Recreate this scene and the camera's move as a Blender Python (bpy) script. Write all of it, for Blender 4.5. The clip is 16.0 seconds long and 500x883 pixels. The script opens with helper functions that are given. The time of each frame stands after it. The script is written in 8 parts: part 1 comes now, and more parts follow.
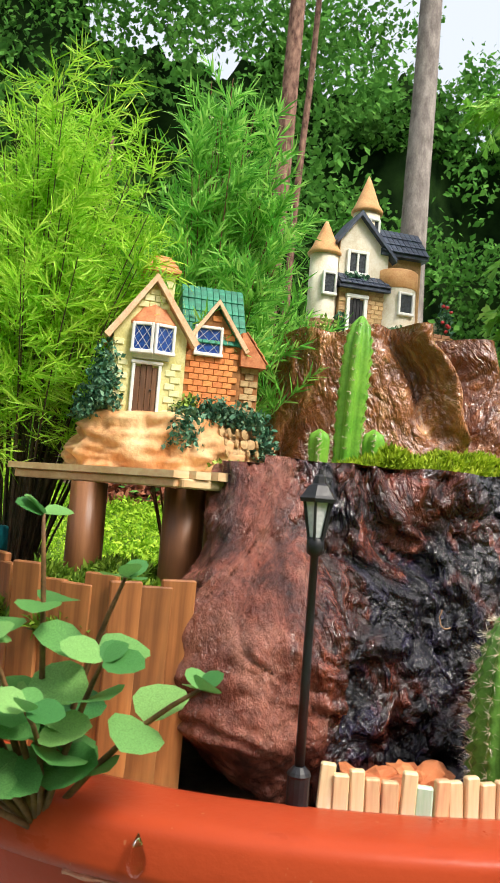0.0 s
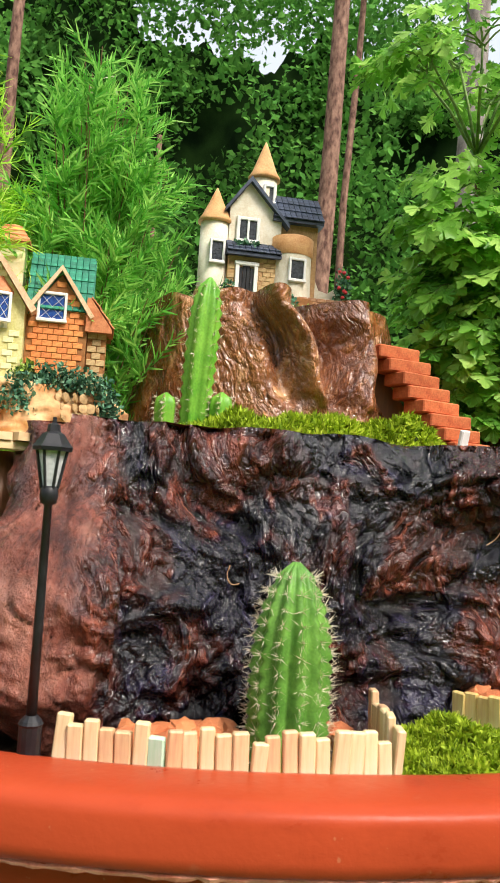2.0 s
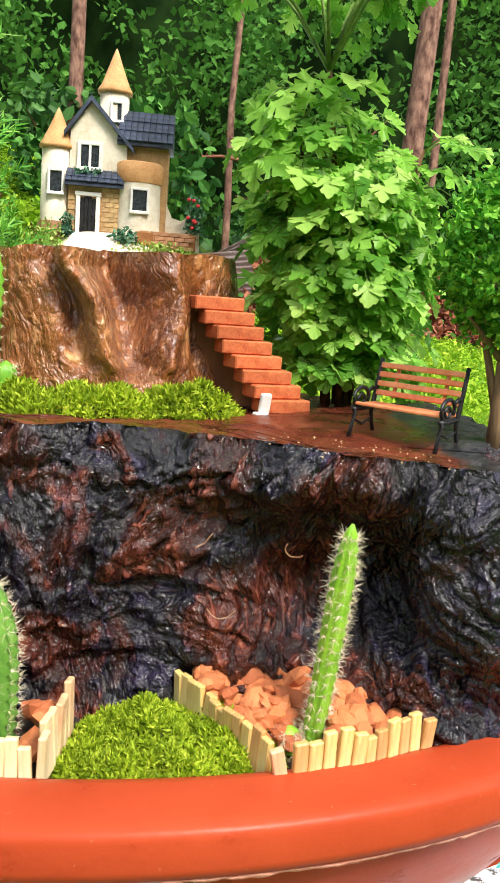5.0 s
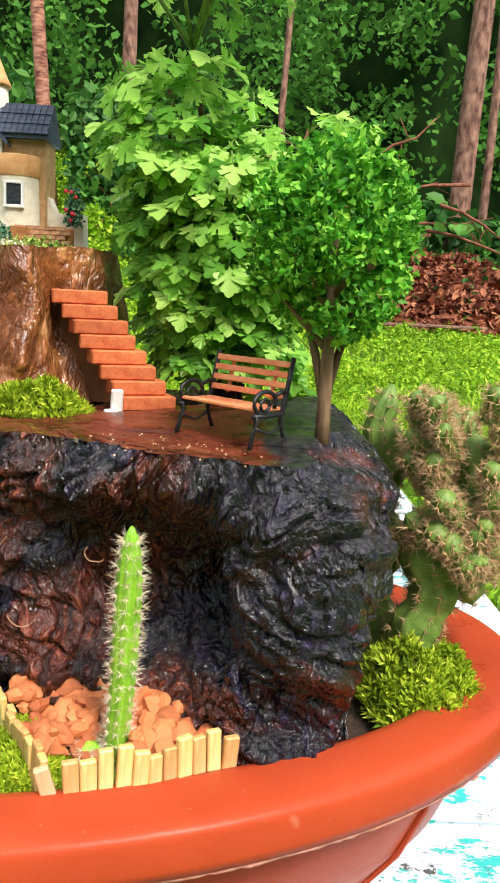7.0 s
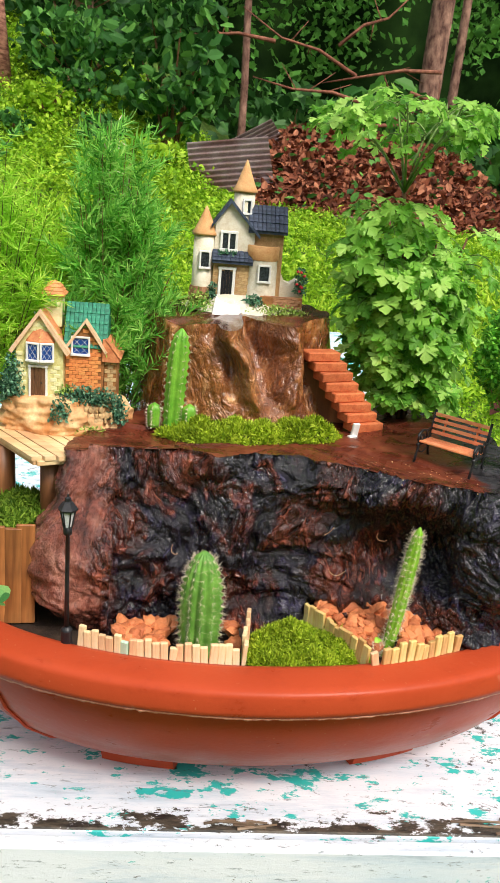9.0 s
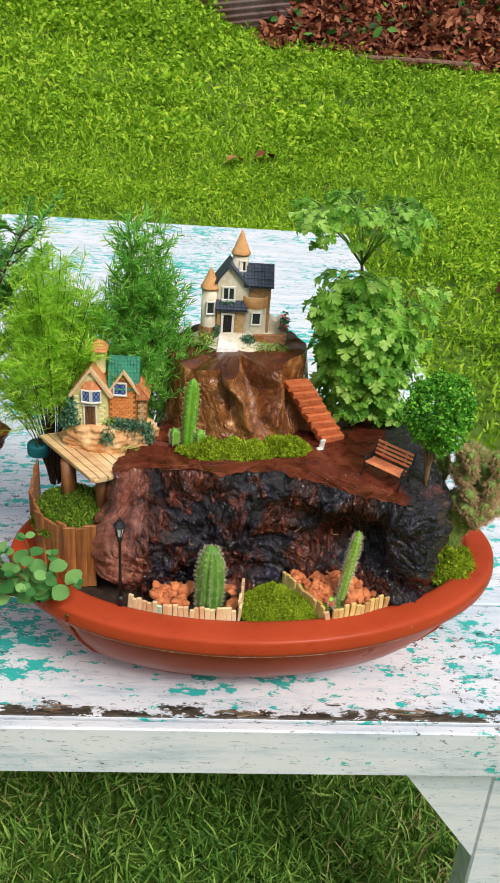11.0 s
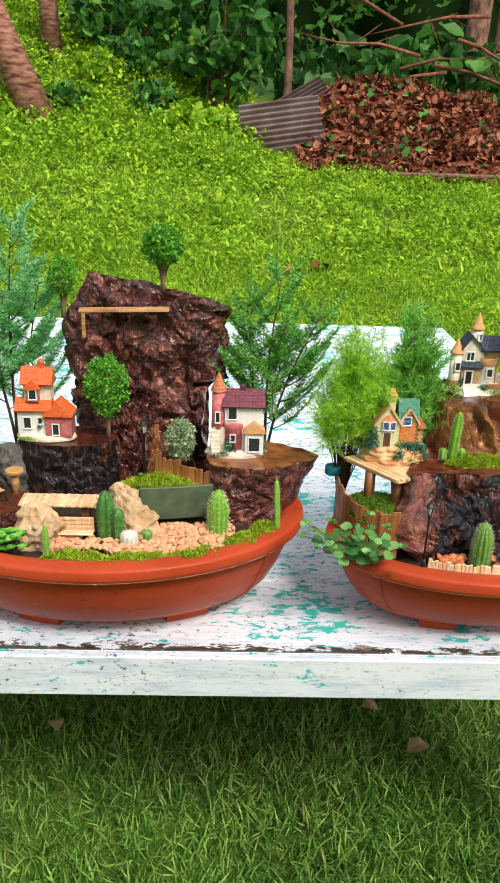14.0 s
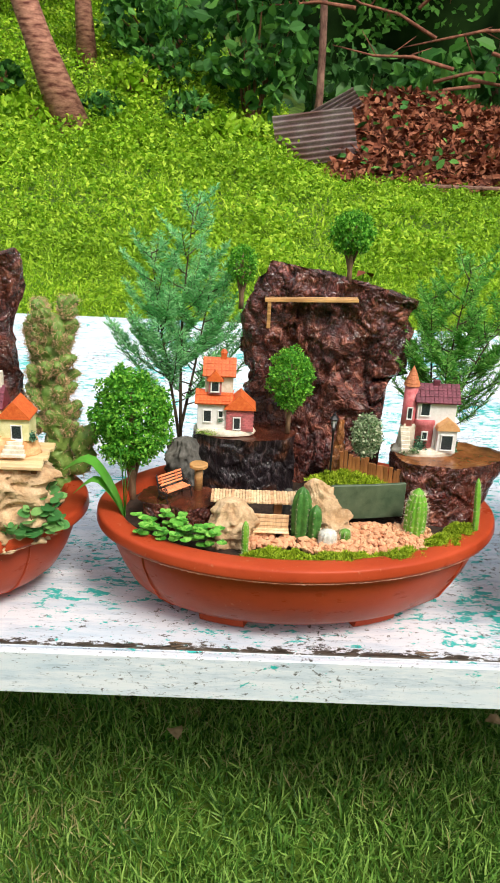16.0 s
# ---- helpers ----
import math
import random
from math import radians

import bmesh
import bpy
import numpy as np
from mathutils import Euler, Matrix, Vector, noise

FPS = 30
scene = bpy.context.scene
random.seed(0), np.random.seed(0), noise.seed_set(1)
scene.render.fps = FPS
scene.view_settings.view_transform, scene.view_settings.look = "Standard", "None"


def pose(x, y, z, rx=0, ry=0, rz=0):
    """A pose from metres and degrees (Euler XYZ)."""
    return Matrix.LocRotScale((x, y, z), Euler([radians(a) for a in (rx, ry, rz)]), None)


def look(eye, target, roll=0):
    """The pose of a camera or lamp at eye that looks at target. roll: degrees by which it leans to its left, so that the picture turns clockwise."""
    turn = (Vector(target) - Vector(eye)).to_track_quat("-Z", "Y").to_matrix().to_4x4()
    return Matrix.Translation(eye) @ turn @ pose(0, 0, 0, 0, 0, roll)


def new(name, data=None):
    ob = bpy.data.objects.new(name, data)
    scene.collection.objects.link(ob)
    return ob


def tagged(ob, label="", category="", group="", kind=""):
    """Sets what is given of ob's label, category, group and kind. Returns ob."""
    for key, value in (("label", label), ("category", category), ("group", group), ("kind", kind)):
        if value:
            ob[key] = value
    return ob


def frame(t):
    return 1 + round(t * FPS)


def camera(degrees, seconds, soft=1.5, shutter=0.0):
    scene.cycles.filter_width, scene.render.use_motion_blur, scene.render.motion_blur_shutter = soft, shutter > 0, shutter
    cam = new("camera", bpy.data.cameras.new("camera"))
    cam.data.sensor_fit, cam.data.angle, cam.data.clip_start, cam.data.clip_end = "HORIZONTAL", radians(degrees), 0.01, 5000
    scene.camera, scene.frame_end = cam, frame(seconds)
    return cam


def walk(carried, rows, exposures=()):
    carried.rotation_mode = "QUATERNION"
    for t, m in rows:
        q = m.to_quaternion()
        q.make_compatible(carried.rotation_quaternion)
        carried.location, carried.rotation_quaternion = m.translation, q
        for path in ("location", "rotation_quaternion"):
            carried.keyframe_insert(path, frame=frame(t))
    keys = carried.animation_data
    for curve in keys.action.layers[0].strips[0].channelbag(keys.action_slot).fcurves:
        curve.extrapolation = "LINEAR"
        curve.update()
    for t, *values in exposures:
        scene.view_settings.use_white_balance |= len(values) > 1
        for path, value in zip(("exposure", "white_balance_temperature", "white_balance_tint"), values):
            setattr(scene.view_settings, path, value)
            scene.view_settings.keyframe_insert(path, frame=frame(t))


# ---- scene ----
cam = camera(34.9, 16.0, 1.0)
cam.data.dof.use_dof, cam.data.dof.focus_distance, cam.data.dof.aperture_fstop = True, 0.58, 84.0
PATH = [
    (0, (-0.067, -0.239, 0.943), (0.449, 1.688, 1.087), 4.5),
    (0.5, (-0.04, -0.241, 0.939), (0.448, 1.691, 1.107), 4.4),
    (1, (-0.016, -0.245, 0.92), (0.385, 1.702, 1.144), 4.5),
    (1.5, (0.013, -0.247, 0.919), (0.364, 1.705, 1.175), 3.9),
    (2, (0.04, -0.259, 0.935), (0.419, 1.701, 1.056), 3.7),
    (2.5, (0.058, -0.275, 0.954), (0.441, 1.686, 0.879), 3.6),
    (3, (0.08, -0.286, 0.988), (0.445, 1.669, 0.777), 4.9),
    (3.5, (0.104, -0.28, 1.014), (0.424, 1.665, 0.677), 5.0),
    (4, (0.129, -0.285, 1.033), (0.421, 1.653, 0.638), 4.9),
    (4.5, (0.161, -0.282, 1.031), (0.402, 1.659, 0.615), 4.8),
    (5, (0.193, -0.279, 1.025), (0.372, 1.682, 0.673), 4.4),
    (5.2, (0.204, -0.281, 1.024), (0.376, 1.681, 0.678), 4.3),
    (7.3, (0.306, -0.261, 1.027), (0.321, 1.706, 0.665), 2.6),
    (7.5, (0.283, -0.276, 1.038), (0.308, 1.681, 0.629), 2.1),
    (8, (0.201, -0.355, 1.066), (0.319, 1.554, 0.479), 1.6),
    (8.5, (0.133, -0.439, 1.096), (0.25, 1.482, 0.552), 3.1),
    (9, (0.098, -0.47, 1.157), (0.265, 1.423, 0.535), 5.0),
    (9.2, (0.087, -0.455, 1.198), (0.257, 1.394, 0.456), 5.9),
    (11.3, (0.099, -0.677, 1.404), (0.214, 1.065, 0.429), 3.7),
    (11.5, (0.103, -0.716, 1.397), (0.195, 1.057, 0.477), 3.4),
    (12, (0.075, -0.849, 1.404), (0.157, 0.963, 0.561), 3.8),
    (12.5, (0.034, -0.988, 1.459), (0.109, 0.825, 0.619), 3.3),
    (13, (-0.05, -1.066, 1.478), (0.031, 0.75, 0.644), 3.2),
    (13.5, (-0.197, -1.054, 1.468), (-0.125, 0.797, 0.711), 1.9),
    (14, (-0.272, -1.012, 1.451), (-0.211, 0.843, 0.706), 2.0),
    (14.5, (-0.324, -0.989, 1.429), (-0.298, 0.868, 0.689), 2.1),
    (15, (-0.391, -0.968, 1.414), (-0.397, 0.895, 0.688), 1.7),
    (15.5, (-0.453, -0.962, 1.406), (-0.45, 0.904, 0.686), 1.8),
    (16, (-0.545, -0.967, 1.398), (-0.521, 0.899, 0.678), 2.6),
]
walk(cam, [(t, look(eye, target, roll)) for t, eye, target, roll in PATH],
     [(0.0, 0.77), (2.0, 0.78), (2.8, 0.95), (3.5, 0.99), (5.0, 0.96), (7.5, 0.87), (8.5, 0.62), (9.2, 0.54), (11.3, 0.10), (12.0, 0.20), (13.0, 0.36), (16.0, 0.46)])

# ---- world, sun, exposure ----
world = bpy.data.worlds.new("world")
scene.world = world
world.use_nodes = True
wn = world.node_tree
sky = wn.nodes.new("ShaderNodeTexSky")
sky.sky_type = "NISHITA"
sky.sun_disc = False
sky.sun_elevation = radians(50)
sky.sun_rotation = radians(148)
sky.air_density, sky.dust_density, sky.ozone_density = 1.0, 6.0, 1.0
bg = wn.nodes["Background"]
bg.inputs["Strength"].default_value = 0.12
haze = wn.nodes.new("ShaderNodeMix")
haze.data_type = "RGBA"
haze.inputs[0].default_value = 0.55
haze.inputs[7].default_value = (6.9, 7.1, 7.4, 1)
wn.links.new(sky.outputs[0], haze.inputs[6])
wn.links.new(haze.outputs[2], bg.inputs["Color"])
sun = new("sun", bpy.data.lights.new("sun", "SUN"))
sun.data.energy, sun.data.angle, sun.data.color = 2.3, radians(16), (1.0, 0.95, 0.86)
sun.rotation_euler = (radians(40), 0, radians(32))


# ---- small mesh kit ----
class MB:
    """Collects vertices and faces for one mesh."""

    def __init__(self):
        self.v, self.f, self.n = [], [], 0

    def add(self, v, f, m=None):
        v = np.asarray(v, float).reshape(-1, 3)
        if m is not None:
            m = np.array(m)
            v = v @ m[:3, :3].T + m[:3, 3]
        self.v.append(v)
        self.f.extend([tuple(int(i) + self.n for i in q) for q in f])
        self.n += len(v)
        return self

    def mesh(self, name, smooth=False):
        me = bpy.data.meshes.new(name)
        v = np.concatenate(self.v) if self.v else np.zeros((0, 3))
        me.from_pydata(v.tolist(), [], self.f)
        if smooth:
            me.polygons.foreach_set("use_smooth", np.ones(len(me.polygons), bool))
        me.update()
        return me


def chamfer(sx, sy, sz, b=0.0006):
    """A box with chamfered edges, centred."""
    h = (sx / 2, sy / 2, sz / 2)
    b = min(b, *(q * 0.45 for q in h))
    v, ix = [], {}
    for sgn in [(i, j, k) for i in (-1, 1) for j in (-1, 1) for k in (-1, 1)]:
        for a in range(3):
            p = [sgn[c] * (h[c] - (0 if c == a else b)) for c in range(3)]
            ix[sgn, a] = len(v)
            v.append(p)
    f = []
    for a in range(3):
        o = [c for c in range(3) if c != a]
        for s in (-1, 1):
            q = []
            for i, j in ((-1, -1), (1, -1), (1, 1), (-1, 1)):
                t = [0, 0, 0]
                t[a], t[o[0]], t[o[1]] = s, i, j
                q.append(ix[tuple(t), a])
            f.append(q)
        for i in (-1, 1):
            for j in (-1, 1):
                t0, t1 = [0, 0, 0], [0, 0, 0]
                t0[a], t1[a] = -1, 1
                t0[o[0]] = t1[o[0]] = i
                t0[o[1]] = t1[o[1]] = j
                f.append([ix[tuple(t0), o[0]], ix[tuple(t1), o[0]], ix[tuple(t1), o[1]], ix[tuple(t0), o[1]]])
    for sgn in [(i, j, k) for i in (-1, 1) for j in (-1, 1) for k in (-1, 1)]:
        f.append([ix[sgn, 0], ix[sgn, 1], ix[sgn, 2]])
    v = np.array(v)
    out = []
    for q in f:
        p = v[q]
        nrm = np.cross(p[1] - p[0], p[2] - p[0])
        out.append(q if nrm @ p.mean(0) > 0 else q[::-1])
    return v, out


def box(mb, x, y, z, sx, sy, sz, b=0.0006, rz=0.0, rx=0.0, ry=0.0):
    """A chamfered box whose base centre is at x, y, z."""
    v, f = chamfer(sx, sy, sz, b)
    return mb.add(v + np.array((0, 0, sz / 2)), f, pose(x, y, z, rx, ry, rz))


def lathe(mb, prof, seg=24, x=0.0, y=0.0, z=0.0, ex=1.0, ey=1.0, wob=None, m=None, cap=True):
    """Turns a list of (radius, height) about the z axis; wob(angle, height) scales the radius."""
    v, f = [], []
    for r, h in prof:
        for i in range(seg):
            a = 2 * math.pi * i / seg
            k = wob(a, h) if wob else 1.0
            v.append((x + r * k * ex * math.cos(a), y + r * k * ey * math.sin(a), z + h))
    for j in range(len(prof) - 1):
        for i in range(seg):
            a, b = j * seg + i, j * seg + (i + 1) % seg
            f.append((a, b, b + seg, a + seg))
    if cap:
        f.append(tuple(range(seg))[::-1])
        f.append(tuple((len(prof) - 1) * seg + i for i in range(seg)))
    return mb.add(v, f, m)


def tube(mb, pts, radii, seg=8, cap=True):
    """A round bar along the points."""
    pts = [Vector(p) for p in pts]
    if not hasattr(radii, "__len__"):
        radii = [radii] * len(pts)
    v, f = [], []
    up = Vector((0.13, 0.21, 0.97)).normalized()
    for k, p in enumerate(pts):
        d = (pts[min(k + 1, len(pts) - 1)] - pts[max(k - 1, 0)]).normalized()
        u = d.cross(up)
        if u.length < 0.15:
            u = d.cross(Vector((1, 0, 0)))
        u.normalize()
        w = d.cross(u)
        for i in range(seg):
            a = 2 * math.pi * i / seg
            v.append(p + (u * math.cos(a) + w * math.sin(a)) * radii[k])
    for j in range(len(pts) - 1):
        for i in range(seg):
            a, b = j * seg + i, j * seg + (i + 1) % seg
            f.append((a, a + seg, b + seg, b))
    if cap:
        f.append(tuple(range(seg)))
        f.append(tuple((len(pts) - 1) * seg + i for i in range(seg))[::-1])
    return mb.add([tuple(p) for p in v], f)


def prism(mb, poly, y0, y1, m=None):
    """Extrudes a polygon of the x-z plane from y0 (front) to y1 (back)."""
    n = len(poly)
    v = [(x, y0, z) for x, z in poly] + [(x, y1, z) for x, z in poly]
    f = [tuple(range(n)), tuple(range(n, 2 * n))[::-1]]
    for i in range(n):
        j = (i + 1) % n
        f.append((i, i + n, j + n, j))
    return mb.add(v, f, m)


def fbm(x, y, z, octaves=4):
    return noise.fractal(Vector((x, y, z)), 1.0, 2.0, octaves)


def ridge(x, y, z):
    return 1.0 - abs(noise.noise(Vector((x, y, z)))) * 2.0


def thing(name, x, y, z, label, category, group="", kind="", rz=0.0):
    ob = new(name)
    ob.empty_display_size = 0.01
    ob.matrix_basis = pose(x, y, z, 0, 0, rz)
    return tagged(ob, label, category, group, kind)


def part(name, mb, material, parent, label="", smooth=False):
    """One mesh object under a thing or a part, in its parent's space."""
    me = mb.mesh(name, smooth) if isinstance(mb, MB) else mb
    if not me.materials:
        me.materials.append(material)
    ob = new(name, me)
    ob.parent = parent
    return tagged(ob, label)


def single(name, mb, material, label, category, group="", kind="", smooth=False, at=(0, 0, 0), rz=0.0):
    """A thing that is one mesh, with its own base as origin."""
    me = mb.mesh(name, smooth) if isinstance(mb, MB) else mb
    if not me.materials:
        me.materials.append(material)
    ob = new(name, me)
    ob.matrix_basis = pose(*at, 0, 0, rz)
    return tagged(ob, label, category, group, kind)


def rots(n, rng, tilt=180.0, lo=0.0):
    """Random turning matrices: any heading, tilt from lo up to tilt degrees."""
    a, b, c = rng.uniform(0, 2 * np.pi, n), np.radians(rng.uniform(lo, tilt, n)), rng.uniform(0, 2 * np.pi, n)
    ca, sa, cb, sb, cc, sc = np.cos(a), np.sin(a), np.cos(b), np.sin(b), np.cos(c), np.sin(c)
    z = np.zeros(n)
    o = np.ones(n)
    r1 = np.stack([np.stack([ca, -sa, z], 1), np.stack([sa, ca, z], 1), np.stack([z, z, o], 1)], 1)
    r2 = np.stack([np.stack([o, z, z], 1), np.stack([z, cb, -sb], 1), np.stack([z, sb, cb], 1)], 1)
    r3 = np.stack([np.stack([cc, -sc, z], 1), np.stack([sc, cc, z], 1), np.stack([z, z, o], 1)], 1)
    return r1 @ r2 @ r3


def strew(mb, tv, tf, places, turns, sizes):
    """Copies of one small shape at many places, joined."""
    tv = np.asarray(tv, float)
    n, k = len(places), len(tv)
    v = np.einsum("nij,nkj->nki", turns, tv[None] * np.asarray(sizes).reshape(n, 1, -1)) + np.asarray(places)[:, None, :]
    mb.v.append(v.reshape(-1, 3))
    base = mb.n
    for i in range(n):
        o = base + i * k
        mb.f.extend([tuple(q + o for q in face) for face in tf])
    mb.n += n * k
    return mb


# ---- materials ----
def nodes_of(name):
    m = bpy.data.materials.new(name)
    m.use_nodes = True
    nt = m.node_tree
    return m, nt, nt.nodes["Principled BSDF"]


def tex(nt, kind, scale, detail=4.0, stretch=(1, 1, 1), coords="Object", rough=0.55, distortion=0.0):
    tc, mp = nt.nodes.new("ShaderNodeTexCoord"), nt.nodes.new("ShaderNodeMapping")
    mp.inputs["Scale"].default_value = stretch
    nt.links.new(tc.outputs[coords], mp.inputs["Vector"])
    t = nt.nodes.new("ShaderNodeTex" + kind)
    t.inputs["Scale"].default_value = scale
    if kind == "Noise":
        t.inputs["Detail"].default_value, t.inputs["Roughness"].default_value = detail, rough
        t.inputs["Distortion"].default_value = distortion
    nt.links.new(mp.outputs[0], t.inputs["Vector"])
    return t.outputs["Distance"] if kind == "Voronoi" else t.outputs[0]


def ramp(nt, fac, stops):
    r = nt.nodes.new("ShaderNodeValToRGB")
    e = r.color_ramp.elements
    while len(e) < len(stops):
        e.new(0.5)
    for q, (pos, col) in zip(e, stops):
        q.position = pos
        q.color = (*col, 1) if hasattr(col, "__len__") else (col, col, col, 1)
    nt.links.new(fac, r.inputs[0])
    return r.outputs[0]


def mix(nt, fac, a, b, mode="MIX"):
    m = nt.nodes.new("ShaderNodeMix")
    m.data_type, m.blend_type = "RGBA", mode
    for sock, val in ((m.inputs[0], fac), (m.inputs[6], a), (m.inputs[7], b)):
        if isinstance(val, (int, float)):
            sock.default_value = val if sock == m.inputs[0] else (val, val, val, 1)
        elif isinstance(val, tuple):
            sock.default_value = (*val, 1)
        else:
            nt.links.new(val, sock)
    return m.outputs[2]


def bump(nt, bsdf, height, strength=0.3, dist=0.001):
    b = nt.nodes.new("ShaderNodeBump")
    b.inputs["Strength"].default_value, b.inputs["Distance"].default_value = strength, dist
    nt.links.new(height, b.inputs["Height"])
    nt.links.new(b.outputs[0], bsdf.inputs["Normal"])


def rnd(nt, island=False):
    if island:
        return nt.nodes.new("ShaderNodeNewGeometry").outputs["Random Per Island"]
    return nt.nodes.new("ShaderNodeObjectInfo").outputs["Random"]


def paint(name, c1, c2, scale=150.0, rough=0.6, rough2=None, dist=0.0006, strength=0.4, fine=900.0, vary=0.0, stretch=(1, 1, 1), island=False, spec=0.4, metal=0.0):
    """Two mottled tones with a fine grain and relief; vary shifts the tone from piece to piece."""
    m, nt, b = nodes_of(name)
    big = tex(nt, "Noise", scale, 5.0, stretch)
    small = tex(nt, "Noise", fine, 3.0, stretch)
    col = ramp(nt, big, [(0.33, c1), (0.67, c2)])
    col = mix(nt, 0.22, col, ramp(nt, small, [(0.3, 0.15), (0.7, 0.9)]), "OVERLAY")
    if vary:
        col = mix(nt, vary, col, ramp(nt, rnd(nt, island), [(0.0, 0.08), (1.0, 0.95)]), "OVERLAY")
    nt.links.new(col, b.inputs["Base Color"])
    nt.links.new(ramp(nt, big, [(0.3, rough), (0.7, rough if rough2 is None else rough2)]), b.inputs["Roughness"])
    b.inputs["Specular IOR Level"].default_value = spec
    b.inputs["Metallic"].default_value = metal
    bump(nt, b, mix(nt, 0.5, big, small), strength, dist)
    return m


def leafy(name, dark, mid, light, rough=0.45, translucent=0.3, scale=40.0, patch=0.35):
    """A leaf that lets some light through, its tone shifting from leaf to leaf."""
    m, nt, b = nodes_of(name)
    r = nt.nodes.new("ShaderNodeMath")
    r.operation = "ADD"
    nt.links.new(rnd(nt, True), r.inputs[0])
    nt.links.new(rnd(nt), r.inputs[1])
    fr = nt.nodes.new("ShaderNodeMath")
    fr.operation = "FRACT"
    nt.links.new(r.outputs[0], fr.inputs[0])
    col = ramp(nt, fr.outputs[0], [(0.0, dark), (0.5, mid), (1.0, light)])
    col = mix(nt, patch, col, ramp(nt, tex(nt, "Noise", scale, 3.0), [(0.3, 0.2), (0.7, 0.85)]), "OVERLAY")
    nt.links.new(col, b.inputs["Base Color"])
    b.inputs["Roughness"].default_value = rough
    b.inputs["Specular IOR Level"].default_value = 0.2 if rough < 0.8 else 0.05
    tr = nt.nodes.new("ShaderNodeBsdfTranslucent")
    nt.links.new(col, tr.inputs["Color"])
    ms = nt.nodes.new("ShaderNodeMixShader")
    ms.inputs[0].default_value = translucent
    nt.links.new(b.outputs[0], ms.inputs[1])
    nt.links.new(tr.outputs[0], ms.inputs[2])
    nt.links.new(ms.outputs[0], nt.nodes["Material Output"].inputs["Surface"])
    return m


def warped(nt, scale, stretch, warp_scale, warp, detail=6.0, rough=0.6):
    """Noise whose coordinates are bent by a coarser noise, so that its grain flows in swirls."""
    tc = nt.nodes.new("ShaderNodeTexCoord")
    w = nt.nodes.new("ShaderNodeTexNoise")
    w.inputs["Scale"].default_value, w.inputs["Detail"].default_value = warp_scale, 2.0
    nt.links.new(tc.outputs["Object"], w.inputs["Vector"])
    sc = nt.nodes.new("ShaderNodeVectorMath")
    sc.operation = "SCALE"
    sc.inputs["Scale"].default_value = warp
    nt.links.new(w.outputs["Color"], sc.inputs[0])
    ad = nt.nodes.new("ShaderNodeVectorMath")
    nt.links.new(tc.outputs["Object"], ad.inputs[0])
    nt.links.new(sc.outputs[0], ad.inputs[1])
    mp = nt.nodes.new("ShaderNodeMapping")
    mp.inputs["Scale"].default_value = stretch
    nt.links.new(ad.outputs[0], mp.inputs["Vector"])
    t = nt.nodes.new("ShaderNodeTexNoise")
    t.inputs["Scale"].default_value, t.inputs["Detail"].default_value, t.inputs["Roughness"].default_value = scale, detail, rough
    nt.links.new(mp.outputs[0], t.inputs["Vector"])
    return t.outputs[0]


def cells(nt, scale, stretch, warp_scale, warp):
    """Distance to the edges of irregular plates, their outlines bent by a coarser noise."""
    tc = nt.nodes.new("ShaderNodeTexCoord")
    w = nt.nodes.new("ShaderNodeTexNoise")
    w.inputs["Scale"].default_value, w.inputs["Detail"].default_value = warp_scale, 4.0
    nt.links.new(tc.outputs["Object"], w.inputs["Vector"])
    ma = nt.nodes.new("ShaderNodeVectorMath")
    ma.operation = "MULTIPLY_ADD"
    ma.inputs[1].default_value = (warp, warp, warp)
    nt.links.new(w.outputs["Color"], ma.inputs[0])
    nt.links.new(tc.outputs["Object"], ma.inputs[2])
    mp = nt.nodes.new("ShaderNodeMapping")
    mp.inputs["Scale"].default_value = stretch
    nt.links.new(ma.outputs[0], mp.inputs["Vector"])
    v = nt.nodes.new("ShaderNodeTexVoronoi")
    v.feature = "DISTANCE_TO_EDGE"
    v.inputs["Scale"].default_value = scale
    nt.links.new(mp.outputs[0], v.inputs["Vector"])
    return v.outputs["Distance"]


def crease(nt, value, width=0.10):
    """Low in narrow creases where the noise crosses its middle; serves relief and painted crease shade."""
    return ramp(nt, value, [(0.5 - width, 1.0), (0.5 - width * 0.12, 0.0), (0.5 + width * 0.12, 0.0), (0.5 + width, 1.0)])


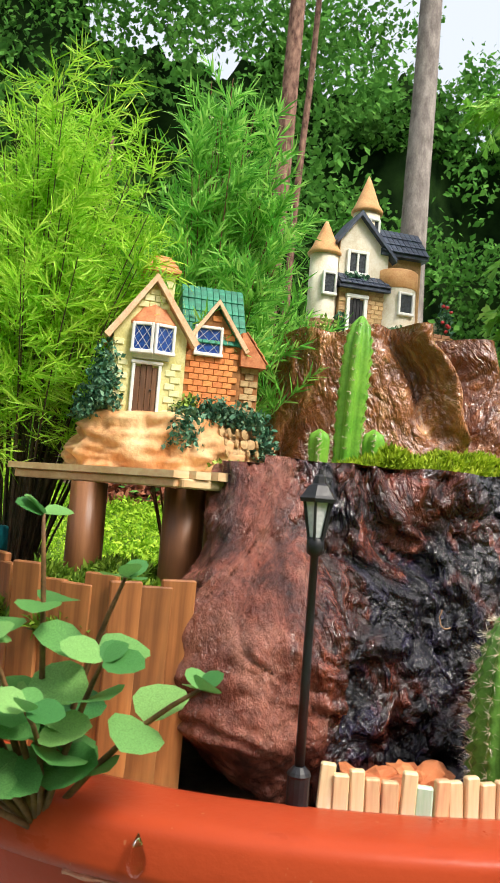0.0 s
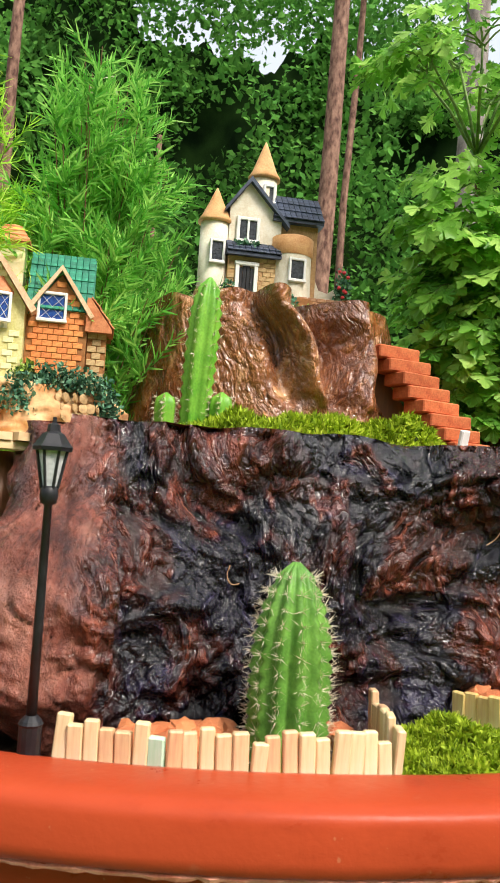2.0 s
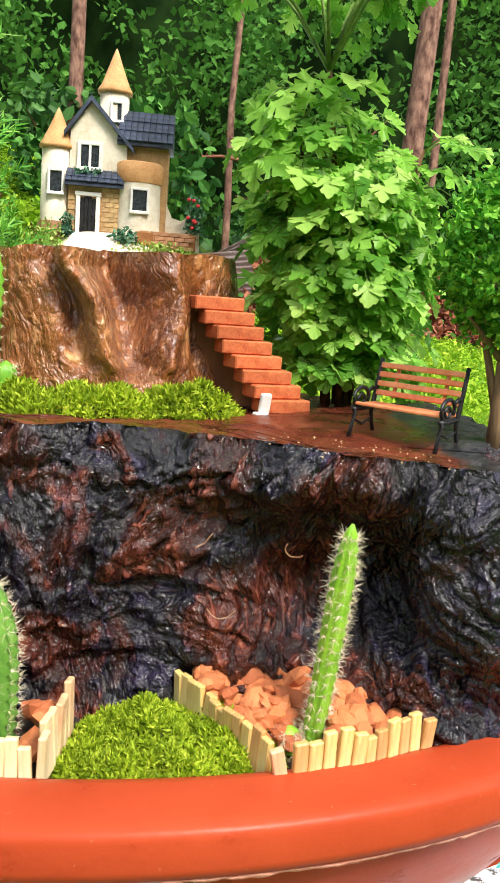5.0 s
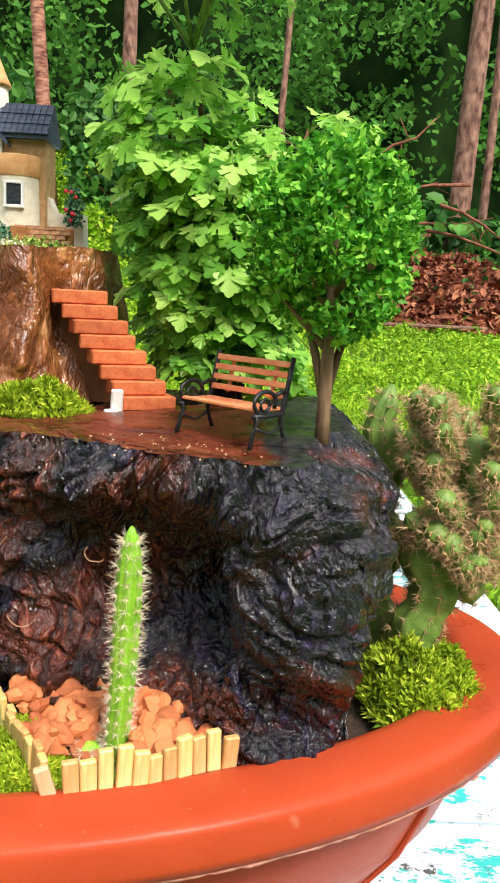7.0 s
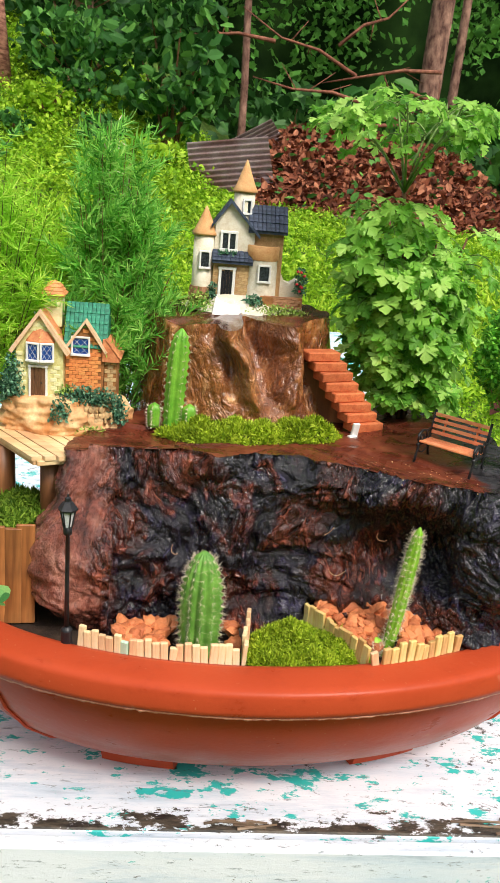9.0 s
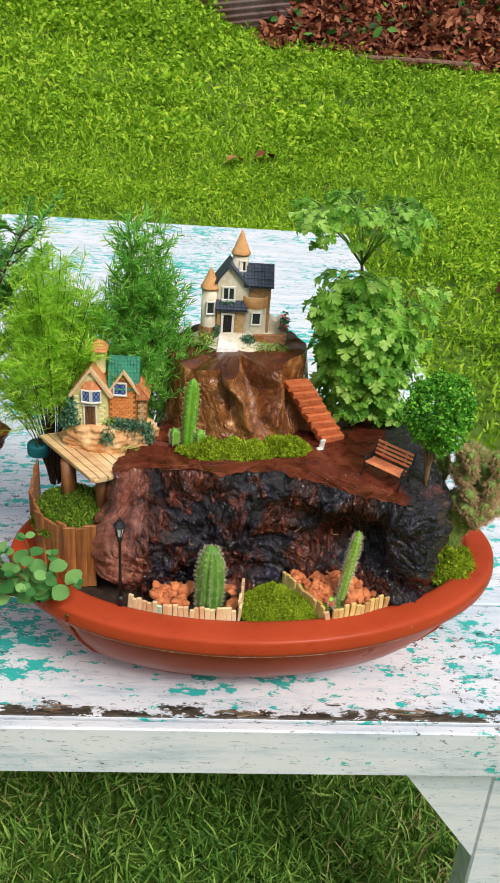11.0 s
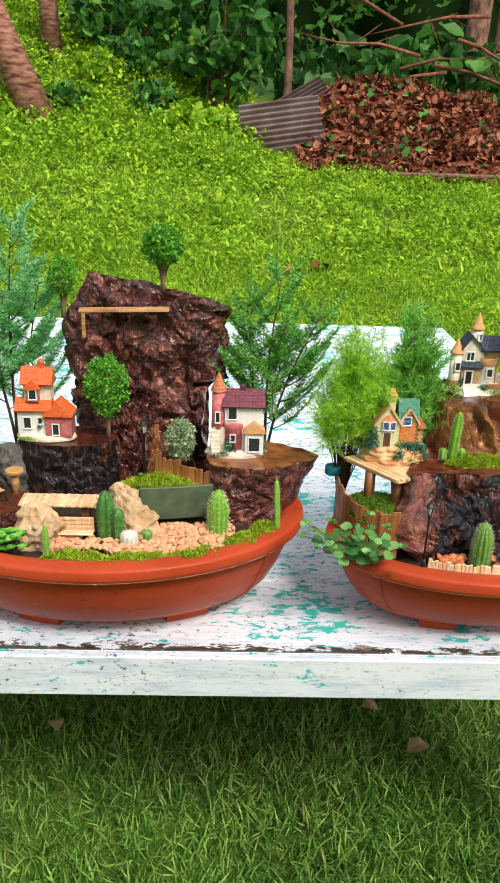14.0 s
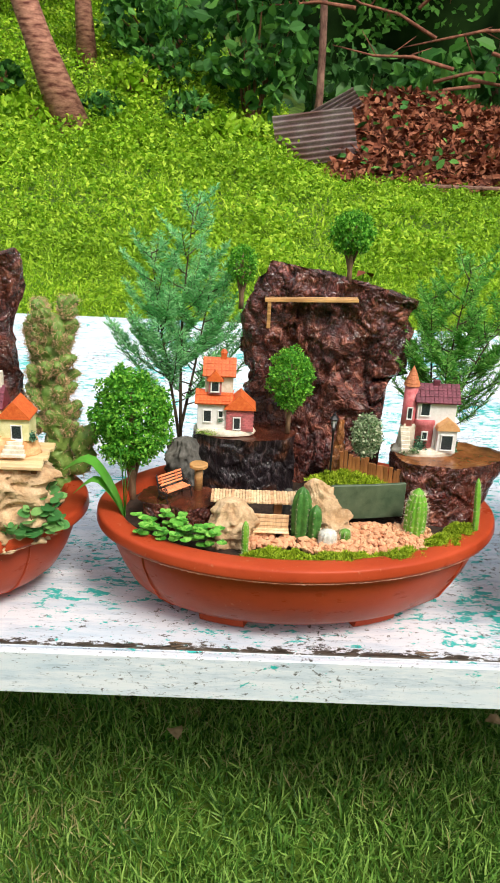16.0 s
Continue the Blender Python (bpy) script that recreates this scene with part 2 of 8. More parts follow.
def bark_wood(name, dark, red, scale=48.0, stretch=(1, 1, 0.34), warp=0.07, patch=20.0, cover=(0.50, 0.62), rough=(0.42, 0.2), relief=0.004, coat=0.5, end=None, spec=0.3, film=0.1, crease_shade=0.75, lump=0.0, face=None):
    """Gnarled wet wood: swirling wrinkled grain, two tones in patches, shade painted into creases, a thin film of
    water.
    """
    m, nt, b = nodes_of(name)
    g1 = warped(nt, scale, stretch, 11.0, warp, 3.6, 0.5)
    g2 = warped(nt, scale * 2.7, (stretch[0], stretch[1], stretch[2] * 0.7), 15.0, warp, 3.8, 0.54)
    fine = tex(nt, "Noise", 420.0, 6.0, (1, 1, 0.7), rough=0.7)
    big = tex(nt, "Noise", patch, 5.0, distortion=0.5)
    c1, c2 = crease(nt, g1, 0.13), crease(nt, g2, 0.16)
    if end:
        sep, tc = nt.nodes.new("ShaderNodeSeparateXYZ"), nt.nodes.new("ShaderNodeTexCoord")
        nt.links.new(tc.outputs["Object"], sep.inputs[0])
        mr = nt.nodes.new("ShaderNodeMapRange")
        for q, val in zip(("From Min", "From Max", "To Min", "To Max"), end):
            mr.inputs[q].default_value = val
        nt.links.new(sep.outputs[0], mr.inputs["Value"])
        ad = nt.nodes.new("ShaderNodeMath")
        nt.links.new(big, ad.inputs[0])
        nt.links.new(mr.outputs[0], ad.inputs[1])
        big = ad.outputs[0]
        if len(end) > 4:
            far = nt.nodes.new("ShaderNodeMapRange")
            for q, val in zip(("From Min", "From Max", "To Min", "To Max"), (end[4], end[5], 0.0, -0.09)):
                far.inputs[q].default_value = val
            nt.links.new(sep.outputs[0], far.inputs["Value"])
            sub = nt.nodes.new("ShaderNodeMath")
            nt.links.new(big, sub.inputs[0])
            nt.links.new(far.outputs[0], sub.inputs[1])
            big = sub.outputs[0]
    tint, hump = g2, None
    if lump:
        hump = warped(nt, scale * 2.2, (0.9, 1, 0.70), 9.0, 0.05, 3.0, 0.6)
        tint = mix(nt, 0.35, g2, hump)
    a = ramp(nt, tint, [(0.3, dark[0]), (0.5, dark[1]), (0.72, dark[2])])
    r = ramp(nt, tint, [(0.3, red[0]), (0.5, red[1]), (0.72, red[2])])
    col = mix(nt, ramp(nt, big, [(cover[0], 0.0), (cover[1], 1.0)]), a, r)
    # shade in the creases is multiplied into the base colour
    col = mix(nt, crease_shade, col, ramp(nt, mix(nt, 0.5, c1, c2), [(0.15, 0.15), (0.8, 1.0)]), "MULTIPLY")
    col = mix(nt, 0.25, col, ramp(nt, fine, [(0.3, 0.15), (0.7, 0.9)]), "OVERLAY")
    worn = None
    if face:
        # a worn, mottled face where the bark has come off the end of the log
        sep, tc = nt.nodes.new("ShaderNodeSeparateXYZ"), nt.nodes.new("ShaderNodeTexCoord")
        nt.links.new(tc.outputs["Object"], sep.inputs[0])
        edge = nt.nodes.new("ShaderNodeMath")
        edge.operation = "MULTIPLY_ADD"
        nt.links.new(tex(nt, "Noise", 24.0, 4.0), edge.inputs[0])
        edge.inputs[1].default_value = 0.05
        nt.links.new(sep.outputs[0], edge.inputs[2])
        worn = ramp(nt, edge.outputs[0], [(face[0], 1.0), (face[0] + 0.012, 0.0)])
        pits = tex(nt, "Noise", 190.0, 6.0, (1, 1, 0.6), rough=0.7)
        skin = mix(nt, 0.5, ramp(nt, tex(nt, "Noise", 42.0, 5.0, (1, 1, 0.6), distortion=0.6), [(0.32, face[1]), (0.5, face[2]), (0.68, face[3])]), ramp(nt, pits, [(0.32, 0.12), (0.6, 0.8)]), "OVERLAY")
        col = mix(nt, worn, col, skin)
    nt.links.new(col, b.inputs["Base Color"])
    nt.links.new(ramp(nt, fine, [(0.35, rough[0]), (0.65, rough[1])]), b.inputs["Roughness"])
    b.inputs["Specular IOR Level"].default_value = spec
    b.inputs["Coat Weight"].default_value, b.inputs["Coat Roughness"].default_value = coat, film
    h = mix(nt, 0.42, mix(nt, 0.5, c1, g1), mix(nt, 0.5, c2, g2))
    if lump:
        plates = ramp(nt, cells(nt, 75.0, (1, 1, 0.4), 30.0, 0.03), [(0.0, 0.0), (0.14, 1.0)])
        h = mix(nt, lump, h, mix(nt, 0.22, mix(nt, 0.5, hump, crease(nt, hump, 0.2)), plates))
    h = mix(nt, 0.06 + 0.12 * lump, h, fine)
    if face:
        h = mix(nt, worn, h, mix(nt, 0.85, 0.5, mix(nt, 0.55, g1, pits)))
    bm = nt.nodes.new("ShaderNodeBump")
    bm.inputs["Strength"].default_value, bm.inputs["Distance"].default_value = 1.0, relief
    nt.links.new(h, bm.inputs["Height"])
    nt.links.new(bm.outputs[0], b.inputs["Normal"])
    nt.links.new(bm.outputs[0], b.inputs["Coat Normal"])
    return m


def wood(name, c1, c2, c3, scale=60.0, stretch=(1, 1, 0.12), rough=0.55, strength=0.5, dist=0.001, vary=0.15, coat=0.0, island=False):
    m, nt, b = nodes_of(name)
    g = tex(nt, "Noise", scale, 6.0, stretch, distortion=0.4)
    fine = tex(nt, "Noise", scale * 6, 4.0, stretch)
    patch = tex(nt, "Noise", scale * 0.3, 3.0)
    col = ramp(nt, g, [(0.3, c1), (0.52, c2), (0.72, c3)])
    col = mix(nt, 0.3, col, ramp(nt, patch, [(0.3, 0.2), (0.7, 0.8)]), "OVERLAY")
    col = mix(nt, 0.2, col, ramp(nt, fine, [(0.3, 0.1), (0.7, 0.9)]), "OVERLAY")
    if vary:
        col = mix(nt, vary, col, ramp(nt, rnd(nt, island), [(0.0, 0.1), (1.0, 0.95)]), "OVERLAY")
    nt.links.new(col, b.inputs["Base Color"])
    nt.links.new(ramp(nt, patch, [(0.3, rough), (0.7, rough * 0.6)]), b.inputs["Roughness"])
    b.inputs["Specular IOR Level"].default_value = 0.5 + coat
    bump(nt, b, mix(nt, 0.4, g, fine), strength, dist)
    return m


def peeling_paint(name, flake, rot_on):
    """White paint over teal over bare wood; flake sets how much teal shows, rot_on lets the front edge decay."""
    m, nt, b = nodes_of(name)
    streak = tex(nt, "Noise", 26.0, 9.0, (0.22, 1.6, 1.6), rough=0.75)
    blot = tex(nt, "Noise", 58.0, 9.0, (0.6, 1.2, 1.2), rough=0.74)
    zone = tex(nt, "Noise", 4.2, 3.0)
    fine = tex(nt, "Noise", 150.0, 7.0, (0.35, 1.5, 1.5), rough=0.78)
    speck = tex(nt, "Noise", 95.0, 8.0, (0.8, 1.2, 1.2), rough=0.75)
    white = ramp(nt, streak, [(0.30, (0.36, 0.44, 0.52)), (0.42, (0.60, 0.67, 0.76)), (0.52, (0.76, 0.79, 0.85))])
    wash = ramp(nt, tex(nt, "Noise", 7.0, 6.0, (0.4, 2.0, 2.0), rough=0.65), [(0.48, 0.0), (0.68, 0.6)])
    white = mix(nt, wash, white, (0.48, 0.62, 0.74))
    add = nt.nodes.new("ShaderNodeMath")
    add.operation = "MULTIPLY_ADD"
    nt.links.new(zone, add.inputs[0])
    add.inputs[1].default_value = 0.42
    nt.links.new(blot, add.inputs[2])
    teal = ramp(nt, add.outputs[0], [(flake, 0.0), (flake + 0.012, 1.0)])
    col = mix(nt, teal, white, mix(nt, streak, (0.01, 0.34, 0.35), (0.05, 0.62, 0.56)))
    scr = ramp(nt, fine, [(0.59, 0.0), (0.64, 0.8)])
    col = mix(nt, scr, col, (0.16, 0.20, 0.22))
    add2 = nt.nodes.new("ShaderNodeMath")
    add2.operation = "MULTIPLY_ADD"
    nt.links.new(tex(nt, "Noise", 2.6, 3.0), add2.inputs[0])
    add2.inputs[1].default_value = 0.35
    nt.links.new(speck, add2.inputs[2])
    col = mix(nt, ramp(nt, add2.outputs[0], [(0.785, 0.0), (0.81, 0.95)]), col, (0.05, 0.045, 0.04))
    sep = nt.nodes.new("ShaderNodeSeparateXYZ")
    tc = nt.nodes.new("ShaderNodeTexCoord")
    nt.links.new(tc.outputs["Object"], sep.inputs[0])
    rim = nt.nodes.new("ShaderNodeMapRange")
    rim.inputs["From Min"].default_value, rim.inputs["From Max"].default_value = -1.05 + 0.026, -1.05 - 0.005
    rim.inputs["To Min"].default_value, rim.inputs["To Max"].default_value = -0.06, 0.24
    nt.links.new(sep.outputs[1], rim.inputs["Value"])
    up = nt.nodes.new("ShaderNodeMath")
    up.operation = "GREATER_THAN"
    nt.links.new(sep.outputs[2], up.inputs[0])
    up.inputs[1].default_value = 0.6978
    rim2 = nt.nodes.new("ShaderNodeMath")
    rim2.operation = "MULTIPLY_ADD"
    nt.links.new(rim.outputs[0], rim2.inputs[0])
    nt.links.new(up.outputs[0], rim2.inputs[1])
    nt.links.new(tex(nt, "Noise", 60.0, 8.0, (0.6, 1.2, 1.2), rough=0.75), rim2.inputs[2])
    if rot_on:
        rot = ramp(nt, rim2.outputs[0], [(0.60, 0.0), (0.625, 1.0)])
        col = mix(nt, rot, col, ramp(nt, fine, [(0.4, (0.010, 0.009, 0.008)), (0.68, (0.13, 0.105, 0.075))]))
    nt.links.new(col, b.inputs["Base Color"])
    b.inputs["Roughness"].default_value = 0.55
    bump(nt, b, mix(nt, 0.6, mix(nt, teal, blot, (0.1, 0.1, 0.1)), fine), 0.4, 0.002)
    return m


def terracotta_plastic():
    m, nt, b = nodes_of("terracotta plastic")
    big = tex(nt, "Noise", 9.0, 4.0)
    fine = tex(nt, "Noise", 240.0, 5.0)
    col = ramp(nt, big, [(0.3, (0.37, 0.048, 0.016)), (0.7, (0.47, 0.068, 0.024))])
    spots = ramp(nt, tex(nt, "Noise", 60.0, 2.0), [(0.72, 0.0), (0.78, 0.25)])
    col = mix(nt, spots, col, (0.62, 0.30, 0.18))
    grit = ramp(nt, tex(nt, "Noise", 330.0, 2.0), [(0.72, 0.0), (0.76, 0.55)])
    col = mix(nt, grit, col, (0.50, 0.20, 0.10))
    smear = tex(nt, "Noise", 22.0, 6.0, (1, 1, 2.2), rough=0.7)
    col = mix(nt, ramp(nt, smear, [(0.52, 0.0), (0.72, 0.35)]), col, (0.20, 0.022, 0.010))
    nt.links.new(col, b.inputs["Base Color"])
    nt.links.new(ramp(nt, smear, [(0.3, 0.42), (0.7, 0.24)]), b.inputs["Roughness"])
    b.inputs["Specular IOR Level"].default_value = 0.12
    bump(nt, b, mix(nt, 0.5, smear, fine), 0.30, 0.0012)
    return m


M_POT = terracotta_plastic()
# blue in the dark tones paints sky glints of wet bark into the colour
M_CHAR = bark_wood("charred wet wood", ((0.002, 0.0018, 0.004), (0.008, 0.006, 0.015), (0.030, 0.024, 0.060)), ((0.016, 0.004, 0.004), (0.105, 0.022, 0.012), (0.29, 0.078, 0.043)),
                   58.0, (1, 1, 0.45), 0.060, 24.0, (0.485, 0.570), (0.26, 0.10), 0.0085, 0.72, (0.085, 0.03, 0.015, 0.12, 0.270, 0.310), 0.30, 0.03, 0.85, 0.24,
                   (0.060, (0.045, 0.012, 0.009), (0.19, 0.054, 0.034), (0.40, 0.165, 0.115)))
M_TABLE = peeling_paint("peeling white paint", 0.772, True)
M_APRON = peeling_paint("worn white paint", 0.83, False)


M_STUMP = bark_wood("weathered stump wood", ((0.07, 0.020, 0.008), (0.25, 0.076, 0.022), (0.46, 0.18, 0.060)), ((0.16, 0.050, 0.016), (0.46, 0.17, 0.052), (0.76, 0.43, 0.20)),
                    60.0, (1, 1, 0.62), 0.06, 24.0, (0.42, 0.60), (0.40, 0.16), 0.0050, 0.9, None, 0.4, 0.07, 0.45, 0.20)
M_STUMPTOP = wood("wet cut wood", (0.035, 0.009, 0.005), (0.09, 0.022, 0.010), (0.17, 0.05, 0.022), 26.0, (1, 1, 1), 0.3, 0.4, 0.0008, 0.0, 0.3)
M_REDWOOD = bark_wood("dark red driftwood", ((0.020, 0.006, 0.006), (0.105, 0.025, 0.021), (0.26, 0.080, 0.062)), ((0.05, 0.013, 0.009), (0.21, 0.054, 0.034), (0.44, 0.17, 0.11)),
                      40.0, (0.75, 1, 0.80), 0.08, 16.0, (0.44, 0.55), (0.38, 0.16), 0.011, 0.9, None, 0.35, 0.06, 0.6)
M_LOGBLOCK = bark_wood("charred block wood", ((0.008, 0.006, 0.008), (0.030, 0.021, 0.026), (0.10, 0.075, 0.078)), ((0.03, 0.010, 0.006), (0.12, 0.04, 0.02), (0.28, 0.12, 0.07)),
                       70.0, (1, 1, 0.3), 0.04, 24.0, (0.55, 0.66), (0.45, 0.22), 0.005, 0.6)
M_STICK = wood("pale split wood", (0.58, 0.36, 0.18), (0.76, 0.53, 0.30), (0.84, 0.66, 0.43), 160.0, (1, 1, 0.08), 0.6, 0.4, 0.0004, 0.35)
M_LEDGE = wood("weathered bamboo ledge", (0.22, 0.10, 0.03), (0.40, 0.21, 0.075), (0.55, 0.33, 0.14), 160.0, (0.08, 1, 1), 0.6, 0.4, 0.0004, 0.4)
M_YSTICK = wood("yellow stained sticks", (0.48, 0.27, 0.06), (0.66, 0.44, 0.17), (0.76, 0.58, 0.32), 160.0, (1, 1, 0.08), 0.6, 0.4, 0.0004, 0.35)
M_MINT = wood("mint stained stick", (0.36, 0.62, 0.42), (0.48, 0.72, 0.52), (0.6, 0.75, 0.55), 160.0, (1, 1, 0.08), 0.6, 0.4, 0.0004, 0.1)
M_SLAT = wood("brown split slats", (0.13, 0.042, 0.012), (0.33, 0.125, 0.038), (0.50, 0.23, 0.08), 90.0, (1, 1, 0.06), 0.6, 0.6, 0.0008, 0.3)
M_BOARD = wood("pale plywood strips", (0.58, 0.36, 0.16), (0.74, 0.50, 0.26), (0.82, 0.60, 0.36), 70.0, (0.1, 1, 1), 0.6, 0.3, 0.0005, 0.2)
M_POST = wood("brown wooden post", (0.1, 0.035, 0.012), (0.22, 0.085, 0.03), (0.32, 0.14, 0.055), 80.0, (1, 1, 0.1), 0.55, 0.5, 0.0008, 0.1)
M_SPLINT = wood("weathered bare wood", (0.06, 0.04, 0.025), (0.16, 0.11, 0.07), (0.30, 0.22, 0.15), 120.0, (0.1, 1, 1), 0.7, 0.5, 0.0005, 0.3)
M_SLABTOP = wood("oiled slab wood", (0.10, 0.030, 0.010), (0.23, 0.078, 0.024), (0.36, 0.15, 0.055), 34.0, (1, 1, 1), 0.3, 0.4, 0.0008, 0.0, 0.3)
M_SOIL = paint("dark soil", (0.02, 0.012, 0.008), (0.06, 0.035, 0.022), 120.0, 0.9, dist=0.003, strength=1.0)
M_BLACK = paint("black enamel", (0.008, 0.008, 0.010), (0.02, 0.02, 0.024), 200.0, 0.35, 0.5, 0.0002, 0.2)
M_FROST = paint("frosted lamp glass", (0.50, 0.52, 0.54), (0.66, 0.67, 0.68), 300.0, 0.4)
M_BRICKRED = paint("red clay brick", (0.42, 0.085, 0.025), (0.58, 0.17, 0.06), 160.0, 0.75, vary=0.25, dist=0.0008, strength=0.6)
M_BROWNB = paint("brown brick", (0.30, 0.13, 0.06), (0.46, 0.24, 0.13), 160.0, 0.75, vary=0.25, dist=0.0008, strength=0.6)
M_SLATRED = paint("orange red bench slats", (0.84, 0.23, 0.09), (0.92, 0.36, 0.17), 140.0, 0.5, vary=0.15)
M_CREAM = paint("cream stucco", (0.64, 0.55, 0.41), (0.84, 0.78, 0.66), 110.0, 0.75, dist=0.0004)
M_WHITE = paint("white enamel", (0.74, 0.73, 0.70), (0.84, 0.83, 0.81), 200.0, 0.5, dist=0.0003)
M_YELLOWB = paint("pale yellow brick", (0.72, 0.68, 0.32), (0.84, 0.80, 0.50), 150.0, 0.7, vary=0.15, dist=0.0004)
M_ORANGEB = paint("orange brick", (0.66, 0.21, 0.055), (0.80, 0.32, 0.10), 150.0, 0.7, vary=0.2, dist=0.0004)
M_TANB = paint("tan brick", (0.42, 0.26, 0.11), (0.58, 0.40, 0.2), 150.0, 0.7, vary=0.2, dist=0.0004)
M_MORTAR = paint("dark mortar", (0.26, 0.1, 0.03), (0.4, 0.18, 0.06), 200.0, 0.85)
M_MORTARY = paint("olive mortar", (0.60, 0.54, 0.20), (0.72, 0.66, 0.32), 200.0, 0.85)
M_GREENROOF = paint("green roof tiles", (0.01, 0.14, 0.085), (0.03, 0.25, 0.15), 200.0, 0.5, vary=0.25, dist=0.0003)
M_REDROOF = paint("terracotta roof tiles", (0.52, 0.16, 0.06), (0.68, 0.28, 0.12), 200.0, 0.65, vary=0.25, dist=0.0003)
M_SLATE = paint("dark slate roof", (0.02, 0.028, 0.05), (0.06, 0.078, 0.125), 200.0, 0.5, vary=0.25, dist=0.0003)
M_CONE = paint("sandy orange cone", (0.62, 0.29, 0.11), (0.74, 0.42, 0.19), 120.0, 0.7, dist=0.0004)
M_TANWALL = paint("tan castle wall", (0.36, 0.2, 0.08), (0.52, 0.32, 0.15), 180.0, 0.75, dist=0.0006, strength=0.7)
M_PEACH = paint("peach stucco", (0.70, 0.42, 0.24), (0.80, 0.58, 0.38), 110.0, 0.7)
M_DOOR = wood("brown door", (0.07, 0.03, 0.015), (0.15, 0.07, 0.035), (0.22, 0.11, 0.06), 300.0, (1, 1, 0.1), 0.5, 0.4, 0.0003)
M_BLUEPANE = paint("blue glazed pane", (0.006, 0.025, 0.18), (0.03, 0.11, 0.40), 520.0, 0.25, fine=1500.0, spec=0.6)
M_DARKPANE = paint("dark glazed pane", (0.008, 0.010, 0.013), (0.045, 0.055, 0.065), 500.0, 0.25, fine=1500.0, spec=0.6)
M_SANDROCK = paint("sandy moulded rock", (0.56, 0.23, 0.07), (0.82, 0.54, 0.28), 60.0, 0.7, dist=0.0012, strength=0.7, fine=350.0)
M_PALEROCK = paint("pale sandstone", (0.42, 0.25, 0.12), (0.72, 0.52, 0.32), 45.0, 0.85, dist=0.004, strength=1.0, fine=260.0)
M_GREYROCK = paint("grey green stone", (0.05, 0.05, 0.045), (0.17, 0.16, 0.14), 40.0, 0.8, dist=0.002, strength=0.8, fine=260.0)
M_GRAVEL = paint("orange gravel", (0.44, 0.11, 0.035), (0.68, 0.25, 0.10), 90.0, 0.6, vary=0.4, dist=0.0008)
M_GRAVELP = paint("pale orange gravel", (0.58, 0.25, 0.12), (0.78, 0.45, 0.26), 90.0, 0.75, vary=0.25, dist=0.0008)
M_GREENWALL = paint("mossy green slab", (0.05, 0.085, 0.045), (0.1, 0.14, 0.08), 50.0, 0.5, dist=0.0008)
M_IVY = leafy("painted ivy", (0.02, 0.07, 0.04), (0.06, 0.18, 0.10), (0.2, 0.36, 0.22), 0.5, 0.0)
M_LIME = leafy("painted lime lawn", (0.14, 0.26, 0.03), (0.30, 0.44, 0.08), (0.45, 0.55, 0.16), 0.6, 0.0)
M_ROSE = paint("red rose", (0.45, 0.02, 0.03), (0.62, 0.05, 0.06), 300.0, 0.5)
M_MOSS = leafy("moss", (0.11, 0.20, 0.006), (0.32, 0.45, 0.018), (0.60, 0.72, 0.07), 0.6, 0.3)
# darker copy of the moss: the shade under the platform is in its colour
M_SHADEMOSS = leafy("shaded moss", (0.05, 0.12, 0.008), (0.13, 0.24, 0.018), (0.28, 0.40, 0.05), 0.6, 0.3)
M_MOSSBASE = paint("moss bed", (0.03, 0.05, 0.006), (0.10, 0.12, 0.02), 200.0, 0.9, dist=0.002, strength=0.8)
M_ARALIA = leafy("aralia leaf", (0.10, 0.30, 0.032), (0.27, 0.56, 0.075), (0.50, 0.77, 0.18), 0.36, 0.45)
M_FERN = leafy("yellow green feathery leaf", (0.20, 0.48, 0.02), (0.40, 0.74, 0.05), (0.64, 0.88, 0.14), 0.5, 0.45)
M_NEEDLE = leafy("green feathery needles", (0.08, 0.32, 0.04), (0.22, 0.58, 0.08), (0.46, 0.78, 0.18), 0.5, 0.45)
M_CYPRESS = leafy("blue green needles", (0.12, 0.44, 0.14), (0.26, 0.68, 0.26), (0.50, 0.88, 0.44), 0.5, 0.45)
M_SPRAY = leafy("dark green sprays", (0.06, 0.28, 0.04), (0.17, 0.50, 0.08), (0.40, 0.74, 0.18), 0.5, 0.45)
M_BROADLEAF = leafy("soft green leaf", (0.05, 0.19, 0.05), (0.11, 0.31, 0.085), (0.26, 0.50, 0.15), 0.42, 0.3)
M_TOPIARY = leafy("miniature tree foam", (0.03, 0.17, 0.014), (0.11, 0.40, 0.032), (0.34, 0.70, 0.08), 0.5, 0.3)
M_VARIEG = leafy("variegated bush foam", (0.08, 0.2, 0.06), (0.3, 0.4, 0.22), (0.6, 0.62, 0.42), 0.6, 0.1)
M_CACTUS = paint("cactus skin", (0.07, 0.20, 0.025), (0.17, 0.37, 0.06), 90.0, 0.45, dist=0.0004)
M_CACTUSL = paint("light cactus skin", (0.10, 0.32, 0.02), (0.22, 0.47, 0.05), 90.0, 0.45, dist=0.0004)
M_CACTUSD = paint("dark cactus skin", (0.03, 0.12, 0.02), (0.09, 0.25, 0.05), 90.0, 0.45, dist=0.0004)
M_CACTUSB = paint("bright young cactus skin", (0.16, 0.42, 0.02), (0.32, 0.60, 0.05), 90.0, 0.45, dist=0.0004)
M_SPINE = paint("pale cactus spines", (0.62, 0.50, 0.34), (0.82, 0.74, 0.58), 300.0, 0.6)
M_RUSTSPINE = paint("rusty cactus spines", (0.42, 0.25, 0.12), (0.66, 0.48, 0.28), 300.0, 0.6)
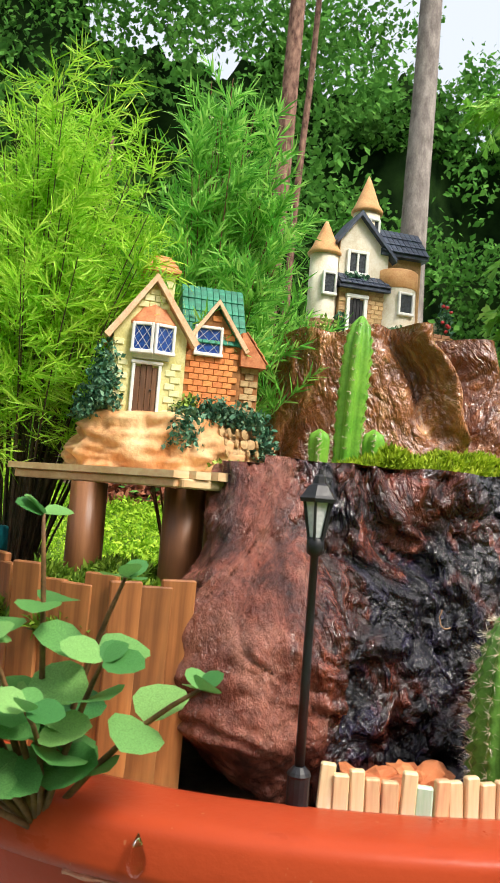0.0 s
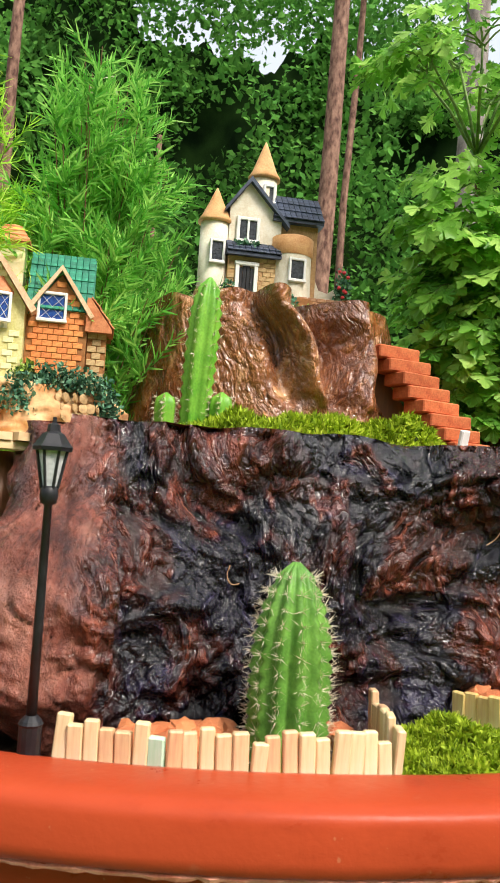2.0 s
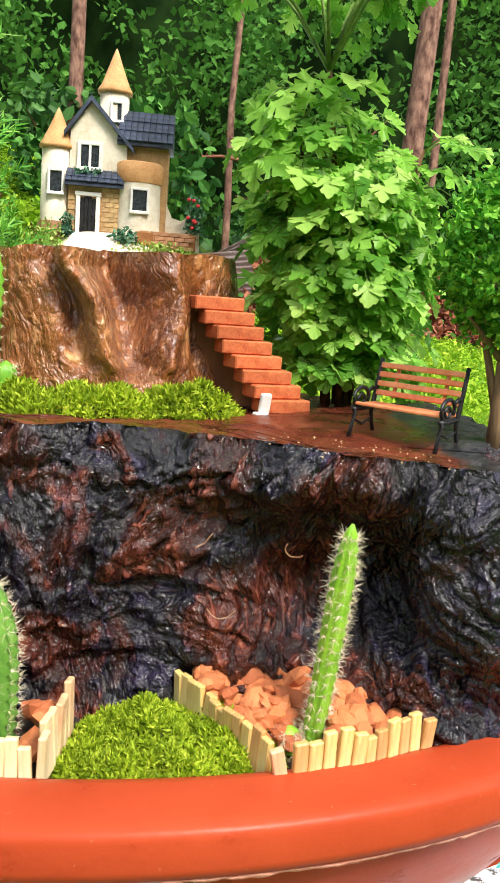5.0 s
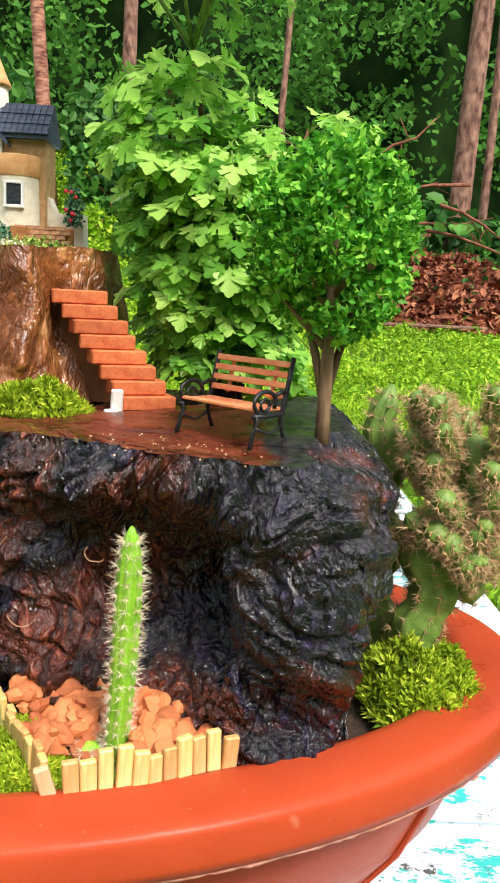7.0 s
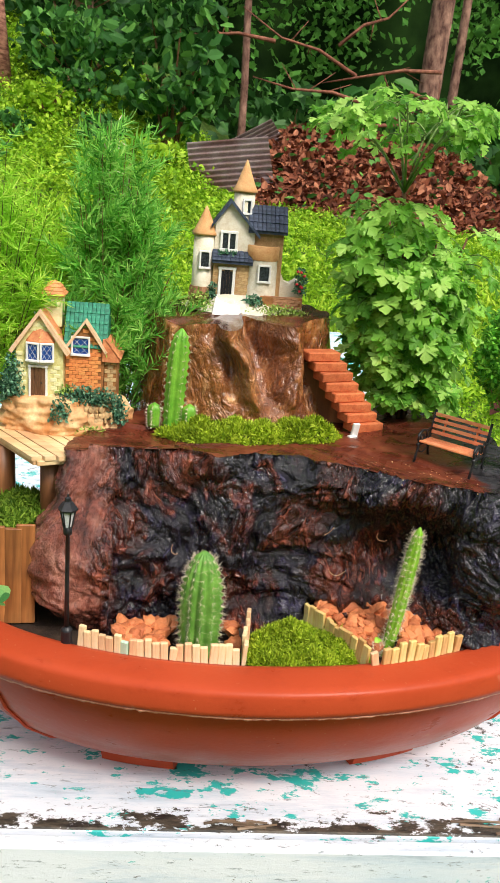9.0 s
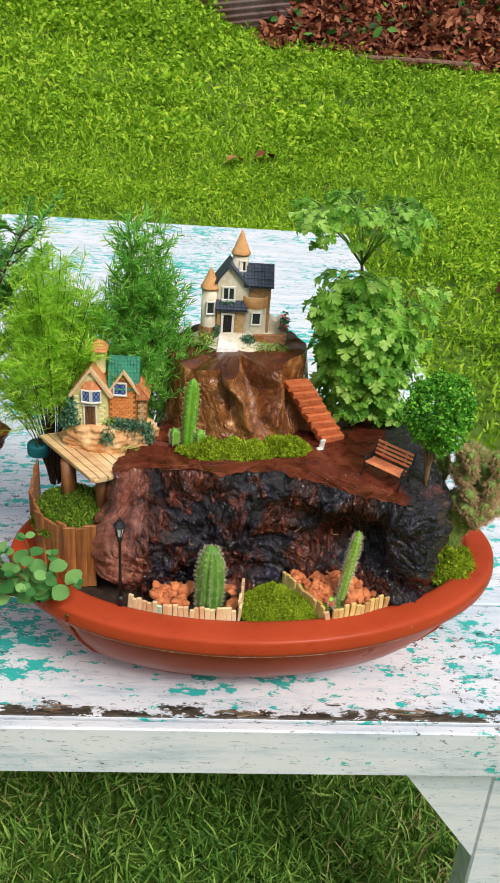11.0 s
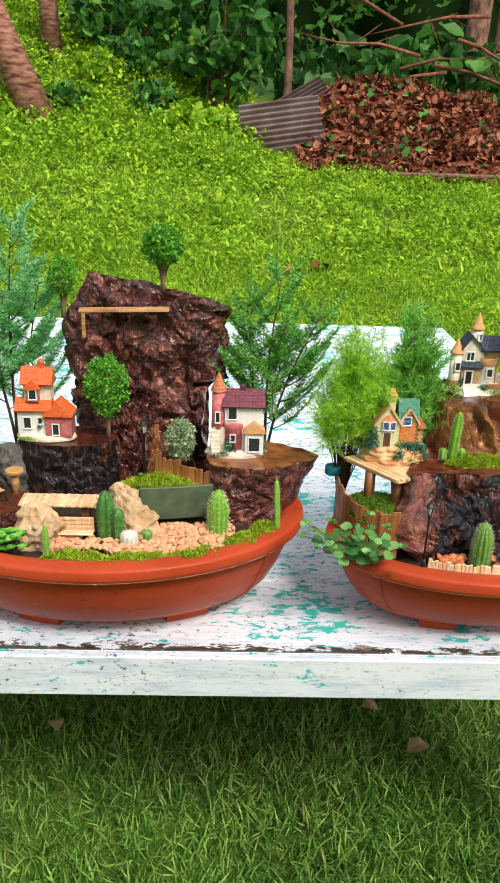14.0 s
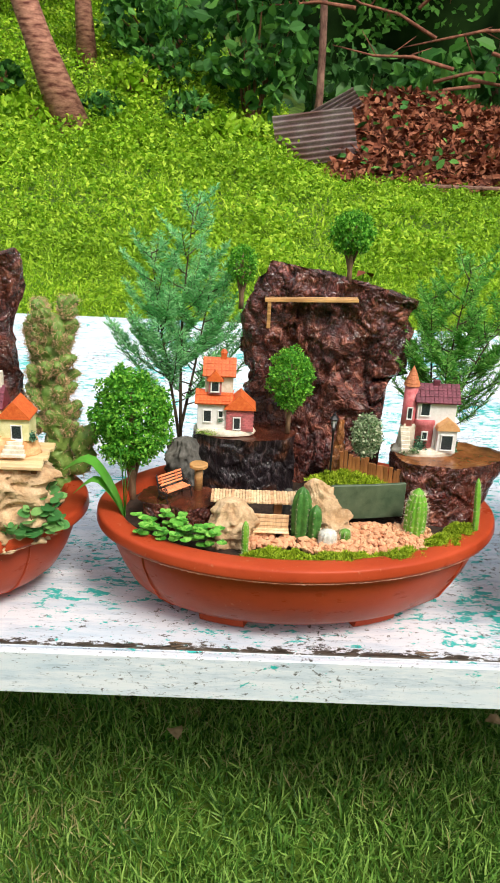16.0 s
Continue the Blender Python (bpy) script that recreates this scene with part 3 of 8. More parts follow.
M_WHITEBALL = paint("white woolly cactus", (0.5, 0.5, 0.44), (0.74, 0.73, 0.66), 260.0, 0.8)
M_STEM = paint("brown stem", (0.10, 0.045, 0.02), (0.24, 0.12, 0.05), 200.0, 0.65)
M_DARKSTEM = paint("dark stem", (0.03, 0.022, 0.012), (0.09, 0.06, 0.03), 200.0, 0.7)
M_GREENSTEM = paint("green stem", (0.08, 0.16, 0.03), (0.2, 0.3, 0.07), 200.0, 0.55)
M_TRUNKF = paint("brown plastic trunk", (0.15, 0.085, 0.04), (0.32, 0.2, 0.12), 200.0, 0.6, stretch=(1, 1, 0.2))
M_BARK = paint("forest bark", (0.07, 0.026, 0.018), (0.34, 0.19, 0.135), 9.0, 0.85, dist=0.02, strength=0.8, fine=40.0, stretch=(1, 1, 0.4))
M_BARKG = paint("grey bark", (0.16, 0.13, 0.12), (0.36, 0.31, 0.28), 5.0, 0.85, dist=0.02, strength=0.8, fine=40.0, stretch=(1, 1, 0.4))
M_EARTH = paint("grassy earth", (0.035, 0.075, 0.006), (0.095, 0.175, 0.012), 1.2, 0.95, dist=0.03, strength=0.8, fine=30.0)
M_GRASS = leafy("lawn grass", (0.034, 0.11, 0.016), (0.125, 0.28, 0.040), (0.37, 0.56, 0.13), 0.45, 0.25, 3.0)
M_WEED = leafy("weeds", (0.095, 0.24, 0.008), (0.26, 0.48, 0.018), (0.54, 0.74, 0.065), 0.5, 0.35, 0.6)
M_DARKLEAF = leafy("forest leaves", (0.014, 0.055, 0.012), (0.04, 0.13, 0.028), (0.13, 0.31, 0.07), 0.5, 0.3, 0.3)
M_BIGLEAF = leafy("broad forest leaves", (0.016, 0.07, 0.014), (0.05, 0.18, 0.032), (0.17, 0.42, 0.075), 0.5, 0.35, 0.5)
M_LITTER = leafy("dry leaf litter", (0.050, 0.014, 0.008), (0.20, 0.058, 0.028), (0.42, 0.17, 0.09), 0.7, 0.0, 2.0)
M_DRYLEAF = leafy("tan fallen leaf", (0.26, 0.15, 0.08), (0.36, 0.22, 0.13), (0.42, 0.28, 0.18), 0.7, 0.1, 60.0)
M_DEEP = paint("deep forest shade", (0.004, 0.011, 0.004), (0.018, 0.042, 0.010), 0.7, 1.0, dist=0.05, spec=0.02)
# plain green for the unseen ring that blocks low sky light
M_SKYBLOCK = paint("unseen sky blocker", (0.02, 0.05, 0.012), (0.07, 0.14, 0.03), 0.5, 1.0, dist=0.05, spec=0.02)
M_RUST = paint("rusted corrugated iron", (0.20, 0.075, 0.058), (0.50, 0.40, 0.40), 1.3, 0.6, dist=0.005, fine=30.0)
M_TEALTAPE = paint("teal tape", (0.01, 0.16, 0.20), (0.02, 0.24, 0.28), 100.0, 0.4)
M_ROOT = paint("dry root", (0.25, 0.12, 0.06), (0.45, 0.26, 0.14), 200.0, 0.7)
M_FARLEAF = leafy("far woodland leaves", (0.07, 0.21, 0.04), (0.10, 0.27, 0.048), (0.15, 0.35, 0.065), 0.9, 0.35, 0.32, 0.6)
M_DEADWOOD = paint("reddish dead wood", (0.10, 0.028, 0.016), (0.30, 0.12, 0.07), 9.0, 0.85, dist=0.01, strength=0.6, fine=40.0)
M_PALM = paint("ringed palm bark", (0.10, 0.022, 0.014), (0.52, 0.25, 0.17), 7.0, 0.85, dist=0.03, strength=0.9, fine=34.0, stretch=(0.7, 0.7, 2.4))
M_FLASH = paint("pale torn plastic", (0.50, 0.15, 0.08), (0.66, 0.30, 0.20), 200.0, 0.45)
M_STRAW = leafy("straw coloured grass", (0.26, 0.24, 0.08), (0.40, 0.36, 0.15), (0.52, 0.48, 0.24), 0.6, 0.2, 3.0)
M_OLIVE = paint("olive cactus skin", (0.09, 0.19, 0.03), (0.22, 0.32, 0.07), 90.0, 0.5, dist=0.0006)


def log_top_wood():
    """Wet red cut wood that turns to black bark towards the outer end."""
    m, nt, b = nodes_of("wet log top")
    g = tex(nt, "Noise", 40.0, 6.0, (1, 1, 1), distortion=0.8)
    fine = tex(nt, "Noise", 220.0, 5.0)
    red = ramp(nt, g, [(0.32, (0.05, 0.010, 0.006)), (0.55, (0.13, 0.028, 0.014)), (0.72, (0.23, 0.065, 0.03))])
    dark = ramp(nt, fine, [(0.35, (0.008, 0.007, 0.009)), (0.7, (0.05, 0.045, 0.048))])
    sep, tc = nt.nodes.new("ShaderNodeSeparateXYZ"), nt.nodes.new("ShaderNodeTexCoord")
    nt.links.new(tc.outputs["Object"], sep.inputs[0])
    mr = nt.nodes.new("ShaderNodeMapRange")
    mr.inputs["From Min"].default_value, mr.inputs["From Max"].default_value = 0.300, 0.336
    nt.links.new(sep.outputs[0], mr.inputs["Value"])
    ad = nt.nodes.new("ShaderNodeMath")
    nt.links.new(mr.outputs[0], ad.inputs[0])
    nt.links.new(g, ad.inputs[1])
    col = mix(nt, ramp(nt, ad.outputs[0], [(0.85, 0.0), (1.0, 1.0)]), red, dark)
    nt.links.new(col, b.inputs["Base Color"])
    nt.links.new(ramp(nt, g, [(0.35, 0.12), (0.65, 0.42)]), b.inputs["Roughness"])
    b.inputs["Specular IOR Level"].default_value = 0.35
    bump(nt, b, mix(nt, 0.5, g, fine), 0.6, 0.0015)
    return m


M_LOGTOP = log_top_wood()


def clear_water():
    m, nt, b = nodes_of("clear water")
    b.inputs["Transmission Weight"].default_value = 1.0
    b.inputs["Roughness"].default_value = 0.02
    b.inputs["IOR"].default_value = 1.33
    return m


M_WATER = clear_water()


# ---- ground, forest edge, table ----
def G(x, y):
    """Height of the lawn: level by the table, a bank that climbs to the trees."""
    t = max(0.0, (y - 6.5) / 10.0)
    t = t * t / (0.25 + t) if t < 1 else 0.8 + (t - 1)
    z = t * 1.2 * (0.95 - 0.085 * max(-9.0, min(7.0, x)))
    if y > 15.5:
        z += 0.3 * (y - 15.5) * max(0.0, min(1.0, (0.5 - x) / 3.0)) * (1 if y < 22 else 22 / y)
    if y > 24:
        z = min(z, 6.0)
    return z + 0.03 * noise.noise(Vector((x * 0.7, y * 0.7, 0))) * min(1.0, max(0.0, (y - 3) / 3))


def build_ground():
    xs = np.concatenate([np.linspace(-90, -9, 12), np.linspace(-8, 8, 65), np.linspace(9, 90, 12)])
    ys = np.concatenate([np.linspace(-60, -2, 10), np.linspace(-1, 24, 101), np.linspace(26, 160, 14)])
    v = [(x, y, G(x, y)) for y in ys for x in xs]
    n = len(xs)
    f = [(j * n + i, j * n + i + 1, (j + 1) * n + i + 1, (j + 1) * n + i) for j in range(len(ys) - 1) for i in range(n - 1)]
    single("ground", MB().add(v, f), M_EARTH, "grassy earth that rises to the trees", "ground", kind="structure", smooth=True)


build_ground()
BLADE_V = [(-0.5, 0, 0), (0.5, 0, 0), (0.42, 0.12, 0.55), (-0.42, 0.12, 0.55), (0, 0.45, 1.0)]
BLADE_F = [(0, 1, 2, 3), (3, 2, 4)]
LEAF_V = [(0, 0, 0), (0.3, 0.3, 0.06), (0.26, 0.68, 0.04), (0, 1, -0.06), (-0.26, 0.68, 0.04), (-0.3, 0.3, 0.06), (0, 0.5, -0.02)]
LEAF_F = [(0, 1, 6), (1, 2, 6), (2, 3, 6), (3, 4, 6), (4, 5, 6), (5, 0, 6)]
QLEAF_V = [(0, 0, 0), (0.33, 0.45, 0.07), (0, 1, 0), (-0.33, 0.45, 0.07)]
QLEAF_F = [(0, 1, 2, 3)]
SLEAF_V = [(0, 0, 0), (0.21, 0.5, 0.10), (0, 1.3, -0.06), (-0.21, 0.5, 0.10)]


def ground_cover(name, label, mat, n, x0, x1, y0, y1, width, height, seed, tv=BLADE_V, tf=BLADE_F, tilt=38, clump=0.0, near=1.0, lo=0.0, lump=0.0):
    rng = np.random.default_rng(seed)
    px, u = rng.uniform(0, 1, n), rng.uniform(0, 1, n) ** near
    py = y0 + (y1 - y0) * u
    px = x0 + (x1 - x0) * px
    if clump:
        keep = np.array([noise.noise(Vector((a * clump, b * clump, seed))) for a, b in zip(px, py)]) + rng.uniform(-0.35, 0.35, n) > -0.12
        px, py = px[keep], py[keep]
    pz = np.array([G(a, b) for a, b in zip(px, py)])
    k = len(px)
    s = rng.uniform(0.55, 1.25, (k, 1))
    if lump:
        wave = np.array([noise.noise(Vector((a * 1.3, b * 1.3, 5))) + 0.8 * noise.noise(Vector((a * 4.2, b * 4.2, 9))) for a, b in zip(px, py)])
        wave = np.clip(0.35 + 0.9 * wave, 0.0, 1.4)
        pz += lump * wave * rng.uniform(0, 1, k) ** 0.7
        s *= (0.7 + 0.5 * wave)[:, None]
    grow = 1 + 0.05 * np.maximum(0, py - 6)[:, None]
    sizes = np.concatenate([width * s * grow, height * s * grow if tf is BLADE_F else width * s * grow, height * s * grow], 1)
    mb = strew(MB(), tv, tf, np.stack([px, py, pz], 1), rots(k, rng, tilt, lo), sizes)
    return single(name, mb, mat, label, "grass", kind="stuff")


ground_cover("lawn_grass", "short green lawn grass under and round the table", M_GRASS, 62000, -1.5, 1.2, 0.02, 1.5, 0.0040, 0.050, 5, tilt=86)
ground_cover("dry_grass", "dry straw coloured blades among lawn grass", M_STRAW, 12500, -1.5, 1.2, 0.02, 1.3, 0.0028, 0.050, 15, tilt=88, clump=2.2)
ground_cover("lawn_grass", "bright green lawn behind the table", M_WEED, 48000, -3.6, 3.8, 1.9, 8.0, 0.012, 0.055, 6, tilt=74)
ground_cover("lawn_weeds", "low leafy weeds scattered in the lawn", M_WEED, 150000, -4.6, 4.8, 2.2, 9.8, 0.040, 0.044, 7, SLEAF_V, QLEAF_F, 78, 0.0, 1.0, 8, 0.10)
ground_cover("bank_weeds", "taller bright green weeds covering the grassy bank", M_WEED, 96000, -8.5, 6.5, 7.5, 17.5, 0.066, 0.12, 8, SLEAF_V, QLEAF_F, 84, 0.0, 1.0, 15, 0.30)
ground_cover("bank_grass", "tall grass blades on the bank", M_WEED, 9000, -8.5, 6.5, 7.0, 17.0, 0.022, 0.13, 9, tilt=75)


def tall_weeds():
    """Leafy weeds, knee high, on the upper bank below the trees."""
    rng = np.random.default_rng(19)
    n = 4600
    bx, by = rng.uniform(-9.5, 0.2, n), rng.uniform(12.6, 22.5, n)
    keep = by > 13.6 - 0.35 * bx * (bx > -4) - 1.4 * (bx <= -4) + rng.uniform(-0.9, 0.9, n) - 0.6
    bx, by = bx[keep], by[keep]
    mb = MB()
    k = 16
    h = rng.uniform(0.15, 0.55, (len(bx), 1)) * rng.uniform(0.15, 1, (len(bx), k))
    p = np.stack([bx[:, None] + rng.normal(0, 0.10, h.shape), by[:, None] + rng.normal(0, 0.10, h.shape), np.array([G(a, b) for a, b in zip(bx, by)])[:, None] + h], 2).reshape(-1, 3)
    strew(mb, QLEAF_V, QLEAF_F, p, rots(len(p), rng, 80, 10), 0.10 * rng.uniform(0.5, 1.3, (len(p), 1)))
    single("bank_weeds", mb, M_WEED, "knee high leafy weeds below the trees", "weeds", kind="stuff")


tall_weeds()


def foliage(name, label, mat, n, centre, size, leaf, seed, category="tree", tv=QLEAF_V, tf=QLEAF_F, hollow=0.0, patch=0.0, cut=0.0):
    """A mass of leaves in a box or a rounded crown."""
    rng = np.random.default_rng(seed)
    p = rng.uniform(-1, 1, (n * 2, 3))
    r = np.linalg.norm(p, axis=1)
    p = p[(r < 1) & (r > hollow)] if hollow >= 0 else p
    p = p * np.array(size) + np.array(centre)
    if patch:
        w = np.array([noise.noise(Vector(q * patch)) for q in p])
        p = p[w > cut]
    p = p[:n]
    k = len(p)
    s = leaf * rng.uniform(0.6, 1.4, (k, 1))
    return strew(MB(), tv, tf, p, rots(k, rng, 130, 20), s)


def forest():
    # a dark wall of leaves far back, thinning out towards the sky
    for i, (y, n, low, top, leaf, cut) in enumerate([(39, 54000, 0.5, 33, 0.22, -0.02), (39.5, 34000, 21, 33, 0.2, -0.28), (32, 40000, 0.5, 23, 0.2, 0.06), (26, 12000, 0.5, 13, 0.15, 0.20)]):
        rng = np.random.default_rng(40 + i)
        p = np.stack([rng.uniform(-24, 30, n), rng.normal(y, 0.8, n), low + rng.uniform(0, 1, n) * (top - low)], 1)
        w = np.array([noise.noise(Vector((a * 0.24, b * 0.2, c * 0.24))) + 0.18 * noise.noise(Vector((a * 0.8, b * 0.3, c * 0.8))) for a, b, c in p])
        p = p[w > cut + 0.06 + 0.16 * (p[:, 2] / top - 0.55) + 0.50 * np.clip(1 - p[:, 2] / 9.0, 0, 1) + 0.42 * np.clip((p[:, 0] - 2) / 4, 0, 1) * np.clip((p[:, 2] - 26.5) / 2, 0, 1)]
        mb = strew(MB(), QLEAF_V, QLEAF_F, p, rots(len(p), rng, 72, 34), leaf * 1.9 * rng.uniform(0.5, 1.4, (len(p), 1)))
        single("far_woods", mb, M_FARLEAF, "dense dark green woodland behind the lawn", "woods", kind="stuff")
    # near-black sheet: the shade between the far trees is put into its colour
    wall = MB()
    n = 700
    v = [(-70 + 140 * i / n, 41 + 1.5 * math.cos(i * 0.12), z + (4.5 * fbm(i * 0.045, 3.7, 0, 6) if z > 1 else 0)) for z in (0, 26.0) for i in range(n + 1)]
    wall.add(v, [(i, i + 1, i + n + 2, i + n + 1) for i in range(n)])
    single("backdrop", wall, M_DEEP, "dark sheet painted as shade behind the forest leaves", "backdrop", kind="structure")
    # unseen ring added on the open side to cut low sky light and reflections
    ring, n = MB(), 180
    v = [(34 * math.cos(a), -2 + 28 * math.sin(a), z + (2.2 * fbm(i * 0.11, 8.1, 0, 5) if z > 1 else 0)) for z in (-0.5, 12.0) for i, a in enumerate(np.linspace(math.pi * 0.98, math.pi * 2.02, n + 1))]
    ring.add(v, [(i, i + 1, i + n + 2, i + n + 1) for i in range(n)])
    single("backdrop", ring, M_SKYBLOCK, "unseen green wall added to block low sky light", "backdrop", kind="structure")


forest()


def forest_tree(x, y, r, height, lean, mat, label, seed, crown=0):
    t = thing("tree", x, y, G(x, y) - 0.05, label, "tree")
    mb = MB()
    pts, rad = [], []
    for k in range(9):
        u = k / 8
        pts.append((lean[0] * u + 0.12 * noise.noise(Vector((seed, u * 3, 0))), lean[1] * u, height * u))
        rad.append(r * (1.45 if k == 0 else 1.0) * (1 - 0.35 * u))
    tube(mb, pts, rad, 12)
    part("trunk", mb, mat, t, smooth=True)
    if crown:
        part("crown", foliage("crown", "", None, crown, pts[-1], (2.6, 2.2, 1.8), 0.55, seed, patch=0.9, cut=-0.1), M_DARKLEAF, t)
    return t


forest_tree(-4.07, 15.9, 0.27, 14, (-5.2, 1.0), M_PALM, "leaning palm trunk with rough reddish bark on the bank", 1)
forest_tree(-4.35, 18.9, 0.17, 14, (-0.9, 0.3), M_PALM, "slim reddish tree trunk behind the weeds", 2)
forest_tree(-3.0, 22.0, 0.20, 15, (0.05, 0.1), M_BARK, "straight bare brown tree trunk", 3)
forest_tree(5.45, 20.0, 0.29, 20, (0.5, 0.3), M_BARK, "tall reddish brown tree trunk at the wood's edge", 4, 500)
forest_tree(6.5, 22.0, 0.13, 18, (0.6, 0.3), M_BARK, "thin brown trunk beside a larger tree", 5)
forest_tree(9.6, 20.0, 0.44, 20, (0.35, 0.3), M_BARKG, "thick grey tree trunk at the wood's edge", 6, 500)
forest_tree(1.0, 20.5, 0.10, 9, (0.1, 0.1), M_BARK, "thin straight sapling trunk", 7)
forest_tree(-9.5, 23.0, 0.3, 18, (0.4, 0.2), M_BARKG, "grey tree trunk among dark leaves", 8, 400)


def big_bush(x, y, sx, sz, n, leaf, mat, label, seed, tv=LEAF_V, tf=LEAF_F):
    t = thing("bush", x, y, G(x, y), label, "bush")
    st = MB()
    rng = np.random.default_rng(seed)
    for k in range(7):
        a = rng.uniform(0, 6.28)
        q = (math.cos(a) * sx * 0.6, math.sin(a) * sx * 0.4, sz * rng.uniform(0.9, 1.5))
        tube(st, [(0.08 * math.cos(a), 0.08 * math.sin(a), -0.1), (q[0] * 0.4, q[1] * 0.4, q[2] * 0.5), q], [0.05, 0.035, 0.012], 6)
    part("branchwork", st, M_STEM, t)
    tagged(part("leaf_mass", foliage("leaves", "", None, n, (0, 0, sz), (sx, sx * 0.8, sz * 0.9), leaf, seed, tv=tv, tf=tf, patch=2.6 / sx, cut=-0.04), mat, t), kind="stuff")


big_bush(-0.6, 18.2, 1.25, 2.0, 1500, 0.30, M_BIGLEAF, "dense green bush with long drooping leaves", 21)
big_bush(-2.7, 19.5, 1.6, 0.9, 1700, 0.24, M_BIGLEAF, "low green bush on the bank", 22)
big_bush(4.8, 20.4, 2.2, 1.5, 900, 0.42, M_BIGLEAF, "large leaved climbing plant over the leaf heap", 23)
big_bush(8.2, 20.2, 2.4, 1.6, 900, 0.44, M_BIGLEAF, "large leaved shrub at the wood's edge", 24)
big_bush(2.4, 22.5, 2.0, 1.2, 700, 0.4, M_DARKLEAF, "dark shrub in the wood", 25)
big_bush(-7.4, 21.0, 2.4, 1.5, 2200, 0.34, M_BIGLEAF, "leafy shrub beside the leaning trunk", 26)
big_bush(-3.8, 23.0, 2.4, 1.0, 1000, 0.36, M_DARKLEAF, "dark shrub behind the bank", 27)
big_bush(13.0, 21.0, 3.0, 2.6, 1200, 0.7, M_BIGLEAF, "large leaved shrub at the wood's edge", 28)
for k, (x, y, s) in enumerate(((-3.1, 17.6, 0.55), (-1.9, 16.9, 0.5), (-1.1, 16.2, 0.42), (-2.5, 18.3, 0.7), (-5.0, 15.7, 0.5), (-5.9, 16.6, 0.7), (-0.5, 16.6, 0.45), (-3.6, 16.4, 0.4))):
    big_bush(x, y, s, s * 0.75, int(900 * s), 0.17, M_BIGLEAF if k % 2 else M_WEED, "leafy green clump of weeds on the bank", 60 + k)


def dead_branches():
    rng = np.random.default_rng(3)
    for k in range(9):
        mb = MB()
        x, y, z = rng.uniform(1.2, 5.5), rng.uniform(18.2, 19.4), rng.uniform(2.6, 4.4)
        dx, dz = rng.uniform(1.2, 2.6) * rng.choice([-1, 1]), rng.uniform(-1.0, 1.3)
        pts = [(0, 0, 0), (dx * 0.4, 0.1, dz * 0.4 + 0.1), (dx * 0.8, 0.1, dz * 0.7), (dx * 1.2, 0.2, dz * 1.3)]
        tube(mb, pts, [0.046, 0.036, 0.026, 0.010], 6)
        for b in range(3):
            q = Vector(pts[1]) + (Vector(pts[2]) - Vector(pts[1])) * rng.uniform(0, 1)
            tube(mb, [q, q + Vector((rng.uniform(-0.6, 0.6), 0.1, rng.uniform(-0.6, 0.7)))], [0.017, 0.006], 5)
        single("dead_branch", mb, M_DEADWOOD, "bare reddish dead branch tangled over the leaf heap", "branch", "dead branches", smooth=True, at=(x, y, z))


dead_branches()


def litter_heap():
    v = []
    nx, ny = 46, 20
    def hz(x, y):
        u = (y - 14.6) / 3.4
        edge = max(0.0, 1 - ((x - 4.0) / 3.4) ** 4)
        return G(x, y) - 0.12 + edge * (1.5 * max(0.0, min(1.0, u)) ** 0.8 + 0.12 + 0.15 * noise.noise(Vector((x, y, 3))))
    for j in range(ny):
        for i in range(nx):
            x, y = 0.7 + 6.6 * i / (nx - 1), 14.4 + 5.0 * j / (ny - 1)
            v.append((x, y, hz(x, y)))
    f = [(j * nx + i, j * nx + i + 1, (j + 1) * nx + i + 1, (j + 1) * nx + i) for j in range(ny - 1) for i in range(nx - 1)]
    mb = MB().add(v, f)
    rng = np.random.default_rng(8)
    n = 7500
    px, py = rng.uniform(1.0, 7.0, n), rng.uniform(14.6, 18.8, n)
    p = np.stack([px, py, [hz(a, b) + 0.03 for a, b in zip(px, py)]], 1)
    strew(mb, LEAF_V, LEAF_F, p, rots(n, rng, 85, 5), 0.17 * rng.uniform(0.5, 1.3, (n, 1)))
    single("leaf_heap", mb, M_LITTER, "heap of reddish brown dry leaves on the bank", "leaf heap", kind="stuff")
    mb = strew(MB(), LEAF_V, LEAF_F, p[:170] + np.array((0, -0.05, 0.06)), rots(170, rng, 75, 15), 0.2 * rng.uniform(0.6, 1.3, (170, 1)))
    single("heap_weeds", mb, M_BIGLEAF, "small green plants growing through dry leaves", "weeds", kind="stuff")


litter_heap()


def corrugated(name, x, y, z, w, h, rx, ry, rz, label):
    nx, nz = 2, 60
    v, f = [], []
    for side in (0, 1):
        for j in range(nz):
            for i in range(nx):
                u = j / (nz - 1)
                v.append((w * (i / (nx - 1) - 0.5), 0.030 * math.sin(u * 2 * math.pi * 9) + 0.012 * side, h * u))
    k = nx * nz
    for s in (0, 1):
        for j in range(nz - 1):
            a = s * k + j * nx
            q = (a, a + 1, a + nx + 1, a + nx)
            f.append(q if s == 0 else q[::-1])
    for j in range(nz - 1):
        for i in (0, nx - 1):
            a = j * nx + i
            f.append((a, a + nx, a + nx + k, a + k))
    ob = single(name, MB().add(v, f), M_RUST, label, "metal sheet", smooth=True)
    ob.matrix_basis = pose(x, y, z, rx, ry, rz)


corrugated("corrugated_sheet", 0.78, 15.7, G(0.78, 15.7) + 0.16, 1.6, 1.05, -24, -9, 3, "rusted corrugated iron sheet leaning on the bank")
corrugated("corrugated_sheet", 1.3, 17.4, G(1.3, 17.4) + 0.55, 1.6, 0.8, -30, -30, 10, "second rusted iron sheet behind the first")
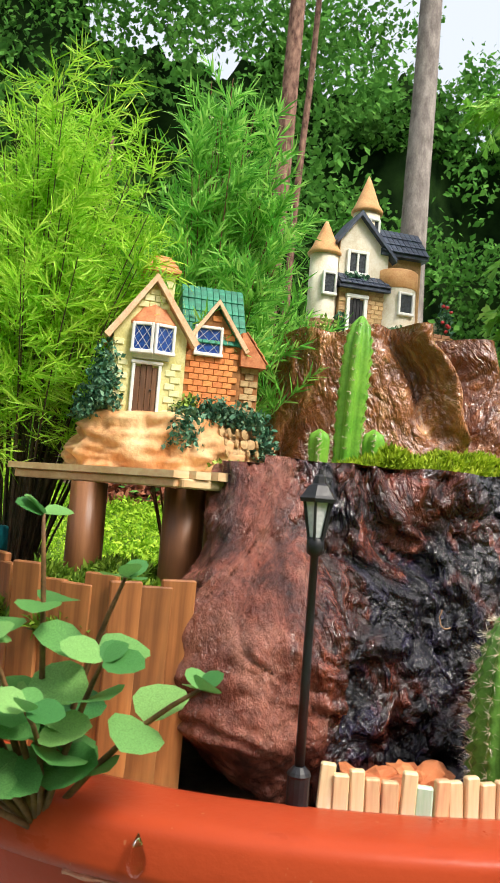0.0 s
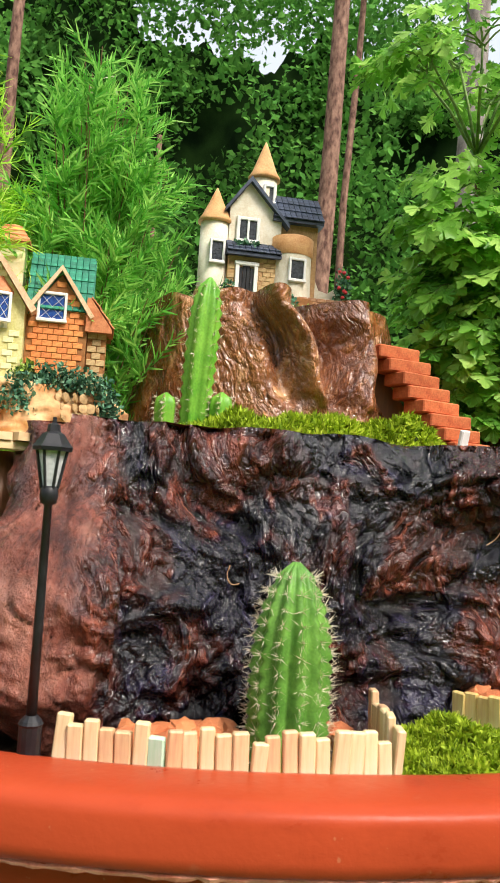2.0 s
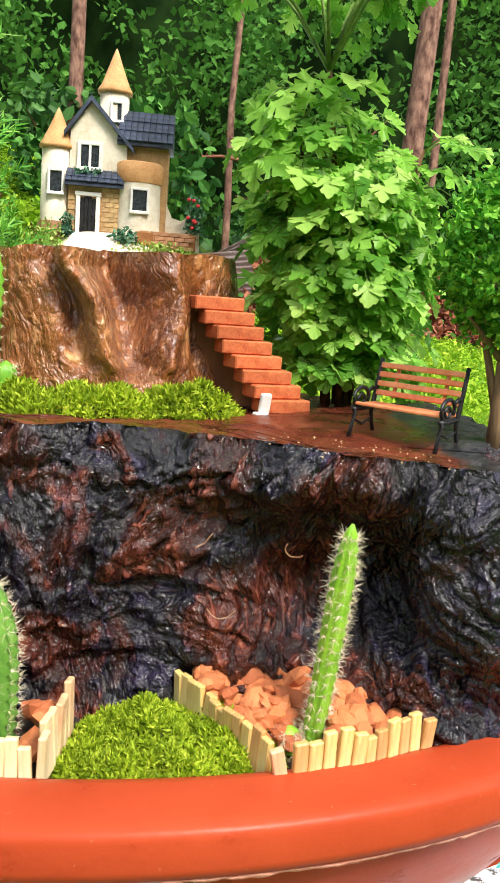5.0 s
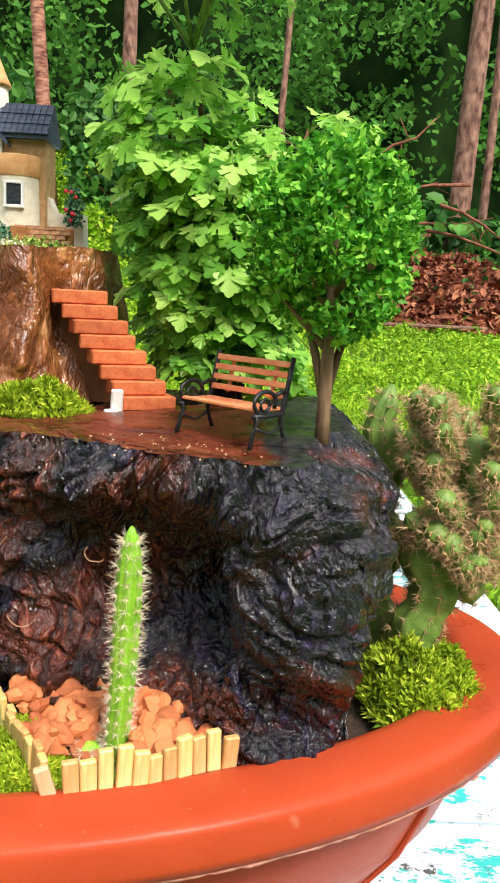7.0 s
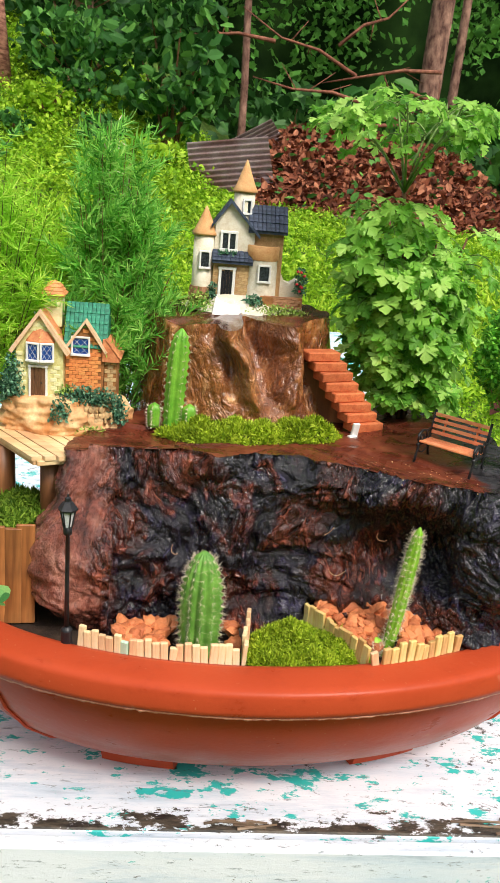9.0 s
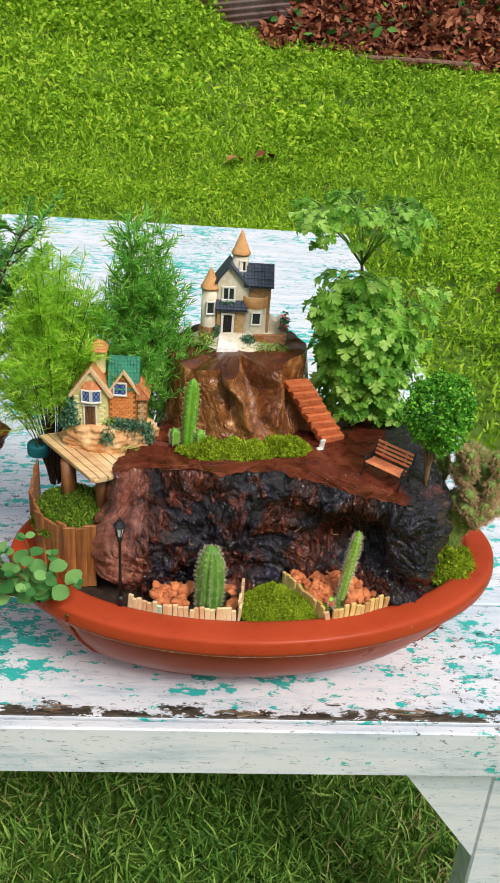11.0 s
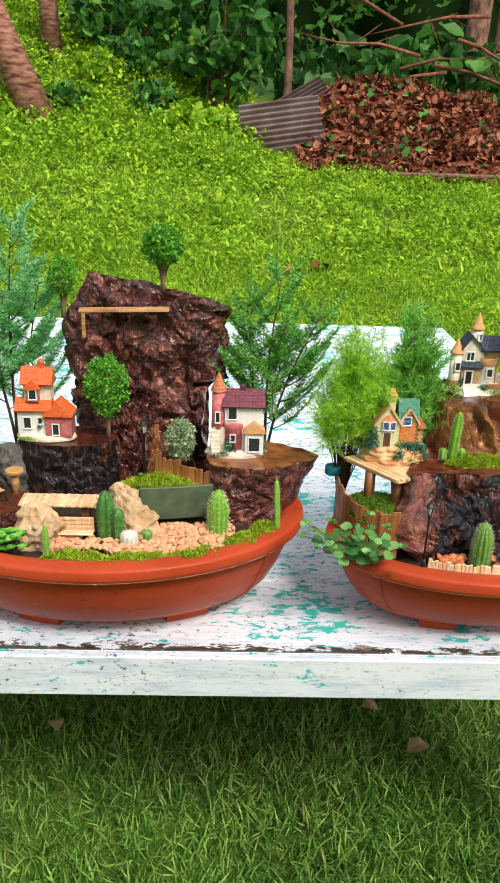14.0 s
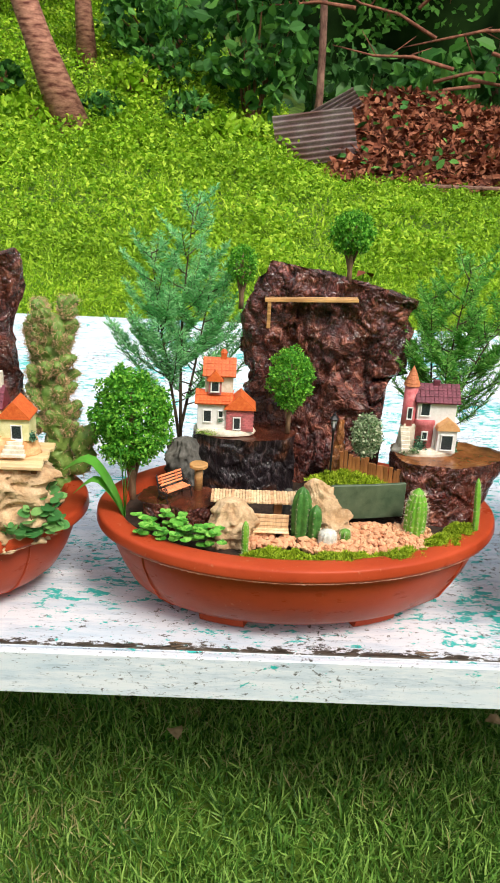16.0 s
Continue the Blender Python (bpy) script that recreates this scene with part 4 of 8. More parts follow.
mb = MB()
box(mb, 0, 0, 0, 2.1, 0.35, 0.05, 0.01)
single("weathered_plank", mb, M_BARK, "weathered brown plank lying before dry leaves", "plank", at=(3.6, 14.1, G(3.6, 14.1) + 0.2), rz=6)

rng = np.random.default_rng(77)
for x, y, z, s in [(0.178, 0.472, 0.06, 0.062), (-0.68, 0.58, 0.05, 0.05), (0.141, 0.634, 0.05, 0.05), (0.75, 7.3, 0.03, 0.22), (0.45, 7.1, 0.03, 0.18), (-1.9, 5.4, 0.05, 0.12), (1.75, 3.6, 0.05, 0.16), (-3.0, 4.9, 0.05, 0.14), (0.326, 0.04, 0.55, 0.045)]:
    mb = MB()
    v = np.array(LEAF_V) * (s * 1.3, s, s)
    v[:, 2] += 0.25 * s * np.sin(v[:, 1] / s * 3)
    mb.add(v, LEAF_F)
    hang = z > 0.3
    ob = single("dry_leaf", mb, M_DRYLEAF if y < 1 and not hang else M_LITTER, "curled brown dry leaf lying on the grass", "leaf", "dry leaves")
    ob.matrix_basis = pose(x, y, z + G(x, y), 70 if hang else 8, 0, rng.uniform(0, 360))


# ---- the white table ----
TZ = 0.70


def build_table():
    t = thing("table", -0.75, 1.05, 0.0, "old white painted wooden table with peeling teal paint", "table")
    rngt = np.random.default_rng(4)
    ys = [-0.005, 0.20, 0.40, 0.62, 0.86, 1.10, 1.34, 1.58, 1.80, 2.0, 2.15]
    for a, b in zip(ys, ys[1:]):
        mb = MB()
        box(mb, 0.0, (a + b) / 2 - 1.05, TZ - 0.028 - rngt.uniform(0, 0.001), 2.7, b - a - 0.003, 0.028, 0.002)
        part("board", mb, M_TABLE, t)
    mb = MB()
    box(mb, 0, -0.0130 - 1.05, 0.626, 2.7, 0.0125, TZ - 0.002 - 0.626, 0.002)
    part("apron", mb, M_APRON, t, "white front apron board with blue streaks")
    for x in (1.335, -1.335):
        mb = MB()
        box(mb, x, 0.02, TZ - 0.125, 0.026, 2.06, 0.095, 0.003)
        part("side_rail", mb, M_APRON, t)
    for x in (1.283, -1.283):
        for y in (-1.0, 0.98):
            mb = MB()
            s = 1 if x > 0 else -1
            v, f = chamfer(0.075, 0.05, TZ - 0.03, 0.003)
            v = v + np.array((0, 0, (TZ - 0.03) / 2))
            v[:, 0] += s * 0.03 * (v[:, 2] / TZ - 1) * -1 - s * 0.015
            mb.add(v, f, pose(x, y, 0.0))
            part("leg", mb, M_APRON, t)
            mb = MB()
            poly = [(-0.215, 0.05), (-0.10, 0.05), (-0.036, -0.04), (-0.036, -0.20)]
            prism(mb, poly if s > 0 else [(-a, b) for a, b in poly][::-1], -0.022, 0.0, pose(x, y, TZ - 0.10))
            part("brace", mb, M_APRON, t)
    # broken edge: splinters of bare wood
    for x, w in ((0.155, 0.035), (0.35, 0.045), (-0.05, 0.03), (-0.27, 0.028), (-0.62, 0.022)):
        for k in range(6):
            mb = MB()
            q = w * rngt.uniform(0.3, 0.9)
            v, f = chamfer(q, 0.0022, 0.0016, 0.0005)
            v[:, 1] *= 1 - 0.7 * (v[:, 0] / q + 0.5)
            mb.add(v, f, pose(x + 0.75 + rngt.uniform(-w / 2, w / 2), 0.004 - 1.05 + rngt.uniform(-0.006, 0.009), TZ + 0.0004, rngt.uniform(-4, 4), rngt.uniform(-3, 3), rngt.uniform(-12, 12)))
            part("splinter", mb, M_SPLINT, t, "bare splinter of grey brown wood")


build_table()


# ---- plastic pots ----
def build_pot(cx, cy, a, b, top, rz, label):
    """An oval bonsai tray: flat lip, bowl-shaped side with four ribs, four feet."""
    t = thing("plant_pot", cx, cy, TZ, label, "plant pot", "oval pots on the table", rz=rz)
    h = top - TZ
    lip, seg = 0.036, 128
    prof = [(0.120, 0.009), (0.114, 0.010), (0.098, 0.014), (0.074, 0.027), (0.053, 0.046), (0.036, h * 0.49), (0.0250, h * 0.68), (0.0225, h - 0.034), (0.0215, h - 0.0225), (0.0205, h - 0.0212),
            (0.0030, h - 0.0203), (0.0010, h - 0.0192), (0.0002, h - 0.0150), (0.0016, h - 0.0056), (0.0020, h - 0.0040), (0.0032, h - 0.0022), (0.0056, h - 0.0010), (0.0090, h - 0.0004), (lip - 0.008, h),
            (lip - 0.003, h - 0.0012), (lip + 0.001, h - 0.005), (lip + 0.003, h - 0.014), (lip + 0.012, h - 0.05), (0.14, h - 0.055)]
    v, f = [], []
    for d, z in prof:
        for i in range(seg):
            th = 2 * math.pi * i / seg
            flash = 0.0007 * noise.noise(Vector((math.cos(th) * 40, math.sin(th) * 40, 0))) if abs(z - h + 0.0203) < 0.0006 else 0
            v.append(((a - d) * math.cos(th), (b - d) * math.sin(th), z + flash))
    for j in range(len(prof) - 1):
        for i in range(seg):
            p, q = j * seg + i, j * seg + (i + 1) % seg
            f.append((p, q, q + seg, p + seg))
    f.append(tuple(range(seg))[::-1])
    part("bowl", MB().add(v, f), M_POT, t, smooth=True)
    for k, th0 in enumerate((57, 124, 236, 303)):
        mb = MB()
        vv, ff = [], []
        for d, z in ((0.104, 0.0), (0.098, 0.0), (0.095, 0.003), (0.091, 0.022), (0.120, 0.016), (0.120, 0.0)):
            for i in range(9):
                th = radians(th0 + (i - 4) * 2.6)
                vv.append(((a - d) * math.cos(th), (b - d) * math.sin(th), z))
        for j in range(6):
            for i in range(8):
                p, q = j * 9 + i, ((j + 1) % 6) * 9 + i
                ff.append((p, p + 1, q + 1, q))
        ff.append(tuple(j * 9 for j in range(6))[::-1])
        ff.append(tuple(j * 9 + 8 for j in range(6)))
        mb.add(vv, ff)
        part("foot", mb, M_POT, t)
    for th0 in (215, 325, 35, 145):
        th = radians(th0)
        mb = MB()
        pts = [((a - d + 0.0008) * math.cos(th), (b - d + 0.0008) * math.sin(th), z) for d, z in prof[2:8]]
        tube(mb, pts, 0.0016, 6)
        part("rib", mb, M_POT, t)
    mb = MB()
    tube(mb, [((a - 0.0030) * math.cos(q), (b - 0.0030) * math.sin(q), h - 0.0206 - 0.0016 * abs(noise.noise(Vector((q * 60, 0, cx))))) for q in np.linspace(radians(215), radians(325), 160)], [0.0006 + 0.0017 * abs(noise.noise(Vector((q * 90, 3, cx)))) for q in np.linspace(3.75, 5.67, 160)], 5)
    part("mould_flash", mb, M_FLASH, t, "ragged moulding line under the lip")
    # soil bed
    v, f = [], []
    nr = 10
    for j in range(nr):
        for i in range(64):
            th, u = 2 * math.pi * i / 64, (j + 0.02) / (nr - 1) if j < nr - 1 else 1.0
            x, y = (a - lip - 0.004) * u * math.cos(th), (b - lip - 0.004) * u * math.sin(th)
            v.append((x, y, h - 0.017 + 0.004 * noise.noise(Vector((x * 60, y * 60, cx)))))
    for j in range(nr - 1):
        for i in range(64):
            p, q = j * 64 + i, j * 64 + (i + 1) % 64
            f.append((p, q, q + 64, p + 64))
    f.append(tuple(range(64))[::-1])
    tagged(single("soil", MB().add(v, f), M_SOIL, "dark damp potting soil filling the pot", "soil", kind="stuff", smooth=True), "").matrix_basis = pose(cx, cy, TZ, 0, 0, rz)
    return t


RIM2, RIM1, RIM0 = 0.846, 0.860, 0.855
build_pot(0.176, 0.132, 0.285, 0.171, RIM2, 4.5, "oval terracotta coloured plastic bonsai pot with a broad lip")
build_pot(-0.4510, 0.168, 0.3130, 0.212, RIM1, 4.5, "large oval terracotta coloured plastic bonsai pot with a broad lip")
build_pot(-1.092, 0.150, 0.312, 0.205, RIM0, 4.5, "oval terracotta coloured plastic pot holding a rock garden")


mb = MB()
lathe(mb, [(0.0002, -0.0075), (0.0018, -0.0070), (0.0028, -0.0052), (0.0030, -0.0034), (0.0025, -0.0010), (0.0014, 0.0022), (0.0002, 0.0050)], 18)
single("water_drop", mb, M_WATER, "hanging clear water drop on the pot's lip", "water drop", "water drops", smooth=True, at=(-0.0272, 0.0012, 0.8375))


# ---- the castle garden: log, stump, buildings ----
def closed_curve(pts, n):
    """n points of a smooth closed curve through pts."""
    p = np.array(pts, float)
    k = len(p)
    out = []
    for i in range(n):
        u = i / n * k
        j, t = int(u), u - int(u)
        a, b, c, d = p[(j - 1) % k], p[j % k], p[(j + 1) % k], p[(j + 2) % k]
        out.append(0.5 * (2 * b + (c - a) * t + (2 * a - 5 * b + 4 * c - d) * t * t + (3 * b - a - 3 * c + d) * t ** 3))
    return np.array(out)


def gnarled(base, top, z0, z1, relief, nu=420, nv=64, ztop=None):
    """The side of a piece of driftwood between two outlines, with relief(x, y, z, u, v) metres pushed outwards; returns side and rim."""
    a, b = closed_curve(base, nu), closed_curve(top, nu)
    mid = (a.mean(0) + b.mean(0)) / 2
    v = []
    for j in range(nv):
        t = j / (nv - 1)
        ring = a * (1 - t) + b * t
        nxt, prv = np.roll(ring, -1, 0), np.roll(ring, 1, 0)
        d = nxt - prv
        nrm = np.stack([d[:, 1], -d[:, 0]], 1)
        nrm /= np.linalg.norm(nrm, axis=1)[:, None] + 1e-9
        if np.mean(np.sum(nrm * (ring - mid), 1)) < 0:
            nrm = -nrm
        for i in range(nu):
            x, y = ring[i]
            zt = z1 if ztop is None else ztop(x, y)
            z = z0 + (zt - z0) * t
            k = relief(x, y, z, i / nu, t)
            v.append((x + nrm[i, 0] * k, y + nrm[i, 1] * k, z))
    f = []
    for j in range(nv - 1):
        for i in range(nu):
            p, q = j * nu + i, j * nu + (i + 1) % nu
            f.append((p, q, q + nu, p + nu))
    return v, f, v[-nu:]


def cap_of(rim, rings=9, drop=0.0, wave=0.0015):
    """A slightly uneven cut face that closes a rim."""
    rim = np.array(rim)
    c = rim.mean(0)
    n = len(rim)
    v, f = [], []
    for j in range(rings):
        s = 1 - j / rings
        for i in range(n):
            p = c + (rim[i] - c) * s
            e = min(1.0, j / 2)
            v.append((p[0], p[1], p[2] + e * (wave * noise.noise(Vector((p[0] * 45, p[1] * 45, 2))) - drop)))
    for j in range(rings - 1):
        for i in range(n):
            a, b = j * n + i, j * n + (i + 1) % n
            f.append((a, b, b + n, a + n))
    f.append(tuple((rings - 1) * n + i for i in range(n)))
    return v, f


LOGZ = 0.962


def log_relief(x, y, z, u, t):
    w = noise.noise_vector(Vector((x * 14, y * 14, z * 14)))
    foot = max(0.0, min(1.0, (x - 0.275) / 0.035))
    q = Vector((x * 52 + w.x * 2.6, y * 52 + w.y * 2.6, (z - 0.895) * (30 - 21 * foot) + 27 + w.z * (2.6 - 1.8 * foot)))
    big = fbm(x * 13, y * 13 + 3, z * 15, 3)
    calm = 0.7 if x < 0.045 else 1.0
    k = 0.010 * big * (0.6 if x < 0.045 else 1) + 0.0040 * ridge(q.x, q.y, q.z) * calm + 0.0070 * noise.noise(q * 0.55) * calm + 0.0036 * noise.turbulence(q * 1.9, 4, True) * calm
    k += 0.0022 * abs(noise.noise(q * 3.7)) * calm
    d = noise.voronoi(q * 0.9)[0]
    k += 0.0020 * (min(1.0, (d[1] - d[0]) * 2.4) - 0.6) * (0.35 + 0.65 * calm)
    if y < 0.13 and x > 0.05:
        k += 0.015 * math.exp(-((z - 0.945) / 0.014) ** 2) * math.exp(-((x - 0.24) / 0.09) ** 2)
        k -= 0.034 * math.exp(-((z - 0.893) / 0.030) ** 2) * math.exp(-((x - 0.268) / 0.036) ** 2)
        k -= 0.010 * math.exp(-((z - 0.885) / 0.02) ** 2) * math.exp(-((x - 0.18) / 0.022) ** 2)
    if x > 0.335 and t > 0.85:
        k -= 0.012 * ((t - 0.85) / 0.15) ** 2
    if x > 0.30:
        k += 0.014 * math.sin(max(0.0, min(1.0, (t - 0.22) / 0.78)) * math.pi) ** 1.2 + 0.006 * max(0.0, 1 - t / 0.2)
    k -= 0.0040 * max(0.0, ridge(x * 46 + w.x * 4, y * 46 + 7, z * 26 + w.z * 4)) ** 9 * calm
    if x < 0.05:
        k += 0.004 * math.sin(t * 3.1)
        if z > 0.94:
            k -= 0.10 * (z - 0.94)
    return k - 0.004


def build_log():
    base = [(0.020, 0.050), (0.050, 0.043), (0.09, 0.055), (0.15, 0.06), (0.21, 0.058), (0.26, 0.055), (0.296, 0.040), (0.318, 0.029), (0.343, 0.034), (0.350, 0.065),
            (0.35, 0.14), (0.345, 0.22), (0.30, 0.26), (0.2, 0.28), (0.09, 0.27), (0.06, 0.2), (0.026, 0.12), (0.014, 0.080)]
    top = [(0.012, 0.085), (0.045, 0.09), (0.09, 0.094), (0.15, 0.092), (0.20, 0.088), (0.25, 0.068), (0.292, 0.05), (0.322, 0.046), (0.346, 0.060), (0.356, 0.11),
           (0.358, 0.16), (0.350, 0.225), (0.31, 0.255), (0.21, 0.285), (0.1, 0.275), (0.06, 0.2), (0.02, 0.14), (0.004, 0.105)]
    t = thing("log", 0, 0, 0, "charred dark driftwood log with gnarled wet bark", "log")

    def swollen(x, y, z, u, tt):
        k = log_relief(x, y, z, u, tt)
        if x < 0.05 and y < 0.16:
            k += 0.022 * math.sin(min(1.0, 0.08 + tt * 1.25) * math.pi) ** 1.1
        if x < 0.045 and y < 0.16:
            k -= 0.016 * max(0.0, 1 - tt / 0.22)
        return k
    v, f, rim = gnarled(base, top, 0.826, LOGZ, swollen, 700, 110, lambda x, y: LOGZ + 0.003 * noise.noise(Vector((x * 30, y * 30, 0))) + 0.008 * max(0.0, min(1.0, (x - 0.33) / 0.03)) - (0.004 if x < 0.03 else 0))
    part("bark", MB().add(v, f), M_CHAR, t, smooth=True)
    cv, cf = cap_of(rim, 10, 0.0015, 0.002)
    part("cut_top", MB().add(cv, cf), M_LOGTOP, t, "wet reddish brown flat top", smooth=True)
    rngl = np.random.default_rng(12)
    for x, z, n, turn in ((0.095, 0.905, 16, 2.4), (0.222, 0.890, 22, -1.9), (0.243, 0.922, 18, 2.8), (0.210, 0.925, 14, -2.2)):
        mb = MB()
        p, a = [Vector((x, 0.050, z))], rngl.uniform(3.6, 5.4)
        for k in range(n):
            a += turn / n * rngl.uniform(-0.4, 2.2)
            p.append(p[-1] + Vector((math.cos(a) * 0.0007, rngl.uniform(-0.0002, 0.0002), math.sin(a) * 0.0007)))
        tube(mb, p, [0.00024] * len(p), 5)
        part("rootlet", mb, M_ROOT, t, "thin dry rootlet")
    # pale specks of grit on the wet top
    mb = MB()
    pv, pf = chamfer(0.0009, 0.0007, 0.0006, 0.0002)
    n = 150
    pl = np.stack([rngl.normal(0.29, 0.025, n), rngl.normal(0.085, 0.018, n), np.full(n, LOGZ - 0.0003)], 1)
    strew(mb, pv, pf, pl, rots(n, rngl, 20), rngl.uniform(0.4, 1.2, (n, 1)))
    ob = part("grit", mb, M_PALEROCK, t)
    tagged(ob, kind="stuff")


build_log()
STZ = 1.0455


def stump_relief(x, y, z, u, t):
    w = noise.noise(Vector((x * 14, y * 14, z * 8)))
    k = 0.006 * fbm(x * 17, y * 17, z * 9, 3) + 0.0009 * noise.turbulence(Vector((x * 90, y * 90, z * 30)), 3, False) + 0.0010 * ridge(x * 60 + w * 3, y * 60, z * 12 + w * 3)
    # an old knot hole whose lips run down the front
    if y < 0.24:
        u0 = max(0.0, min(1.0, (1.036 - z) / 0.052))
        xc = 0.157 + 0.016 * u0 + 0.004 * math.sin(u0 * 5)
        d = (x - xc) / (0.0155 - 0.007 * u0)
        fade = math.exp(-max(0.0, 0.984 - z) / 0.006) * (0.75 + 0.25 * math.cos(u0 * 2.2))
        k += fade * (-0.050 * (1 - 0.45 * u0) * math.exp(-d ** 4) + (0.0150 if d < 0 else 0.008) * math.exp(-((abs(d) - 1.7) / 0.5) ** 2))
        k -= 0.010 * math.exp(-((x - xc + 0.040 - 0.010 * u0) / 0.005) ** 2) * fade
        k -= 0.009 * math.exp(-((x - 0.205) / 0.006) ** 2) * math.exp(-((z - 1.0) / 0.03) ** 2)
    return k


def build_stump():
    ang = [radians(-90 + 360 * i / 14) for i in range(14)]
    base = [(0.141 + (0.092 + 0.006 * math.sin(3 * a)) * math.cos(a), 0.238 + 0.094 * math.sin(a)) for a in ang]
    top = [(0.139 + (0.076 + 0.005 * math.sin(2 * a + 1)) * math.cos(a), 0.240 + 0.082 * math.sin(a)) for a in ang]
    t = thing("stump", 0, 0, 0, "weathered brown tree stump with a hollow knot", "stump")
    v, f, rim = gnarled(base, top, LOGZ - 0.02, STZ, stump_relief, 420, 70, lambda x, y: STZ + 0.004 * noise.noise(Vector((x * 40, y * 40, 4))) + (x - 0.147) * 0.05)
    part("side", MB().add(v, f), M_STUMP, t, smooth=True)
    cv, cf = cap_of(rim, 8, 0.0)
    part("cut_top", MB().add(cv, cf), M_STUMPTOP, t, "flat reddish cut top", smooth=True)


build_stump()


def tufts(mb, n, centre, size, leaf, seed, dome=True):
    """Small leaves in a mound."""
    rngt = np.random.default_rng(seed)
    p = rngt.normal(0, 0.5, (n * 3, 3))
    p = p[np.linalg.norm(p, axis=1) < 1][:n]
    if dome:
        p[:, 2] = np.abs(p[:, 2])
    p = p * np.array(size) + np.array(centre)
    return strew(mb, QLEAF_V, QLEAF_F, p, rots(len(p), rngt, 130, 10), leaf * rngt.uniform(0.5, 1.3, (len(p), 1)))


def brick_wall(parent, x0, x1, z0, z1, y, bw, bh, mat, depth=0.0012, holes=(), gable=None, turn=None):
    """Separate bricks on the face of a wall, skipping openings; gable is (apex x, apex z, eave z)."""
    mesh = MB()
    mesh.add(*chamfer(bw * 0.955, depth, bh * 0.91, 0.00025))
    me = mesh.mesh("brick")
    me.materials.append(mat)
    row, z = 0, z0
    while z + bh * 0.5 < z1:
        x = x0 + (bw * 0.5 if row % 2 else 0.0)
        while x + bw * 0.3 < x1:
            cx, cz = x + bw / 2, z + bh / 2
            ok = cx + bw * 0.5 < x1 + bw * 0.1 and cx - bw * 0.5 > x0 - bw * 0.1
            for a, b, c, d in holes:
                if a - bw * 0.4 < cx < b + bw * 0.4 and c - bh * 0.35 < cz < d + bh * 0.35:
                    ok = False
            if gable and cz > gable[2]:
                half = (gable[1] - cz) / (gable[1] - gable[2]) * gable[3]
                ok = ok and abs(cx - gable[0]) < half - bw * 0.45
            if ok:
                ob = new("brick", me)
                ob.parent = parent
                m = pose(cx, y, cz)
                ob.matrix_basis = turn @ m if turn else m
            x += bw
        z += bh
        row += 1


def shingles(parent, corner, along, down, nx, ny, mat, name="shingle", thick=0.0008):
    """Rows of overlapping tiles on a roof plane: corner at the ridge, two edge vectors."""
    corner, along, down = Vector(corner), Vector(along), Vector(down)
    nrm = along.cross(down).normalized()
    if nrm.z < 0:
        nrm = -nrm
    w, l = along.length / nx, down.length / ny
    me = MB().add(*chamfer(w * 0.94, l * 1.25, thick, 0.0002)).mesh(name)
    me.materials.append(mat)
    ex, ey = along.normalized(), down.normalized()
    rot = Matrix((ex, -ey, nrm)).transposed()
    if rot.determinant() < 0:
        rot = Matrix((ex, ey, nrm)).transposed()
    rot = rot.to_4x4()
    for j in range(ny):
        for i in range(nx):
            p = corner + ex * (w * (i + 0.5)) + ey * (l * (j + 0.55)) + nrm * (0.0007 + 0.0003 * (j % 2))
            ob = new(name, me)
            ob.parent = parent
            tip = Matrix.Rotation(radians(-4), 4, "X")
            ob.matrix_basis = Matrix.Translation(p) @ rot @ tip


def window(parent, x, z, w, h, y, pane, bars=1, bw=0.0016, rz=0.0):
    """A small window, x and z its lower middle: a white frame proud of the wall with a glazed pane."""
    fr = MB()
    for sx in (-1, 1):
        box(fr, sx * (w / 2 - bw / 2), 0, 0, bw, 0.0022, h, 0.0003)
    box(fr, 0, 0, h - bw, w - 2 * bw, 0.0021, bw, 0.0003)
    box(fr, 0, -0.0003, -0.0003, w * 1.04, 0.0030, bw * 1.2, 0.0003)
    for k in range(bars):
        box(fr, -w / 2 + w * (k + 1) / (bars + 1), 0, bw, bw * 0.7, 0.0019, h - 2 * bw, 0.0002)
    ob = part("window", fr, M_WHITE, parent, "white framed miniature window")
    ob.matrix_basis = pose(x, y, z, 0, 0, rz)
    pn = MB()
    box(pn, 0, 0.0006, bw * 0.5, w - bw, 0.0009, h - bw, 0.0001)
    part("pane", pn, pane, ob)
    if pane is M_BLUEPANE:
        lat = MB()
        iw, ih, n = w - 2 * bw, h - 2 * bw, 2
        for i in range(n):
            for j in range(n):
                cx, cz = -iw / 2 + iw * (i + 0.5) / n, bw + ih * (j + 0.5) / n
                for s in (-1, 1):
                    tube(lat, [(cx - iw / n / 2, -0.0001, cz - s * ih / n / 2), (cx + iw / n / 2, -0.0001, cz + s * ih / n / 2)], 0.00016, 4)
        tagged(part("lattice", lat, M_FROST, ob, "pale diamond lattice bars"), kind="stuff")
    return ob


